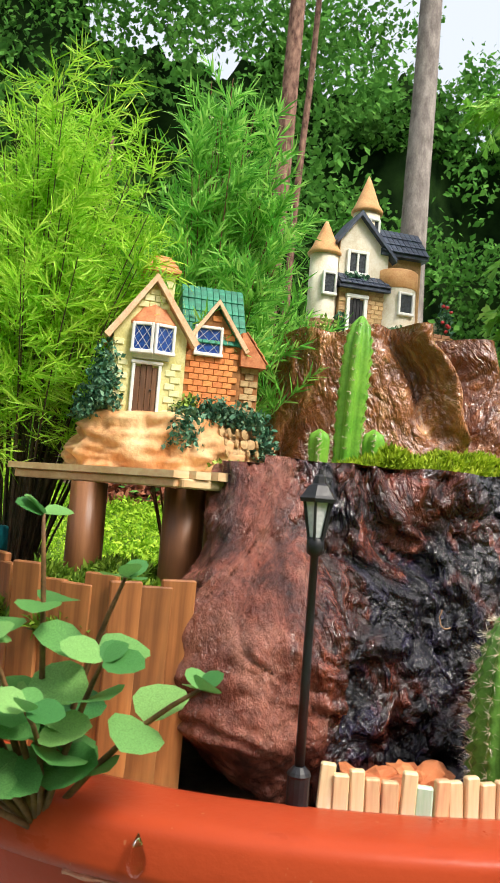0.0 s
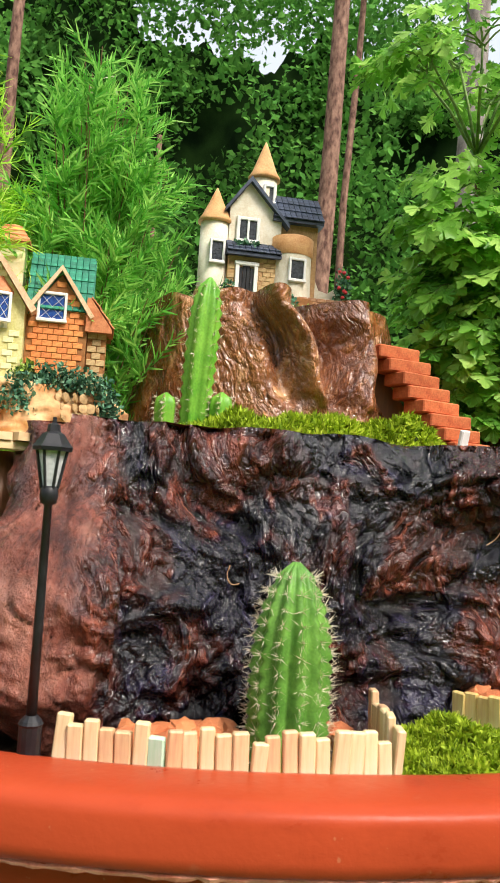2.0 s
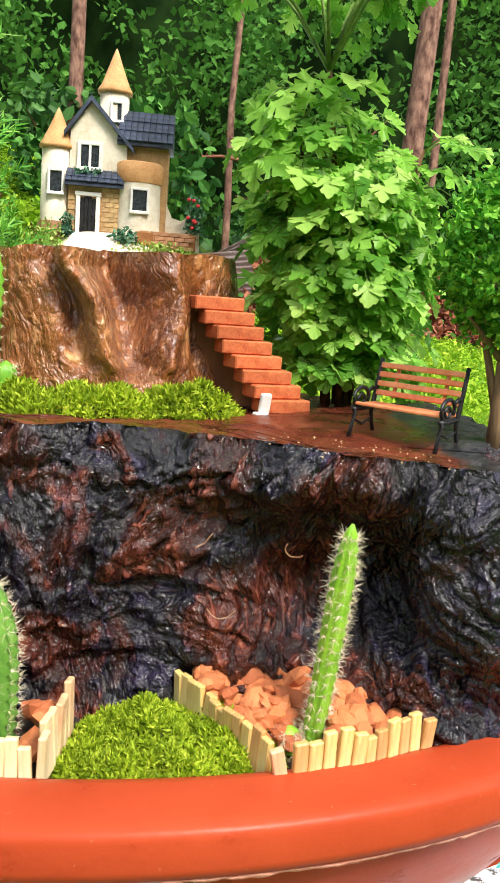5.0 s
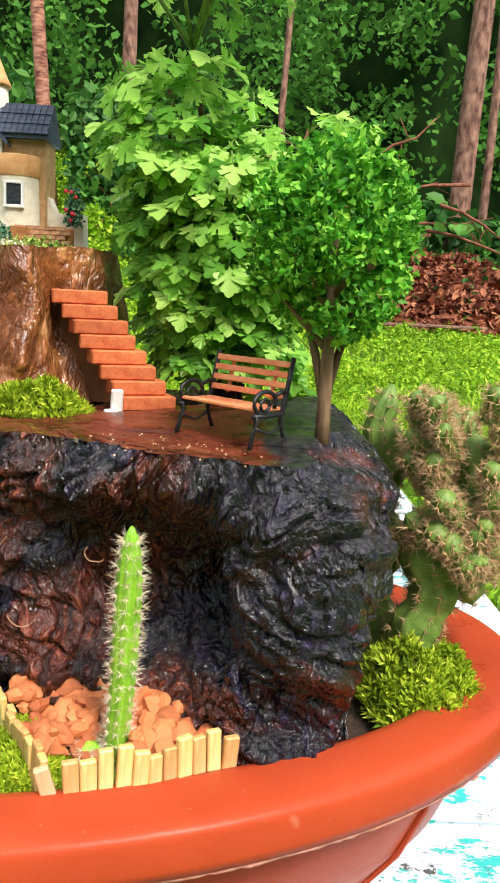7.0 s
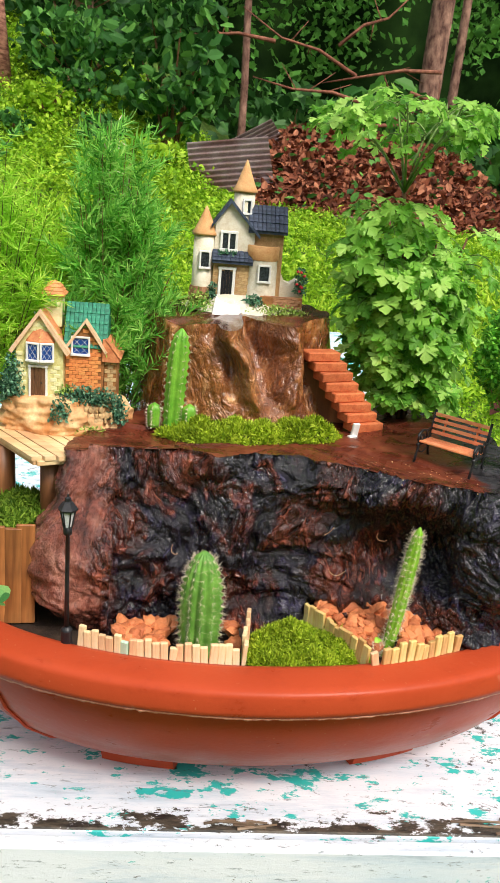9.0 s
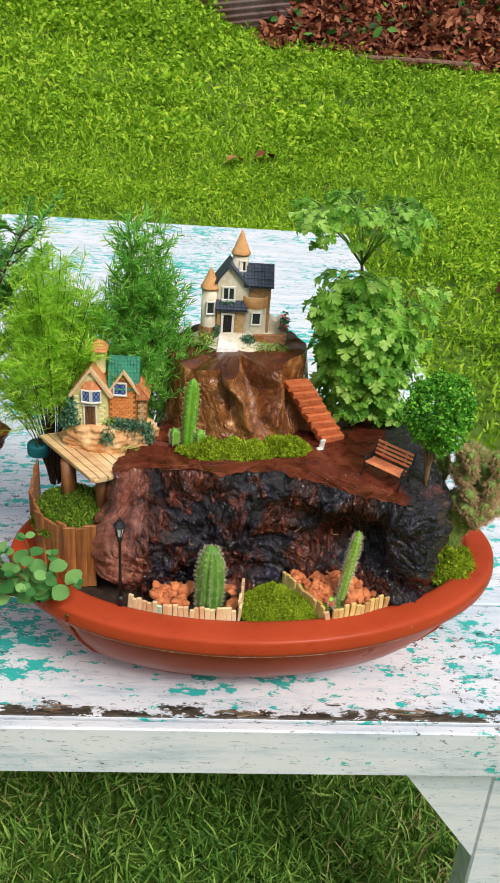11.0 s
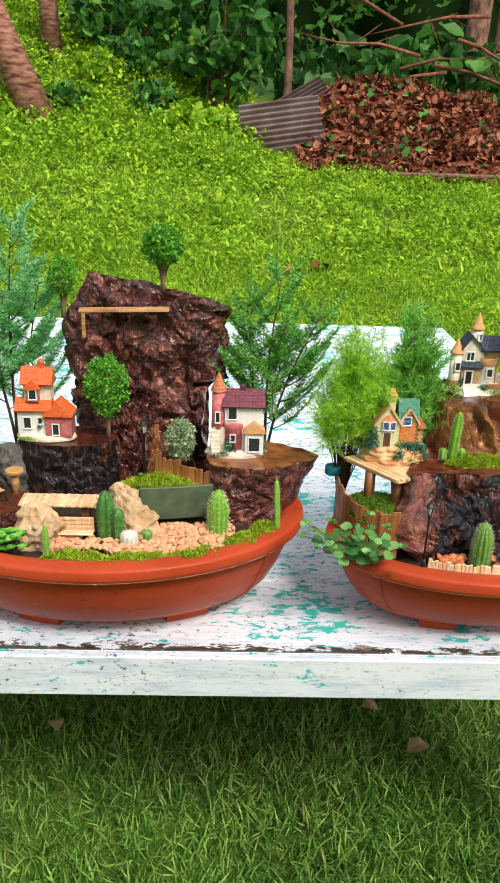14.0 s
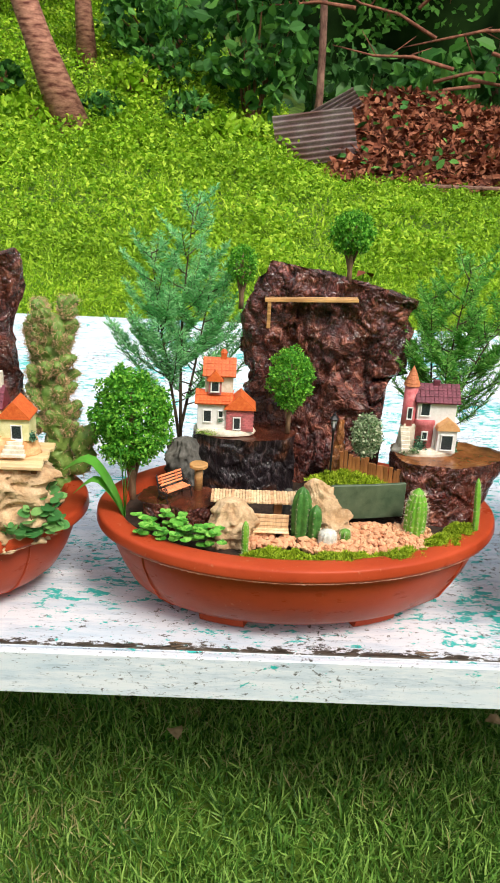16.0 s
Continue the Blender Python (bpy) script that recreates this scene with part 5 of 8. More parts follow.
def door(parent, x, z, w, h, y, mat, arch=True, rz=0.0, bw=0.0018):
    fr = MB()
    for sx in (-1, 1):
        box(fr, sx * (w / 2 - bw / 2), 0, 0, bw, 0.0026, h - bw, 0.0003)
    box(fr, 0, -0.0002, h - bw, w * 1.08, 0.0030, bw, 0.0004)
    ob = part("door_frame", fr, M_WHITE, parent, "white door surround")
    ob.matrix_basis = pose(x, y, z, 0, 0, rz)
    lf = MB()
    n = 4
    iw = (w - 2 * bw) / n
    for k in range(n):
        box(lf, -w / 2 + bw + iw * (k + 0.5), 0.0006, 0, iw * 0.95, 0.0012, h - bw - (0.0012 if arch and k in (0, n - 1) else 0), 0.0002)
    part("door_leaf", lf, mat, ob, "boarded door leaf")
    kn = MB()
    lathe(kn, [(0.0001, -0.0005), (0.0006, -0.0003), (0.0006, 0.0003), (0.0001, 0.0005)], 8, m=pose(w * 0.18, -0.0005, h * 0.45, 90))
    part("knob", kn, M_BLACK, ob)
    return ob


def gable_trim(parent, ax, az, ex, ez, y0, y1, mat, thick=0.0028, both=True):
    """Bargeboards from the apex (ax, az) down to the eaves at ax -+ ex."""
    for s in ((-1, 1) if both else (1,)):
        mb = MB()
        d = Vector((s * ex, ez - az)).normalized()
        nrm = Vector((-d.y * s, d.x * s))
        q = [Vector((ax, az)), Vector((ax + s * ex, ez)), Vector((ax + s * ex, ez)) + nrm * thick, Vector((ax, az + thick * 1.15))]
        poly = [(p.x, p.y) for p in q]
        prism(mb, poly if s > 0 else poly[::-1], y0, y1)
        part("bargeboard", mb, mat, parent)


def rock_mass(prof, ex, ey, seed, amp=0.12, seg=56, freq=40, steps=5):
    """A moulded rock turned from (radius, height) stations and roughened."""
    pr = []
    for (r0, z0), (r1, z1) in zip(prof, prof[1:]):
        for k in range(steps):
            u = k / steps
            pr.append((r0 + (r1 - r0) * u, z0 + (z1 - z0) * u))
    pr.append(prof[-1])
    mb = MB()
    lathe(mb, pr, seg, ex=ex, ey=ey, wob=lambda a, h: 1 + amp * fbm(math.cos(a) * 1.6 + seed, math.sin(a) * 1.6, h * freq, 4) + amp * 0.5 * ridge(math.cos(a) * 5 + seed, math.sin(a) * 5, h * freq * 2) - amp * 0.4)
    return mb


def build_yellow_house():
    t = thing("miniature_house", 0.0, 0.166, 0.9525, "miniature resin cottage with yellow and orange brick walls and green roof", "miniature house")
    mb = rock_mass([(0.0535, 0.0), (0.056, 0.005), (0.054, 0.013), (0.051, 0.021), (0.046, 0.0285), (0.03, 0.0315), (0.005, 0.032)], 1.07, 0.60, 4.0, 0.20, 90, 55, 7)
    part("rock_base", mb, M_SANDROCK, t, "sandy orange moulded rock base", smooth=True)
    yf, yo, yb = -0.018, -0.009, 0.026
    # yellow wing
    wall = MB()
    prism(wall, [(-0.040, 0.025), (0.001, 0.025), (0.001, 0.069), (-0.0190, 0.096), (-0.040, 0.069)], yf, yb)
    w = part("wall", wall, M_MORTARY, t, "pale yellow brick gable wall")
    brick_wall(w, -0.040, 0.001, 0.0285, 0.096, yf - 0.0001, 0.0060, 0.0034, M_YELLOWB, holes=[(-0.029, -0.012, 0.02, 0.057), (-0.032, -0.006, 0.058, 0.082)], gable=(-0.019, 0.096, 0.069, 0.021))
    left = Matrix.Translation((-0.040, 0, 0)) @ Matrix.Rotation(radians(-90), 4, "Z")
    brick_wall(w, -yb, -yf, 0.0285, 0.068, -0.0001, 0.0066, 0.0038, M_YELLOWB, turn=left)
    roof = MB()
    for s in (-1, 1):
        prism(roof, [(-0.0190, 0.0965), (-0.0190, 0.0985), (-0.0190 + s * 0.0235, 0.0675), (-0.0190 + s * 0.0230, 0.0655)][::s], yf + 0.003, yb + 0.002)
    part("roof", roof, M_REDROOF, t, "reddish tiled gable roof")
    gable_trim(t, -0.0190, 0.0965, 0.0238, 0.0648, yf - 0.0045, yf + 0.003, M_PEACH, 0.0036)
    # bay window with its own little hipped roof
    bay = MB()
    lathe(bay, [(0.0125, 0.0565), (0.0128, 0.0595), (0.0122, 0.061), (0.0122, 0.0745)], 8, x=-0.0185, y=yf + 0.003, ey=0.55)
    part("bay", bay, M_WHITE, t, "white bay window box")
    window(t, -0.0246, 0.0590, 0.0122, 0.0155, yf - 0.0044, M_BLUEPANE, 0, rz=-14)
    window(t, -0.0122, 0.0590, 0.0122, 0.0155, yf - 0.0044, M_BLUEPANE, 0, rz=14)
    hip = MB()
    lathe(hip, [(0.0150, 0.0742), (0.0150, 0.0755), (0.006, 0.0860), (0.0005, 0.0868)], 8, x=-0.0185, y=yf + 0.003, ey=0.55)
    part("bay_roof", hip, M_REDROOF, t, "small orange hipped roof")
    door(t, -0.0205, 0.0290, 0.0165, 0.0265, yf - 0.001, M_DOOR)
    # orange wing
    wall = MB()
    prism(wall, [(0.0012, 0.025), (0.036, 0.025), (0.036, 0.069), (0.0195, 0.0895), (0.0035, 0.070), (0.0012, 0.073)], yo, yb)
    w = part("wall", wall, M_MORTAR, t, "orange brick wall with a dormer gable")
    brick_wall(w, 0.0022, 0.036, 0.028, 0.090, yo - 0.0001, 0.0058, 0.0032, M_ORANGEB, holes=[(0.0075, 0.023, 0.063, 0.080)], gable=(0.0193, 0.0890, 0.0685, 0.017))
    window(t, 0.0152, 0.0635, 0.0168, 0.0160, yo - 0.001, M_BLUEPANE, 0)
    gable_trim(t, 0.0195, 0.0910, 0.0180, 0.0665, yo - 0.004, yo + 0.004, M_PEACH, 0.0026)
    base = MB()
    prism(base, [(yo - 0.001, 0.070), (0.009, 0.1035), (yb + 0.004, 0.070)], 0.0, 0.0385, Matrix(((0, 1, 0, 0), (1, 0, 0, 0), (0, 0, 1, 0), (0, 0, 0, 1))))
    r = part("roof", base, M_GREENROOF, t, "green shingled roof")
    shingles(r, (0.0, 0.009, 0.1040), (0.038, 0, 0), (0, -0.0185, -0.0335), 10, 9, M_GREENROOF)
    dm = MB()
    for s in (-1, 1):
        prism(dm, [(0.0195, 0.0910), (0.0195, 0.0930), (0.0195 + s * 0.0182, 0.0687), (0.0195 + s * 0.0175, 0.0665)][::s], yo - 0.002, 0.006)
    part("dormer_roof", dm, M_GREENROOF, t)
    # lean-to
    wall = MB()
    box(wall, 0.0420, 0.006, 0.025, 0.0115, 0.026, 0.035, 0.0004)
    w = part("wall", wall, M_MORTAR, t, "tan brick side wing")
    brick_wall(w, 0.0365, 0.0475, 0.028, 0.060, -0.0072, 0.0055, 0.0036, M_TANB)
    rf = MB()
    prism(rf, [(0.035, 0.060), (0.0505, 0.060), (0.0500, 0.0625), (0.037, 0.0780), (0.035, 0.0780)], -0.012, 0.022)
    r = part("roof", rf, M_REDROOF, t, "red tiled lean-to roof")
    shingles(r, (0.0372, -0.0125, 0.078), (0, 0.0345, 0), (0.0132, 0, -0.0155), 7, 5, M_REDROOF)
    # chimney
    ch = MB()
    box(ch, -0.0125, 0.014, 0.083, 0.0165, 0.015, 0.026, 0.0004)
    part("chimney", ch, M_YELLOWB, t, "pale yellow chimney block")
    cr = MB()
    lathe(cr, [(0.0152, 0.1085), (0.0154, 0.1098), (0.0126, 0.1118), (0.0128, 0.1126), (0.0100, 0.1146), (0.0102, 0.1154), (0.0072, 0.1174), (0.0073, 0.1181), (0.0008, 0.1200)], 4, x=0, y=0, m=pose(-0.0125, 0.014, 0, 0, 0, 45), wob=None)
    part("chimney_roof", cr, M_REDROOF, t, "red tiled chimney cap", smooth=False)
    # planting on the rock
    for seed, c, s, n in ((1, (-0.043, -0.018, 0.030), (0.011, 0.012, 0.038), 1000), (7, (-0.050, -0.012, 0.024), (0.010, 0.014, 0.018), 500), (2, (0.022, -0.019, 0.027), (0.034, 0.009, 0.014), 1300), (3, (0.002, -0.030, 0.013), (0.011, 0.008, 0.022), 600), (4, (0.050, -0.014, 0.010), (0.010, 0.014, 0.026), 700)):
        part("ivy", tufts(MB(), n, c, s, 0.0033, seed), M_IVY, t, "painted dark green ivy")
    part("flower_bed", tufts(MB(), 90, (0.004, -0.020, 0.034), (0.008, 0.004, 0.006), 0.0036, 9), M_LIME, t, "yellow green flowers")
    part("lawn", tufts(MB(), 160, (0.026, -0.027, 0.004), (0.020, 0.005, 0.004), 0.0036, 10), M_LIME, t, "painted lime green lawn")
    rngh = np.random.default_rng(31)
    for k in range(22):
        mb = MB()
        lathe(mb, [(0.0004, -0.0012), (0.0026, -0.0006), (0.0028, 0.0006), (0.0004, 0.0012)], 7, m=pose(0.014 + (k % 8) * 0.0046 + rngh.uniform(-0.001, 0.001), -0.0265 + 0.0012 * abs((k % 8) - 3), 0.013 + (k // 8) * 0.0048, 80, 0, rngh.uniform(0, 90)), ex=rngh.uniform(0.8, 1.2))
        part("stone", mb, M_TANB, t)
    t.scale = (0.88, 0.94, 0.97)
    t.location.x -= 0.0005


build_yellow_house()


def cone_tower(parent, x, y, r, z0, z1, zt, mat, brim=1.22):
    mb = MB()
    lathe(mb, [(r * 1.06, z0 - (0.010 if z0 < 0.01 else 0)), (r, z0 + 0.004), (r * 0.98, z1)], 28, x=x, y=y)
    tw = part("tower", mb, mat, parent, "round cream tower", smooth=True)
    mb = MB()
    h = zt - z1
    lathe(mb, [(r * 0.9, z1 - 0.0008), (r * brim, z1 - 0.0005), (r * (brim + 0.02), z1 + 0.0012), (r * 0.92, z1 + h * 0.2), (r * 0.5, z1 + h * 0.58), (r * 0.18, z1 + h * 0.88), (0.0003, zt)], 28, x=x, y=y, wob=lambda a, q: 1 + 0.02 * math.sin(a * 5 + q * 900))
    part("cone_roof", mb, M_CONE, parent, "sandy orange pointed cone roof", smooth=True)
    return tw


def build_castle():
    t = thing("miniature_castle", 0.146, 0.262, STZ + 0.0080, "miniature resin castle with cone towers and dark slate roofs", "miniature castle")
    yf = -0.014
    mb = rock_mass([(0.0560, -0.0095), (0.0570, -0.0085), (0.053, -0.0068), (0.046, -0.0030), (0.038, 0.0035), (0.030, 0.0055), (0.01, 0.006)], 1.0, 0.74, 9.0, 0.05, freq=80)
    part("base", mb, M_CREAM, t, "cream moulded base", smooth=True)
    tw = cone_tower(t, -0.0395, -0.008, 0.0098, 0.004, 0.0555, 0.0795, M_CREAM, 1.16)
    window(t, -0.0385, 0.0265, 0.0102, 0.0155, -0.0182, M_DARKPANE, 0, rz=4)
    cone_tower(t, -0.0065, 0.004, 0.0094, 0.05, 0.0935, 0.1205, M_CREAM, 1.16)
    window(t, -0.0040, 0.0745, 0.0086, 0.0130, -0.0050, M_DARKPANE, 0, rz=8)
    wall = MB()
    prism(wall, [(-0.031, 0.004), (0.004, 0.004), (0.004, 0.060), (-0.0185, 0.0835), (-0.031, 0.066)], yf, 0.016)
    part("wall", wall, M_CREAM, t, "cream gable wall")
    lower = MB()
    box(lower, -0.0135, yf - 0.001, 0.004, 0.0350, 0.004, 0.033, 0.0004)
    w = part("wall", lower, M_TANWALL, t, "tan brick entrance wall")
    brick_wall(w, -0.031, 0.004, 0.006, 0.036, yf - 0.0031, 0.0052, 0.0030, M_TANB, 0.0008, holes=[(-0.026, -0.011, 0.0, 0.030)])
    for s, ex, ez in ((-1, 0.0160, 0.0625), (1, 0.0270, 0.0555)):
        mb = MB()
        prism(mb, [(-0.0185, 0.0835), (-0.0185, 0.0870), (-0.0185 + s * ex, ez + 0.0022), (-0.0185 + s * ex, ez - 0.0006)][::s], yf - 0.0045, 0.018)
        part("roof", mb, M_SLATE, t, "dark slate gable roof")
    window(t, -0.0185, 0.0425, 0.0155, 0.0175, yf - 0.001, M_DARKPANE, 1, 0.0022)
    part("window_box", tufts(MB(), 120, (-0.0185, yf - 0.0045, 0.0405), (0.0125, 0.0022, 0.0034), 0.0024, 5), M_IVY, t, "green window box plants")
    mb = MB()
    prism(mb, [(yf + 0.001, 0.0425), (yf - 0.0085, 0.0345), (yf - 0.0085, 0.0325), (yf + 0.001, 0.0335)], -0.0325, 0.0035, Matrix(((0, 1, 0, 0), (1, 0, 0, 0), (0, 0, 1, 0), (0, 0, 0, 1))))
    r = part("awning", mb, M_SLATE, t, "dark slate awning over the door")
    shingles(r, (-0.0325, yf + 0.0005, 0.0428), (0.036, 0, 0), (0, -0.009, -0.0078), 9, 3, M_SLATE)
    door(t, -0.0183, 0.0045, 0.0150, 0.0250, yf - 0.0035, M_BLACK, bw=0.0026)
    # right wing with a slate roof and a round bay
    wall = MB()
    box(wall, 0.0165, 0.002, 0.004, 0.027, 0.026, 0.058, 0.0005)
    part("wall", wall, M_TANWALL, t, "tan stucco wing")
    mb = MB()
    prism(mb, [(-0.0165, 0.0600), (-0.0165, 0.0622), (0.002, 0.0825), (0.004, 0.0825), (0.019, 0.0622), (0.019, 0.06)], -0.002, 0.0325, Matrix(((0, 1, 0, 0), (1, 0, 0, 0), (0, 0, 1, 0), (0, 0, 0, 1))))
    r = part("roof", mb, M_SLATE, t, "dark slate wing roof")
    shingles(r, (-0.002, 0.0025, 0.0828), (0.0345, 0, 0), (0, -0.019, -0.0205), 9, 6, M_SLATE)
    mb = MB()
    lathe(mb, [(0.0150, 0.002), (0.0142, 0.006), (0.0136, 0.037), (0.0138, 0.0395), (0.0138, 0.0475), (0.0136, 0.0490), (0.0130, 0.0492), (0.0124, 0.0470)], 28, x=0.0125, y=-0.010, wob=lambda a, h: 1 + (0.03 * math.sin(a * 6) if h > 0.04 else 0))
    part("bay_tower", mb, M_CREAM, t, "round cream bay with a tan parapet", smooth=True)
    mb = MB()
    lathe(mb, [(0.0139, 0.0372), (0.0146, 0.0382), (0.0147, 0.0490), (0.0136, 0.0500)], 28, x=0.0125, y=-0.010, cap=False)
    part("parapet", mb, M_CONE, t, smooth=True)
    window(t, 0.0140, 0.0185, 0.0118, 0.0155, -0.0240, M_DARKPANE, 0, rz=6)
    mb = MB()
    prism(mb, [(0.0255, -0.007), (0.053, -0.007), (0.052, 0.018), (0.0455, 0.0215), (0.040, 0.0175), (0.034, 0.019), (0.029, 0.030), (0.0255, 0.034)], -0.006, 0.010)
    part("side_wall", mb, M_CREAM, t, "sloping cream garden wall")
    w = MB()
    box(w, 0.031, -0.024, -0.003, 0.038, 0.005, 0.0105, 0.0006, 6)
    ww = part("plinth", w, M_MORTAR, t, "low brown brick plinth")
    brick_wall(ww, 0.012, 0.050, -0.0025, 0.009, -0.0268, 0.0062, 0.0027, M_BROWNB, 0.001)
    w = MB()
    lathe(w, [(0.0122, -0.003), (0.0120, 0.005), (0.0108, 0.0105)], 20, x=-0.0395, y=-0.008, wob=lambda a, h: 1 + 0.05 * math.sin(a * 9 + h * 1500))
    part("plinth", w, M_BROWNB, t, "brown brick tower foot")
    w = MB()
    v = [(-0.0265, yf - 0.004, 0.0046), (-0.0085, yf - 0.004, 0.0046), (-0.0050, -0.0410, -0.0050), (-0.0290, -0.0410, -0.0050),
         (-0.0265, yf - 0.004, -0.0090), (-0.0085, yf - 0.004, -0.0090), (-0.0040, -0.0425, -0.0095), (-0.0300, -0.0425, -0.0095)]
    w.add(v, [(3, 2, 1, 0), (4, 5, 6, 7), (3, 7, 6, 2), (2, 6, 5, 1), (0, 4, 7, 3), (1, 5, 4, 0)])
    part("path", w, M_WHITE, t, "pale sloping forecourt path")
    part("lawn", tufts(MB(), 480, (0.028, -0.033, -0.0065), (0.030, 0.010, 0.0080), 0.0028, 12), M_LIME, t, "painted green lawn")
    part("lawn", tufts(MB(), 460, (-0.043, -0.026, -0.0065), (0.016, 0.012, 0.0165), 0.0030, 13), M_LIME, t, "painted green lawn")
    part("shrub", tufts(MB(), 260, (0.006, -0.030, 0.000), (0.0085, 0.005, 0.0095), 0.0030, 14), M_IVY, t, "dark green painted shrub")
    part("shrub", tufts(MB(), 220, (-0.0305, -0.021, 0.002), (0.0040, 0.004, 0.0145), 0.0030, 15), M_IVY, t, "dark green painted shrub")
    part("shrub", tufts(MB(), 420, (0.0480, -0.014, 0.010), (0.0065, 0.006, 0.026), 0.0030, 16), M_IVY, t, "dark climbing rose bush")
    rngc = np.random.default_rng(5)
    for k in range(7):
        mb = MB()
        lathe(mb, [(0.0003, -0.0012), (0.0014, -0.0004), (0.0013, 0.0006), (0.0004, 0.0012)], 8)
        part("rose", mb, M_ROSE, t, "red rose").matrix_basis = pose(0.0480 + rngc.uniform(-0.004, 0.004), -0.0190, 0.012 + rngc.uniform(0, 0.018))


build_castle()


def build_stairs():
    t = thing("miniature_stairs", 0.207, 0.192, LOGZ, "flight of small red clay brick steps against the stump", "stairs")
    me = MB().add(*chamfer(0.030, 0.017, 0.0078, 0.0008)).mesh("step")
    me.materials.append(M_BRICKRED)
    n = 8
    rngs = np.random.default_rng(2)
    for k in range(n):
        u = k / (n - 1)
        ob = part("step", me, M_BRICKRED, t)
        ob.matrix_basis = pose(0.003 + 0.0405 * u + rngs.uniform(-0.0006, 0.0006), -0.002 - 0.0165 * u, 0.0590 - 0.0550 * u, 0, 0, 20 + rngs.uniform(-7, 7))
    mb = MB()
    prism(mb, [(-0.010, 0.0), (0.032, 0.0), (0.032, 0.002), (-0.002, 0.050), (-0.010, 0.050)], 0.004, 0.014, pose(0, 0, 0, 0, 0, -12))
    part("support", mb, M_POST, t, "dark support behind the steps")


build_stairs()


def build_bench(x, y, z, rz, s=1.0, mat=None, iron=None):
    """A park bench: slatted seat and back between two iron ends."""
    mat, iron = mat or M_SLATRED, iron or M_BLACK
    t = thing("park_bench", x, y, z, "miniature park bench with orange slats and black iron ends", "bench", rz=rz)
    L = 0.050
    for k in range(5):
        mb = MB()
        box(mb, 0, -0.0085 + 0.0042 * k, 0.0172 + (0.0006 if k == 0 else 0), L, 0.0034, 0.0016, 0.0004)
        part("seat_slat", mb, mat, t)
    for k in range(4):
        mb = MB()
        box(mb, 0, 0.0105 + 0.0012 * k, 0.0225 + 0.0050 * k, L, 0.0016, 0.0030, 0.0005, rx=-14)
        part("back_slat", mb, mat, t)
    for sx in (-0.3, 0.3):
        mb = MB()
        box(mb, sx * L, 0.0126, 0.0215, 0.0020, 0.0014, 0.0190, 0.0004, rx=-14)
        part("back_stile", mb, mat, t)
    for sx in (-1, 1):
        mb = MB()
        X = sx * (L / 2 + 0.0006)
        tube(mb, [(X, -0.0125, 0.0), (X, -0.0105, 0.007), (X, -0.0085, 0.0125), (X, -0.0095, 0.0165)], [0.0013, 0.0010, 0.0012, 0.0014], 8)
        tube(mb, [(X, 0.0130, 0.0), (X, 0.0100, 0.007), (X, 0.0085, 0.0130), (X, 0.0100, 0.0185), (X, 0.0130, 0.030), (X, 0.0160, 0.0425)], [0.0013, 0.0010, 0.0013, 0.0014, 0.0013, 0.0012], 8)
        tube(mb, [(X, -0.0110, 0.0155), (X, 0.0, 0.0150), (X, 0.0105, 0.0160)], 0.0012, 8)
        pts = [(X, -0.0030 + 0.0075 * math.cos(a) , 0.0215 + 0.0055 * math.sin(a)) for a in np.linspace(-0.5, 4.6, 16)]
        tube(mb, pts, 0.0011, 8)
        tube(mb, [(X, 0.0035, 0.0245), (X, 0.0085, 0.0265), (X, 0.0125, 0.0260)], 0.0011, 8)
        tube(mb, [(X, -0.0030 + 0.0032 * math.cos(a), 0.0205 + 0.0028 * math.sin(a)) for a in np.linspace(0, 6.28, 12)], 0.0009, 6)
        tube(mb, [(X, -0.0095, 0.010), (X, 0.0, 0.0065), (X, 0.0095, 0.010)], 0.0007, 6)
        part("iron_end", mb, iron, t, "black ornamental cast end", smooth=True)
    t.scale = (s, s, s)
    return t


build_bench(0.2985, 0.0860, LOGZ + 0.0012, -44, 0.89)
mb = MB()
box(mb, 0, 0, 0, 0.0062, 0.0030, 0.0135, 0.0008, rx=12)
box(mb, -0.0030, -0.003, 0, 0.0075, 0.0055, 0.0030, 0.0008)
single("white_chip", mb, M_WHITE, "small white chip beside the steps", "chip", at=(0.238, 0.150, LOGZ), rz=20)


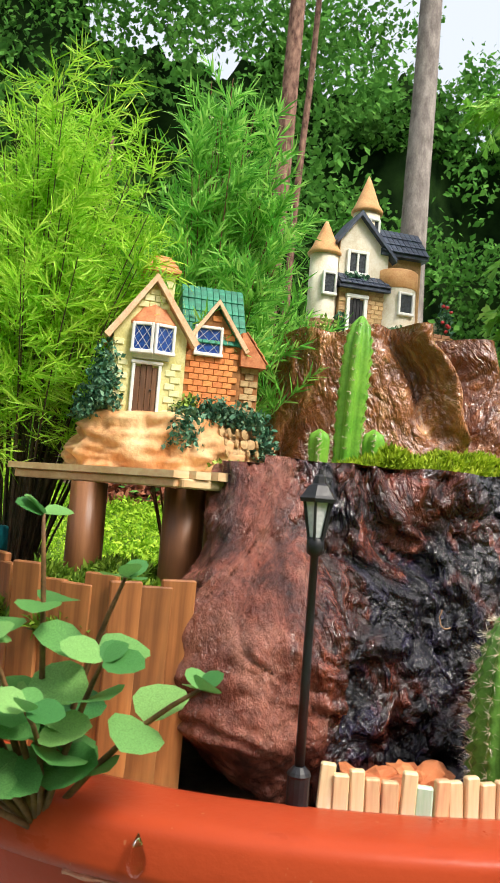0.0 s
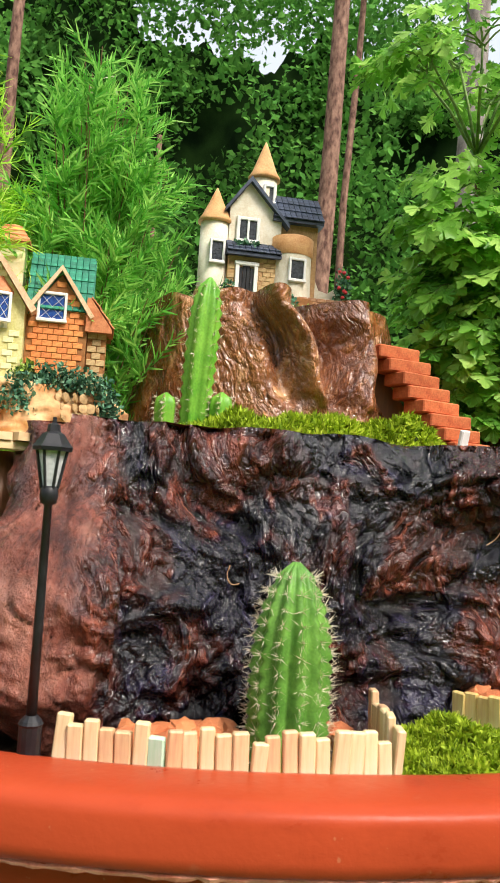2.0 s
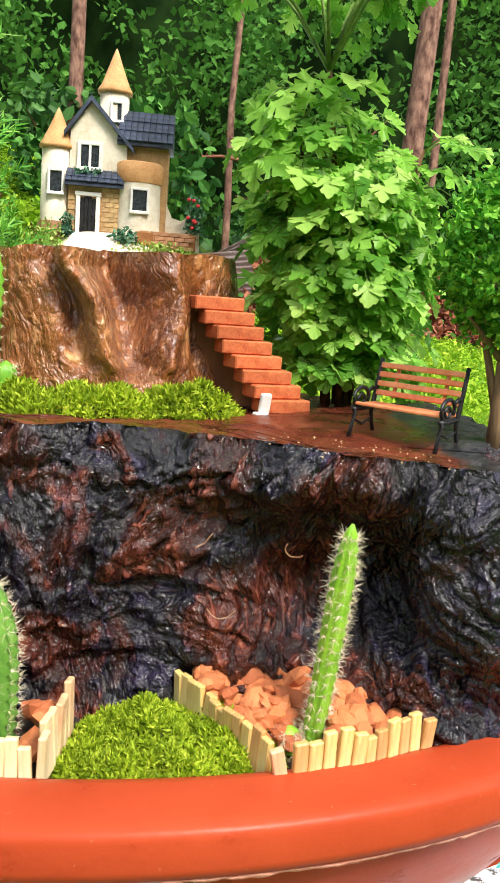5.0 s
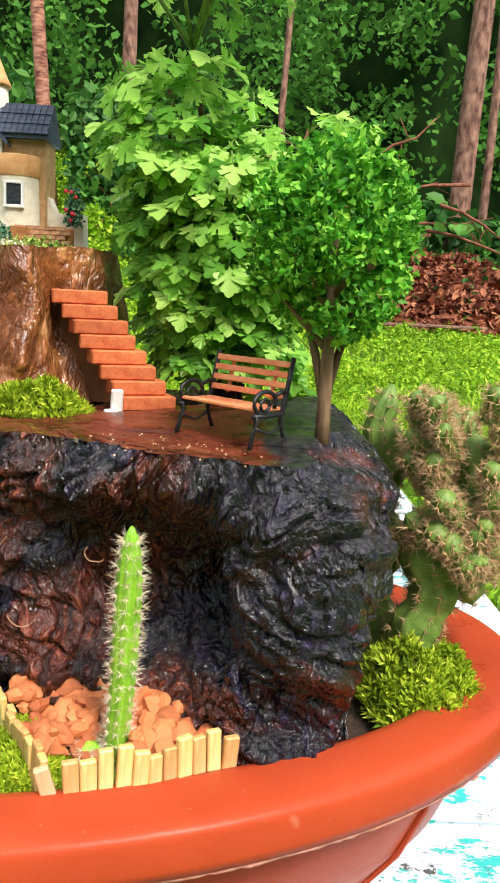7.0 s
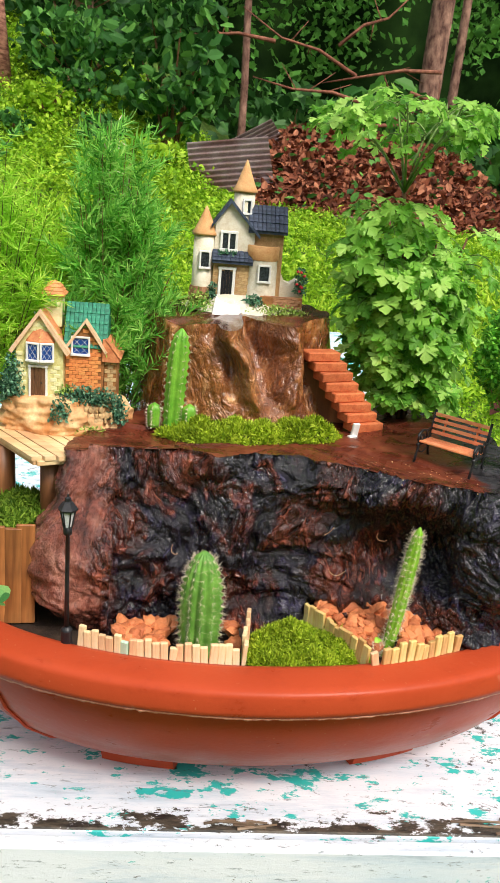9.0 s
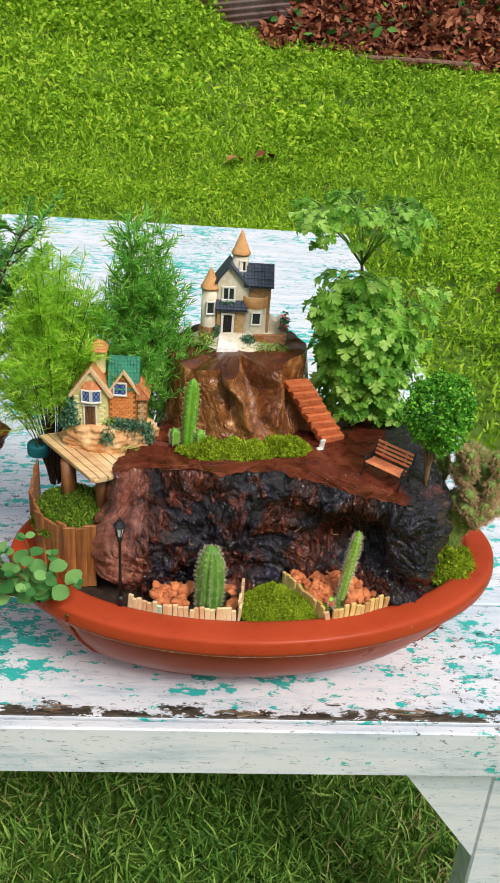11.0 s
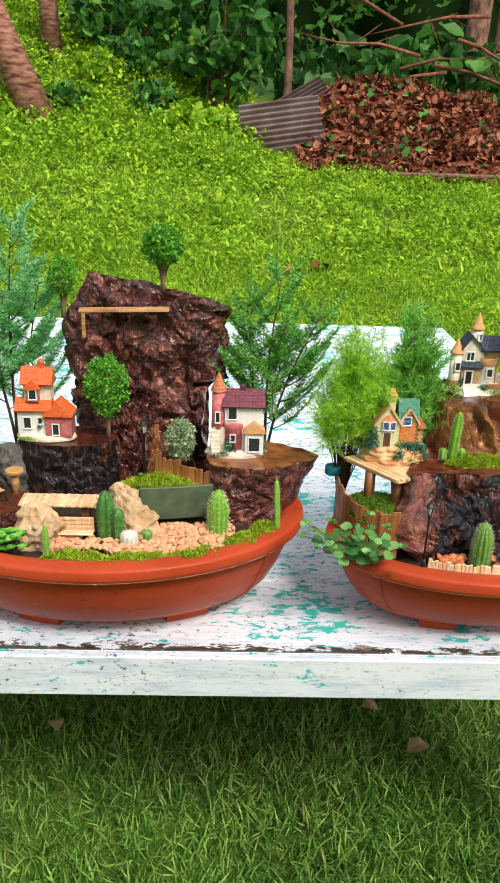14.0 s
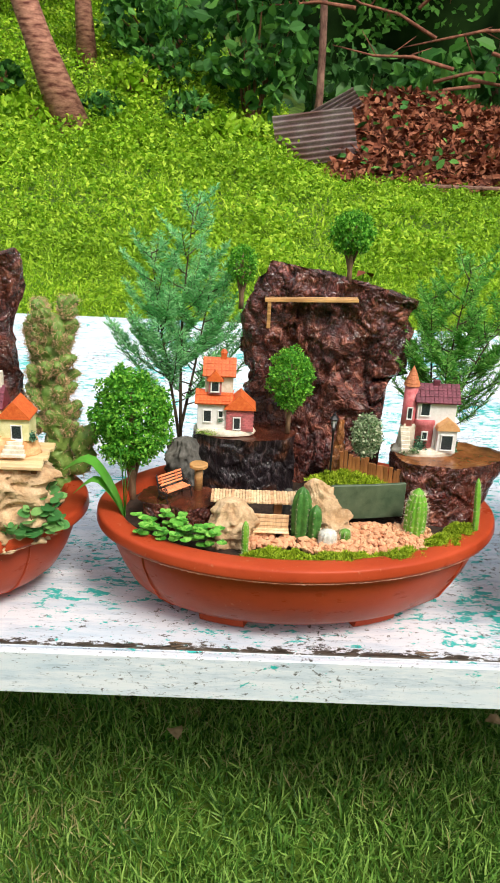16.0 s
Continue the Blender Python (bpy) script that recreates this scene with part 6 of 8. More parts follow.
def street_lamp(x, y, z, h, label, lean=0.0):
    t = thing("street_lamp", x, y, z, label, "street lamp")
    k = h / 0.110
    mb = MB()
    lathe(mb, [(0.0056, 0.0), (0.0058, 0.0012), (0.0042, 0.002), (0.0042, 0.0115), (0.0046, 0.0122), (0.0040, 0.0132), (0.0022, 0.0148)], 14)
    part("base", mb, M_BLACK, t)
    mb = MB()
    lathe(mb, [(0.0019, 0.0140), (0.0017, 0.05), (0.0015, 0.0815), (0.0030, 0.0822), (0.0034, 0.0845), (0.0032, 0.0868), (0.0024, 0.0876)], 14)
    part("pole", mb, M_BLACK, t, smooth=True)
    ln = MB()
    lathe(ln, [(0.0071, 0.0990), (0.0075, 0.1003), (0.0066, 0.1012), (0.0040, 0.1045), (0.0026, 0.1052), (0.0022, 0.1075), (0.0008, 0.1082), (0.0007, 0.1100)], 6)
    lt = part("lantern", ln, M_BLACK, t, "six sided lantern head")
    gl = MB()
    lathe(gl, [(0.0025, 0.0872), (0.0050, 0.0990)], 6)
    part("glass", gl, M_FROST, lt, "frosted lantern glass")
    for i in range(6):
        a = radians(60 * i)
        c, s = math.cos(a), math.sin(a)
        bar = MB()
        tube(bar, [(0.0029 * c, 0.0029 * s, 0.0868), (0.0056 * c, 0.0056 * s, 0.0995)], 0.0006, 5)
        part("lantern_bar", bar, M_BLACK, lt)
    t.scale = (k * 0.87, k * 0.87, k)
    return t


street_lamp(0.026, 0.0135, RIM2 - 0.004, 0.113, "black miniature street lamp with frosted lantern beside a log")


# ---- cacti, moss, gravel, stick fences ----
def align(d, rng_):
    """Turning matrices that bring the z axis onto the directions d, with a random twist."""
    d = d / (np.linalg.norm(d, axis=1)[:, None] + 1e-12)
    r = rng_.normal(size=d.shape)
    u = np.cross(d, r)
    u /= np.linalg.norm(u, axis=1)[:, None] + 1e-12
    return np.stack([u, np.cross(d, u), d], 2)


SPIKE_V = [(0.05, 0, 0), (-0.025, 0.043, 0), (-0.025, -0.043, 0), (0, 0, 1)]
SPIKE_F = [(0, 1, 3), (1, 2, 3), (2, 0, 3)]


def cactus_body(mb, path, radii, ribs, depth=0.16, seg=4, knob=0.0):
    """A ribbed stem along a path."""
    n = ribs * seg
    pts = [Vector(p) for p in path]
    v, f = [], []
    for k, p in enumerate(pts):
        d = (pts[min(k + 1, len(pts) - 1)] - pts[max(k - 1, 0)]).normalized()
        u = d.cross(Vector((0, 1, 0.01))).normalized()
        w = d.cross(u)
        for i in range(n):
            a = 2 * math.pi * i / n
            crest = abs(math.cos(a * ribs / 2))
            r = radii[k] * (1 - depth * (1 - crest)) * (1 + knob * crest * math.cos(math.pi * k))
            v.append(tuple(p + (u * math.cos(a) + w * math.sin(a)) * r))
    for j in range(len(pts) - 1):
        for i in range(n):
            a, b = j * n + i, j * n + (i + 1) % n
            f.append((a, a + n, b + n, b))
    f.append(tuple((len(pts) - 1) * n + i for i in range(n))[::-1])
    f.append(tuple(range(n)))
    mb.add(v, f)
    are, out = [], []
    for k, p in enumerate(pts[:-1]):
        if knob and k % 2:
            continue
        d = (pts[min(k + 1, len(pts) - 1)] - pts[max(k - 1, 0)]).normalized()
        u = d.cross(Vector((0, 1, 0.01))).normalized()
        w = d.cross(u)
        for i in range(ribs):
            a = 2 * math.pi * i / ribs
            o = u * math.cos(a) + w * math.sin(a)
            slope = (radii[k] - radii[min(k + 1, len(pts) - 1)])
            are.append(tuple(p + o * radii[k] * 0.99))
            out.append(tuple((o + d * (0.2 + 40 * max(0, slope))).normalized()))
    return np.array(are), np.array(out)


def spines(are, out, per, length, seed, thick=1.0, step=2):
    rng_ = np.random.default_rng(seed)
    keep = np.arange(len(are)) % 1 == 0
    p = np.repeat(are[keep], per, 0)
    o = np.repeat(out[keep], per, 0) + rng_.normal(0, 0.75, (len(p), 3))
    L = length * rng_.uniform(0.5, 1.2, (len(p), 1))
    return strew(MB(), SPIKE_V, SPIKE_F, p, align(o, rng_), np.concatenate([np.full((len(p), 2), length * thick), L], 1))


def dome_path(x, y, z, h, r, n=16, bend=(0, 0), bulge=0.85, taper=0.0, curve=1.5):
    pts, rad = [], []
    for k in range(n):
        u = k / (n - 1)
        pts.append((x + bend[0] * u ** curve, y + bend[1] * u ** 1.5, z + h * u))
        rr = r * (bulge + (1 - bulge) * math.sin(min(1, u * 1.6) * math.pi / 2)) * (1 - taper * u * u)
        top = 0.72 if not taper else 0.58
        if u > top:
            rr *= math.sqrt(max(0.012, 1 - ((u - top) / (1 - top)) ** 2))
        rad.append(rr)
    return pts, rad


def cactus(x, y, z, h, r, ribs, label, seed, mat=None, spine_mat=None, bend=(0, 0), per=8, length=0.006, n=16, arms=(), depth=0.16, bulge=0.85, thick=1.0, taper=0.0, knob=0.0, curve=1.5):
    t = thing("cactus", x, y, z, label, "cactus")
    mb = MB()
    p, rad = dome_path(0, 0, 0, h, r, n, bend, bulge, taper, curve)
    a, o = cactus_body(mb, p, rad, ribs, depth, 4 if not knob else 6, knob)
    part("stem", mb, mat or M_CACTUS, t, smooth=True)
    allp, allo = [a], [o]
    for dx, dy, dz, hh, rr in arms:
        mb = MB()
        p, rad = dome_path(dx, dy, dz, hh, rr, 8)
        a, o = cactus_body(mb, p, rad, max(5, ribs - 2), depth)
        part("arm", mb, mat or M_CACTUS, t, smooth=True)
        allp.append(a)
        allo.append(o)
    sp = part("spine_coat", spines(np.concatenate(allp), np.concatenate(allo), per, length, seed, thick), spine_mat or M_SPINE, t)
    tagged(sp, kind="stuff")
    return t


cactus(0.1175, 0.0335, RIM2 - 0.02, 0.083, 0.0162, 12, "plump round green cactus with star shaped spines", 1, per=11, length=0.0050, n=31, depth=0.22, thick=0.6, taper=0.22, knob=0.08)
cactus(0.0880, 0.146, LOGZ - 0.008, 0.0895, 0.0083, 6, "tall columnar cactus with two small arms on the log", 2, M_CACTUSL, bend=(0.004, 0.0), per=8, length=0.0030, n=31, arms=((-0.0145, 0.002, 0.008, 0.020, 0.0058), (0.0135, -0.003, 0.008, 0.022, 0.0062)), depth=0.34, thick=1.5, knob=0.09)
cactus(0.2560, 0.0350, RIM2 - 0.016, 0.1095, 0.0052, 8, "slender light green cactus with white bristles, bending upward", 3, M_CACTUSB, bend=(0.0085, -0.011), per=14, length=0.0046, n=41, depth=0.14, thick=0.6, knob=0.07, curve=0.55, arms=((-0.008, -0.002, 0.004, 0.012, 0.0048),))


def moss(name, x, y, z, rx, ry, h, n, leaf, label, seed, mat=None, rz=0.0):
    """A cushion of moss: an uneven bed under many short sprigs."""
    t = thing(name, x, y, z, label, "moss", rz=rz)
    v, f = [], []
    nr, na = 7, 40
    def hz(a, u):
        px, py = rx * u * math.cos(a), ry * u * math.sin(a)
        return h * (1 - u ** 3.4) * (0.8 + 0.5 * noise.noise(Vector((px * 55 + seed, py * 55, 0))) + 0.3 * noise.noise(Vector((px * 170, py * 170 + seed, 0))))
    def rr(a):
        return 1 + 0.14 * noise.noise(Vector((math.cos(a) * 2.2 + seed, math.sin(a) * 2.2, 1)))
    for j in range(nr):
        for i in range(na):
            a, u = 2 * math.pi * i / na, max(0.02, j / (nr - 1))
            v.append((rx * u * rr(a) * math.cos(a), ry * u * rr(a) * math.sin(a), hz(a, u) - 0.002))
    for j in range(nr - 1):
        for i in range(na):
            a, b = j * na + i, j * na + (i + 1) % na
            f.append((a, a + na, b + na, b))
    f.append(tuple(range(na)))
    part("bed", MB().add(v, f), M_MOSSBASE, t, smooth=True)
    rng_ = np.random.default_rng(seed)
    a, u = rng_.uniform(0, 2 * np.pi, n), np.sqrt(rng_.uniform(0, 1, n))
    ru = np.array([rr(q) for q in a])
    p = np.stack([rx * u * ru * np.cos(a), ry * u * ru * np.sin(a), [hz(q, w) - 0.001 for q, w in zip(a, u)]], 1)
    k = 8
    q = np.repeat(p, k, 0)
    d = rng_.normal(0, 0.8, (len(q), 3)) + np.array((0, 0, 0.55))
    s = leaf * rng_.uniform(0.6, 1.3, (len(q), 1))
    mb = strew(MB(), BLADE_V, BLADE_F, q, align(d, rng_), np.concatenate([s * 0.23, s * 0.5, s * 0.8], 1))
    tagged(part("sprig_cover", mb, mat or M_MOSS, t), kind="stuff")
    return t


moss("moss_patch", 0.198, 0.030, RIM2 - 0.014, 0.048, 0.037, 0.0165, 3800, 0.0050, "bright green moss cushion between stick fences", 1, rz=8)
moss("moss_patch", 0.135, 0.138, LOGZ - 0.002, 0.056, 0.020, 0.0135, 1900, 0.0064, "yellow green moss strip at the foot of the stump", 2)
moss("moss_patch", 0.196, 0.146, LOGZ - 0.002, 0.030, 0.018, 0.0155, 1000, 0.0064, "yellow green moss beside the steps", 3)
moss("moss_patch", 0.398, 0.105, RIM2 - 0.012, 0.030, 0.042, 0.026, 1400, 0.0064, "bright moss at the end of the pot", 4)
moss("moss_patch", -0.034, 0.112, RIM2 + 0.044, 0.045, 0.050, 0.018, 1300, 0.0072, "green moss under the house platform, coloured dark for shade", 5, M_SHADEMOSS)


def pebble_meshes(mat, seed, k=7):
    """Broken, angular little stones."""
    out = []
    for i in range(k):
        mb = MB()
        prof = [(0.05, -0.72), (0.62, -0.5), (0.98, -0.1), (0.86, 0.34), (0.48, 0.62), (0.04, 0.7)]
        lathe(mb, prof, 8, wob=lambda a, h: 1 + 0.62 * noise.noise(Vector((math.cos(a) * 1.7 + i * 5 + seed, math.sin(a) * 1.7, h * 2.3))))
        me = mb.mesh("stone", False)
        me.materials.append(mat)
        out.append(me)
    return out


def gravel(name, spots, mat, label, seed, size):
    t = thing(name, *spots[0], label, "gravel")
    ms = pebble_meshes(mat, seed)
    rng_ = np.random.default_rng(seed)
    for k, (x, y, z) in enumerate(spots):
        ob = part("stone", ms[k % len(ms)], mat, t)
        s = size * rng_.uniform(0.7, 1.55)
        ob.matrix_basis = pose(x - spots[0][0], y - spots[0][1], z - spots[0][2], rng_.uniform(-50, 50), rng_.uniform(-50, 50), rng_.uniform(0, 360)) @ Matrix.Diagonal((s * rng_.uniform(0.9, 1.3), s, s * 1.0, 1))
    return t


rng = np.random.default_rng(14)
spots = []
for k in range(190):
    u, w = rng.uniform(0, 1), rng.uniform(0, 1)
    x = 0.208 + 0.098 * u
    y = 0.018 + (0.058 - 0.018) * w + (0.012 if u < 0.5 else 0.02 * (u - 0.3))
    if x < 0.245 and y < 0.060 - (x - 0.2) * 1.35 + 0.008:
        continue
    if (x - 0.257) ** 2 + (y - 0.033) ** 2 < 0.00009:
        continue
    spots.append((x, y, RIM2 - 0.006 + rng.uniform(0, 0.009) + 0.16 * max(0, y - 0.03)))
gravel("gravel_bed", spots, M_GRAVEL, "orange brown pebbles inside a stick fence", 3, 0.0046)
spots = [(0.060 + 0.085 * rng.uniform(0, 1), 0.022 + 0.030 * rng.uniform(0, 1), RIM2 - 0.008 + rng.uniform(0, 0.004)) for k in range(110)]
spots = [q for q in spots if (q[0] - 0.1175) ** 2 + (q[1] - 0.0335) ** 2 > 0.0006]
gravel("gravel_bed", spots, M_GRAVEL, "orange brown pebbles round the round cactus", 4, 0.0046)


def stick_fence(name, line, n, h, mat, label, seed, w=None, mint=(), rough=1.0):
    """Upright flat sticks side by side along a line."""
    t = thing(name, line[0][0], line[0][1], line[0][2], label, "fence")
    rng_ = np.random.default_rng(seed)
    pts = [Vector(p) for p in line]
    lens = [(b - a).length for a, b in zip(pts, pts[1:])]
    tot = sum(lens)
    w = w or tot / n
    ms = []
    for k in range(4):
        me = MB().add(*chamfer(w * (0.90 + 0.04 * k), 0.0030, h, 0.0005)).mesh("stick")
        me.materials.append(mat)
        ms.append(me)
    for i in range(n):
        s = tot * (i + 0.5) / n
        for a, b, l in zip(pts, pts[1:], lens):
            if s <= l:
                break
            s -= l
        p = a + (b - a) * min(1.0, s / l)
        ang = math.degrees(math.atan2((b - a).y, (b - a).x))
        ob = part("stick", ms[rng_.integers(4)], mat, t)
        hs = 1 + rng_.uniform(-0.14, 0.12) * rough
        ob.matrix_basis = pose(*(p - pts[0]), rng_.uniform(-4, 4) * rough, rng_.uniform(-3.5, 3.5) * rough, ang + rng_.uniform(-9, 9) * rough) @ Matrix.Translation((0, 0, h * hs / 2 - 0.003)) @ Matrix.Diagonal((1, 1, hs, 1))
        if i in mint:
            me = ob.data.copy()
            me.materials[0] = M_MINT
            ob.data = me
            tagged(ob, "mint stained stick")
    return t


FZ = RIM2 - 0.008
stick_fence("stick_fence", [(0.033, 0.0155, FZ), (0.070, 0.0035, FZ), (0.110, -0.0015, FZ), (0.146, -0.001, FZ)], 21, 0.0205, M_STICK, "low fence of pale split sticks before a round cactus", 1, mint=(6,))
stick_fence("stick_fence", [(0.148, 0.000, FZ), (0.154, 0.042, FZ + 0.001)], 6, 0.0235, M_STICK, "short row of pale split sticks beside moss", 2, 0.0070)
stick_fence("stick_fence", [(0.199, 0.064, FZ + 0.002), (0.236, 0.006, FZ)], 12, 0.0195, M_YSTICK, "row of yellow stained sticks between moss and gravel", 3, 0.0064)
stick_fence("stick_fence", [(0.245, 0.0005, FZ), (0.275, 0.008, FZ), (0.307, 0.024, FZ + 0.001)], 11, 0.0235, M_YSTICK, "low fence of pale yellow sticks before gravel", 4)
mb = MB().add(*chamfer(0.0055, 0.003, 0.020, 0.0005))
single("loose_stick", mb, M_STICK, "single leaning split stick", "stick", at=(0.2395, -0.001, FZ + 0.009)).matrix_basis = pose(0.2395, -0.0015, FZ + 0.009, 6, -14, 10)
stick_fence("slat_fence", [(-0.006, 0.060, FZ - 0.004), (-0.034, 0.056, FZ - 0.004), (-0.064, 0.078, FZ - 0.002), (-0.082, 0.120, FZ), (-0.086, 0.180, FZ)], 17, 0.078, M_SLAT, "retaining fence of brown split bamboo slats", 5, 0.0135, rough=0.3)


def build_platform():
    z = 0.9475
    t = thing("platform", 0.0, 0.14, z, "pale plywood strip platform on wooden posts", "platform")
    a, b, c, d = Vector((-0.080, 0.172, 0)), Vector((-0.010, 0.083, 0)), Vector((0.092, 0.128, 0)), Vector((0.030, 0.218, 0))
    n = 13
    o = Vector((0.0, 0.14, 0))
    for k in range(n):
        u0, u1 = k / n + 0.004, (k + 1) / n - 0.004
        p = [b + (c - b) * u0, b + (c - b) * u1, a + (d - a) * u1, a + (d - a) * u0]
        p = [q - o for q in p]
        mb = MB()
        zj = 0.0003 * (k % 3)
        ext = 0.0015 * ((k * 7) % 5 - 2)
        dirv = (p[0] - p[3]).normalized() * ext
        p[0] += dirv
        p[1] += dirv
        v = [(q.x, q.y, zz) for zz in (0.002, 0.0050 + zj) for q in p]
        mb.add(v, [(3, 2, 1, 0), (4, 5, 6, 7), (0, 1, 5, 4), (1, 2, 6, 5), (2, 3, 7, 6), (3, 0, 4, 7)])
        part("strip", mb, M_BOARD, t)
    for s, (e0, e1) in enumerate(((b, c), (a, b))):
        mb = MB()
        mid, dv = (e0 + e1) / 2 - o, (e1 - e0)
        ang = math.degrees(math.atan2(dv.y, dv.x))
        nv = Vector((-dv.y, dv.x, 0)).normalized() * (0.005 if s == 0 else 0.006)
        box(mb, mid.x + nv.x, mid.y + nv.y, -0.0022, dv.length * 0.94, 0.008, 0.004, 0.0006, ang)
        part("bearer", mb, M_BOARD, t, "thin edge strip under the platform")
    for x, y, r in ((-0.042, 0.132, 0.0085), (-0.001, 0.112, 0.0095), (0.030, 0.170, 0.010)):
        mb = MB()
        lathe(mb, [(r * 1.03, -0.072), (r, -0.035), (r * 0.98, -0.0024)], 20, x=x, y=y - 0.14, wob=lambda a, h: 1 + 0.03 * math.sin(a * 3 + 1))
        part("post", mb, M_POST, t, "round brown wooden post", smooth=True)


build_platform()


# ---- plants of the castle garden ----
def lobed_leaf(seed=0):
    """A wedge shaped leaflet with three toothed lobes, 1 long, stalk at the origin, growing along y."""
    rng_ = np.random.default_rng(seed)
    half = [(0.05, 0.12), (0.22, 0.25), (0.46, 0.34), (0.56, 0.47), (0.38, 0.52), (0.56, 0.68), (0.42, 0.75), (0.17, 0.56), (0.14, 0.60), (0.33, 0.84), (0.27, 0.92), (0.17, 0.91), (0.12, 1.01)]
    out = half + [(0.0, 1.03)] + [(-x, y) for x, y in half[::-1]]
    v = [(0, 0.42, 0.0), (0, 0, 0)]
    for x, y in out:
        x, y = x * rng_.uniform(0.86, 1.14), y * rng_.uniform(0.95, 1.05)
        v.append((x, y, 0.30 * abs(x) - 0.34 * max(0.0, y - 0.35) ** 2 + rng_.uniform(-0.05, 0.05)))
    n = len(out)
    return v, [(0, i + 3, i + 2) for i in range(n - 1)] + [(0, 2, 1), (0, 1, n + 1)]


def leaf_mesh(v, f, mat, name="leaf"):
    me = MB().add(v, f).mesh(name, True)
    me.materials.append(mat)
    return me


def leaf_pose(p, y, z):
    """A pose that lays a leaf at p, growing along y, its face along z."""
    y = (y - z * y.dot(z)).normalized()
    return Matrix.Translation(p) @ Matrix((y.cross(z), y, z)).transposed().to_4x4()


def build_aralia():
    bx, by, bz = 0.293, 0.230, LOGZ
    t = thing("aralia_plant", bx, by, bz, "bushy ming aralia with lobed glossy green leaves", "plant")
    rng_ = np.random.default_rng(50)
    kinds = [leaf_mesh(*lobed_leaf(k), M_ARALIA) for k in range(4)]
    spots, stalks = [], MB()

    def stem(pts, r0, r1):
        mb = MB()
        tube(mb, pts, [r0 + (r1 - r0) * k / (len(pts) - 1) for k in range(len(pts))], 7)
        part("stem", mb, M_STEM if r0 > 0.0019 else M_GREENSTEM, t, smooth=True)

    def compound(c, out, size, pairs, rise):
        """One compound leaf: a stalk that rises and arches over, with opposite leaflets and one at its tip."""
        out = Vector((out[0], out[1], 0)).normalized()
        L = size * (1.1 + 0.55 * pairs)
        a, m = Vector(c), Vector(c) + out * L * 0.55 + Vector((0, 0, L * rise))
        e = a + out * L * rng_.uniform(0.9, 1.1) + Vector((0, 0, L * (rise - rng_.uniform(0.25, 0.6))))
        path = [a.lerp(m, u).lerp(m.lerp(e, u), u) for u in np.linspace(0, 1, 6)]
        tube(stalks, path, [0.0008, 0.0007, 0.0006, 0.0005, 0.0004, 0.0003], 4)
        side = Vector((-out.y, out.x, 0))
        for j in range(pairs + 1):
            u = 1.0 if j == pairs else 0.42 + 0.5 * j / max(1, pairs - 1)
            i = min(4, int(u * 5))
            q = path[i].lerp(path[i + 1], u * 5 - i)
            d = (path[i + 1] - path[i]).normalized()
            nrm = (Vector((0, 0, 1)) - d * d.z + out * 0.25 + Vector(rng_.normal(0, 0.22, 3))).normalized()
            s = size * rng_.uniform(0.75, 1.15)
            if j == pairs:
                spots.append((q, d, nrm, s * 1.1))
            else:
                for sg in (-1, 1):
                    g = (d * 0.6 + side * sg + Vector((0, 0, rng_.uniform(-0.35, 0.1)))).normalized()
                    spots.append((q + g * 0.15 * s, g, (nrm + side * sg * 0.25).normalized(), s))

    body = []
    for k in range(9):
        a = 2 * math.pi * k / 9 + rng_.uniform(-0.3, 0.3)
        w, h = rng_.uniform(0.018, 0.058), rng_.uniform(0.128, 0.192)
        pts = [Vector((math.cos(a) * 0.008, math.sin(a) * 0.006, -0.006)), Vector((math.cos(a) * w * 0.45 - 0.003, math.sin(a) * w * 0.3, h * 0.5)), Vector((math.cos(a) * w - 0.008, math.sin(a) * w * 0.6, h))]
        stem(pts, 0.0021, 0.0010)
        body.append(pts)
    for k in range(390):
        pts = body[k % 9]
        u = rng_.uniform(0.06, 1.0) ** 0.72
        p = pts[0].lerp(pts[1], u * 2) if u < 0.5 else pts[1].lerp(pts[2], u * 2 - 1)
        a = rng_.uniform(0, 2 * math.pi)
        if math.sin(a) > 0.55:
            a = -a
        compound(p, (math.cos(a) + p.x * 10, math.sin(a) * 0.8), rng_.uniform(0.0105, 0.0155), int(rng_.integers(2, 4)), rng_.uniform(0.15, 0.65))
    # bare forked stems that carry a separate flat crown
    fork = Vector((-0.026, -0.022, 0.196))
    stem([Vector((0, 0, 0)), Vector((-0.008, -0.004, 0.10)), fork], 0.0026, 0.0017)
    for k in range(8):
        a = 2 * math.pi * k / 8 + 0.4
        r = rng_.uniform(0.45, 1.0)
        tip = Vector((-0.028 + math.cos(a) * 0.052 * r, -0.034 + math.sin(a) * 0.030 * r, 0.280 - 0.044 * r + rng_.uniform(-0.006, 0.006)))
        mid = fork.lerp(tip, 0.5) + Vector((0, 0, 0.004))
        stem([fork, mid, tip], 0.0013, 0.0007)
        for j in range(8):
            b = a + rng_.normal(0, 0.8)
            compound(tip + Vector(rng_.normal(0, 0.003, 3)), (math.cos(b), math.sin(b)), rng_.uniform(0.0085, 0.0120), int(rng_.integers(2, 5)), rng_.uniform(0.3, 0.7))
        if k % 3:
            compound(fork.lerp(tip, 0.7), (math.cos(a), math.sin(a)), rng_.uniform(0.009, 0.013), 2, 0.2)
    tagged(part("stalk_mass", stalks, M_GREENSTEM, t), kind="stuff")
    spots.sort(key=lambda s: s[0][1])
    rest = MB()
    shapes = [lobed_leaf(k) for k in range(4)]
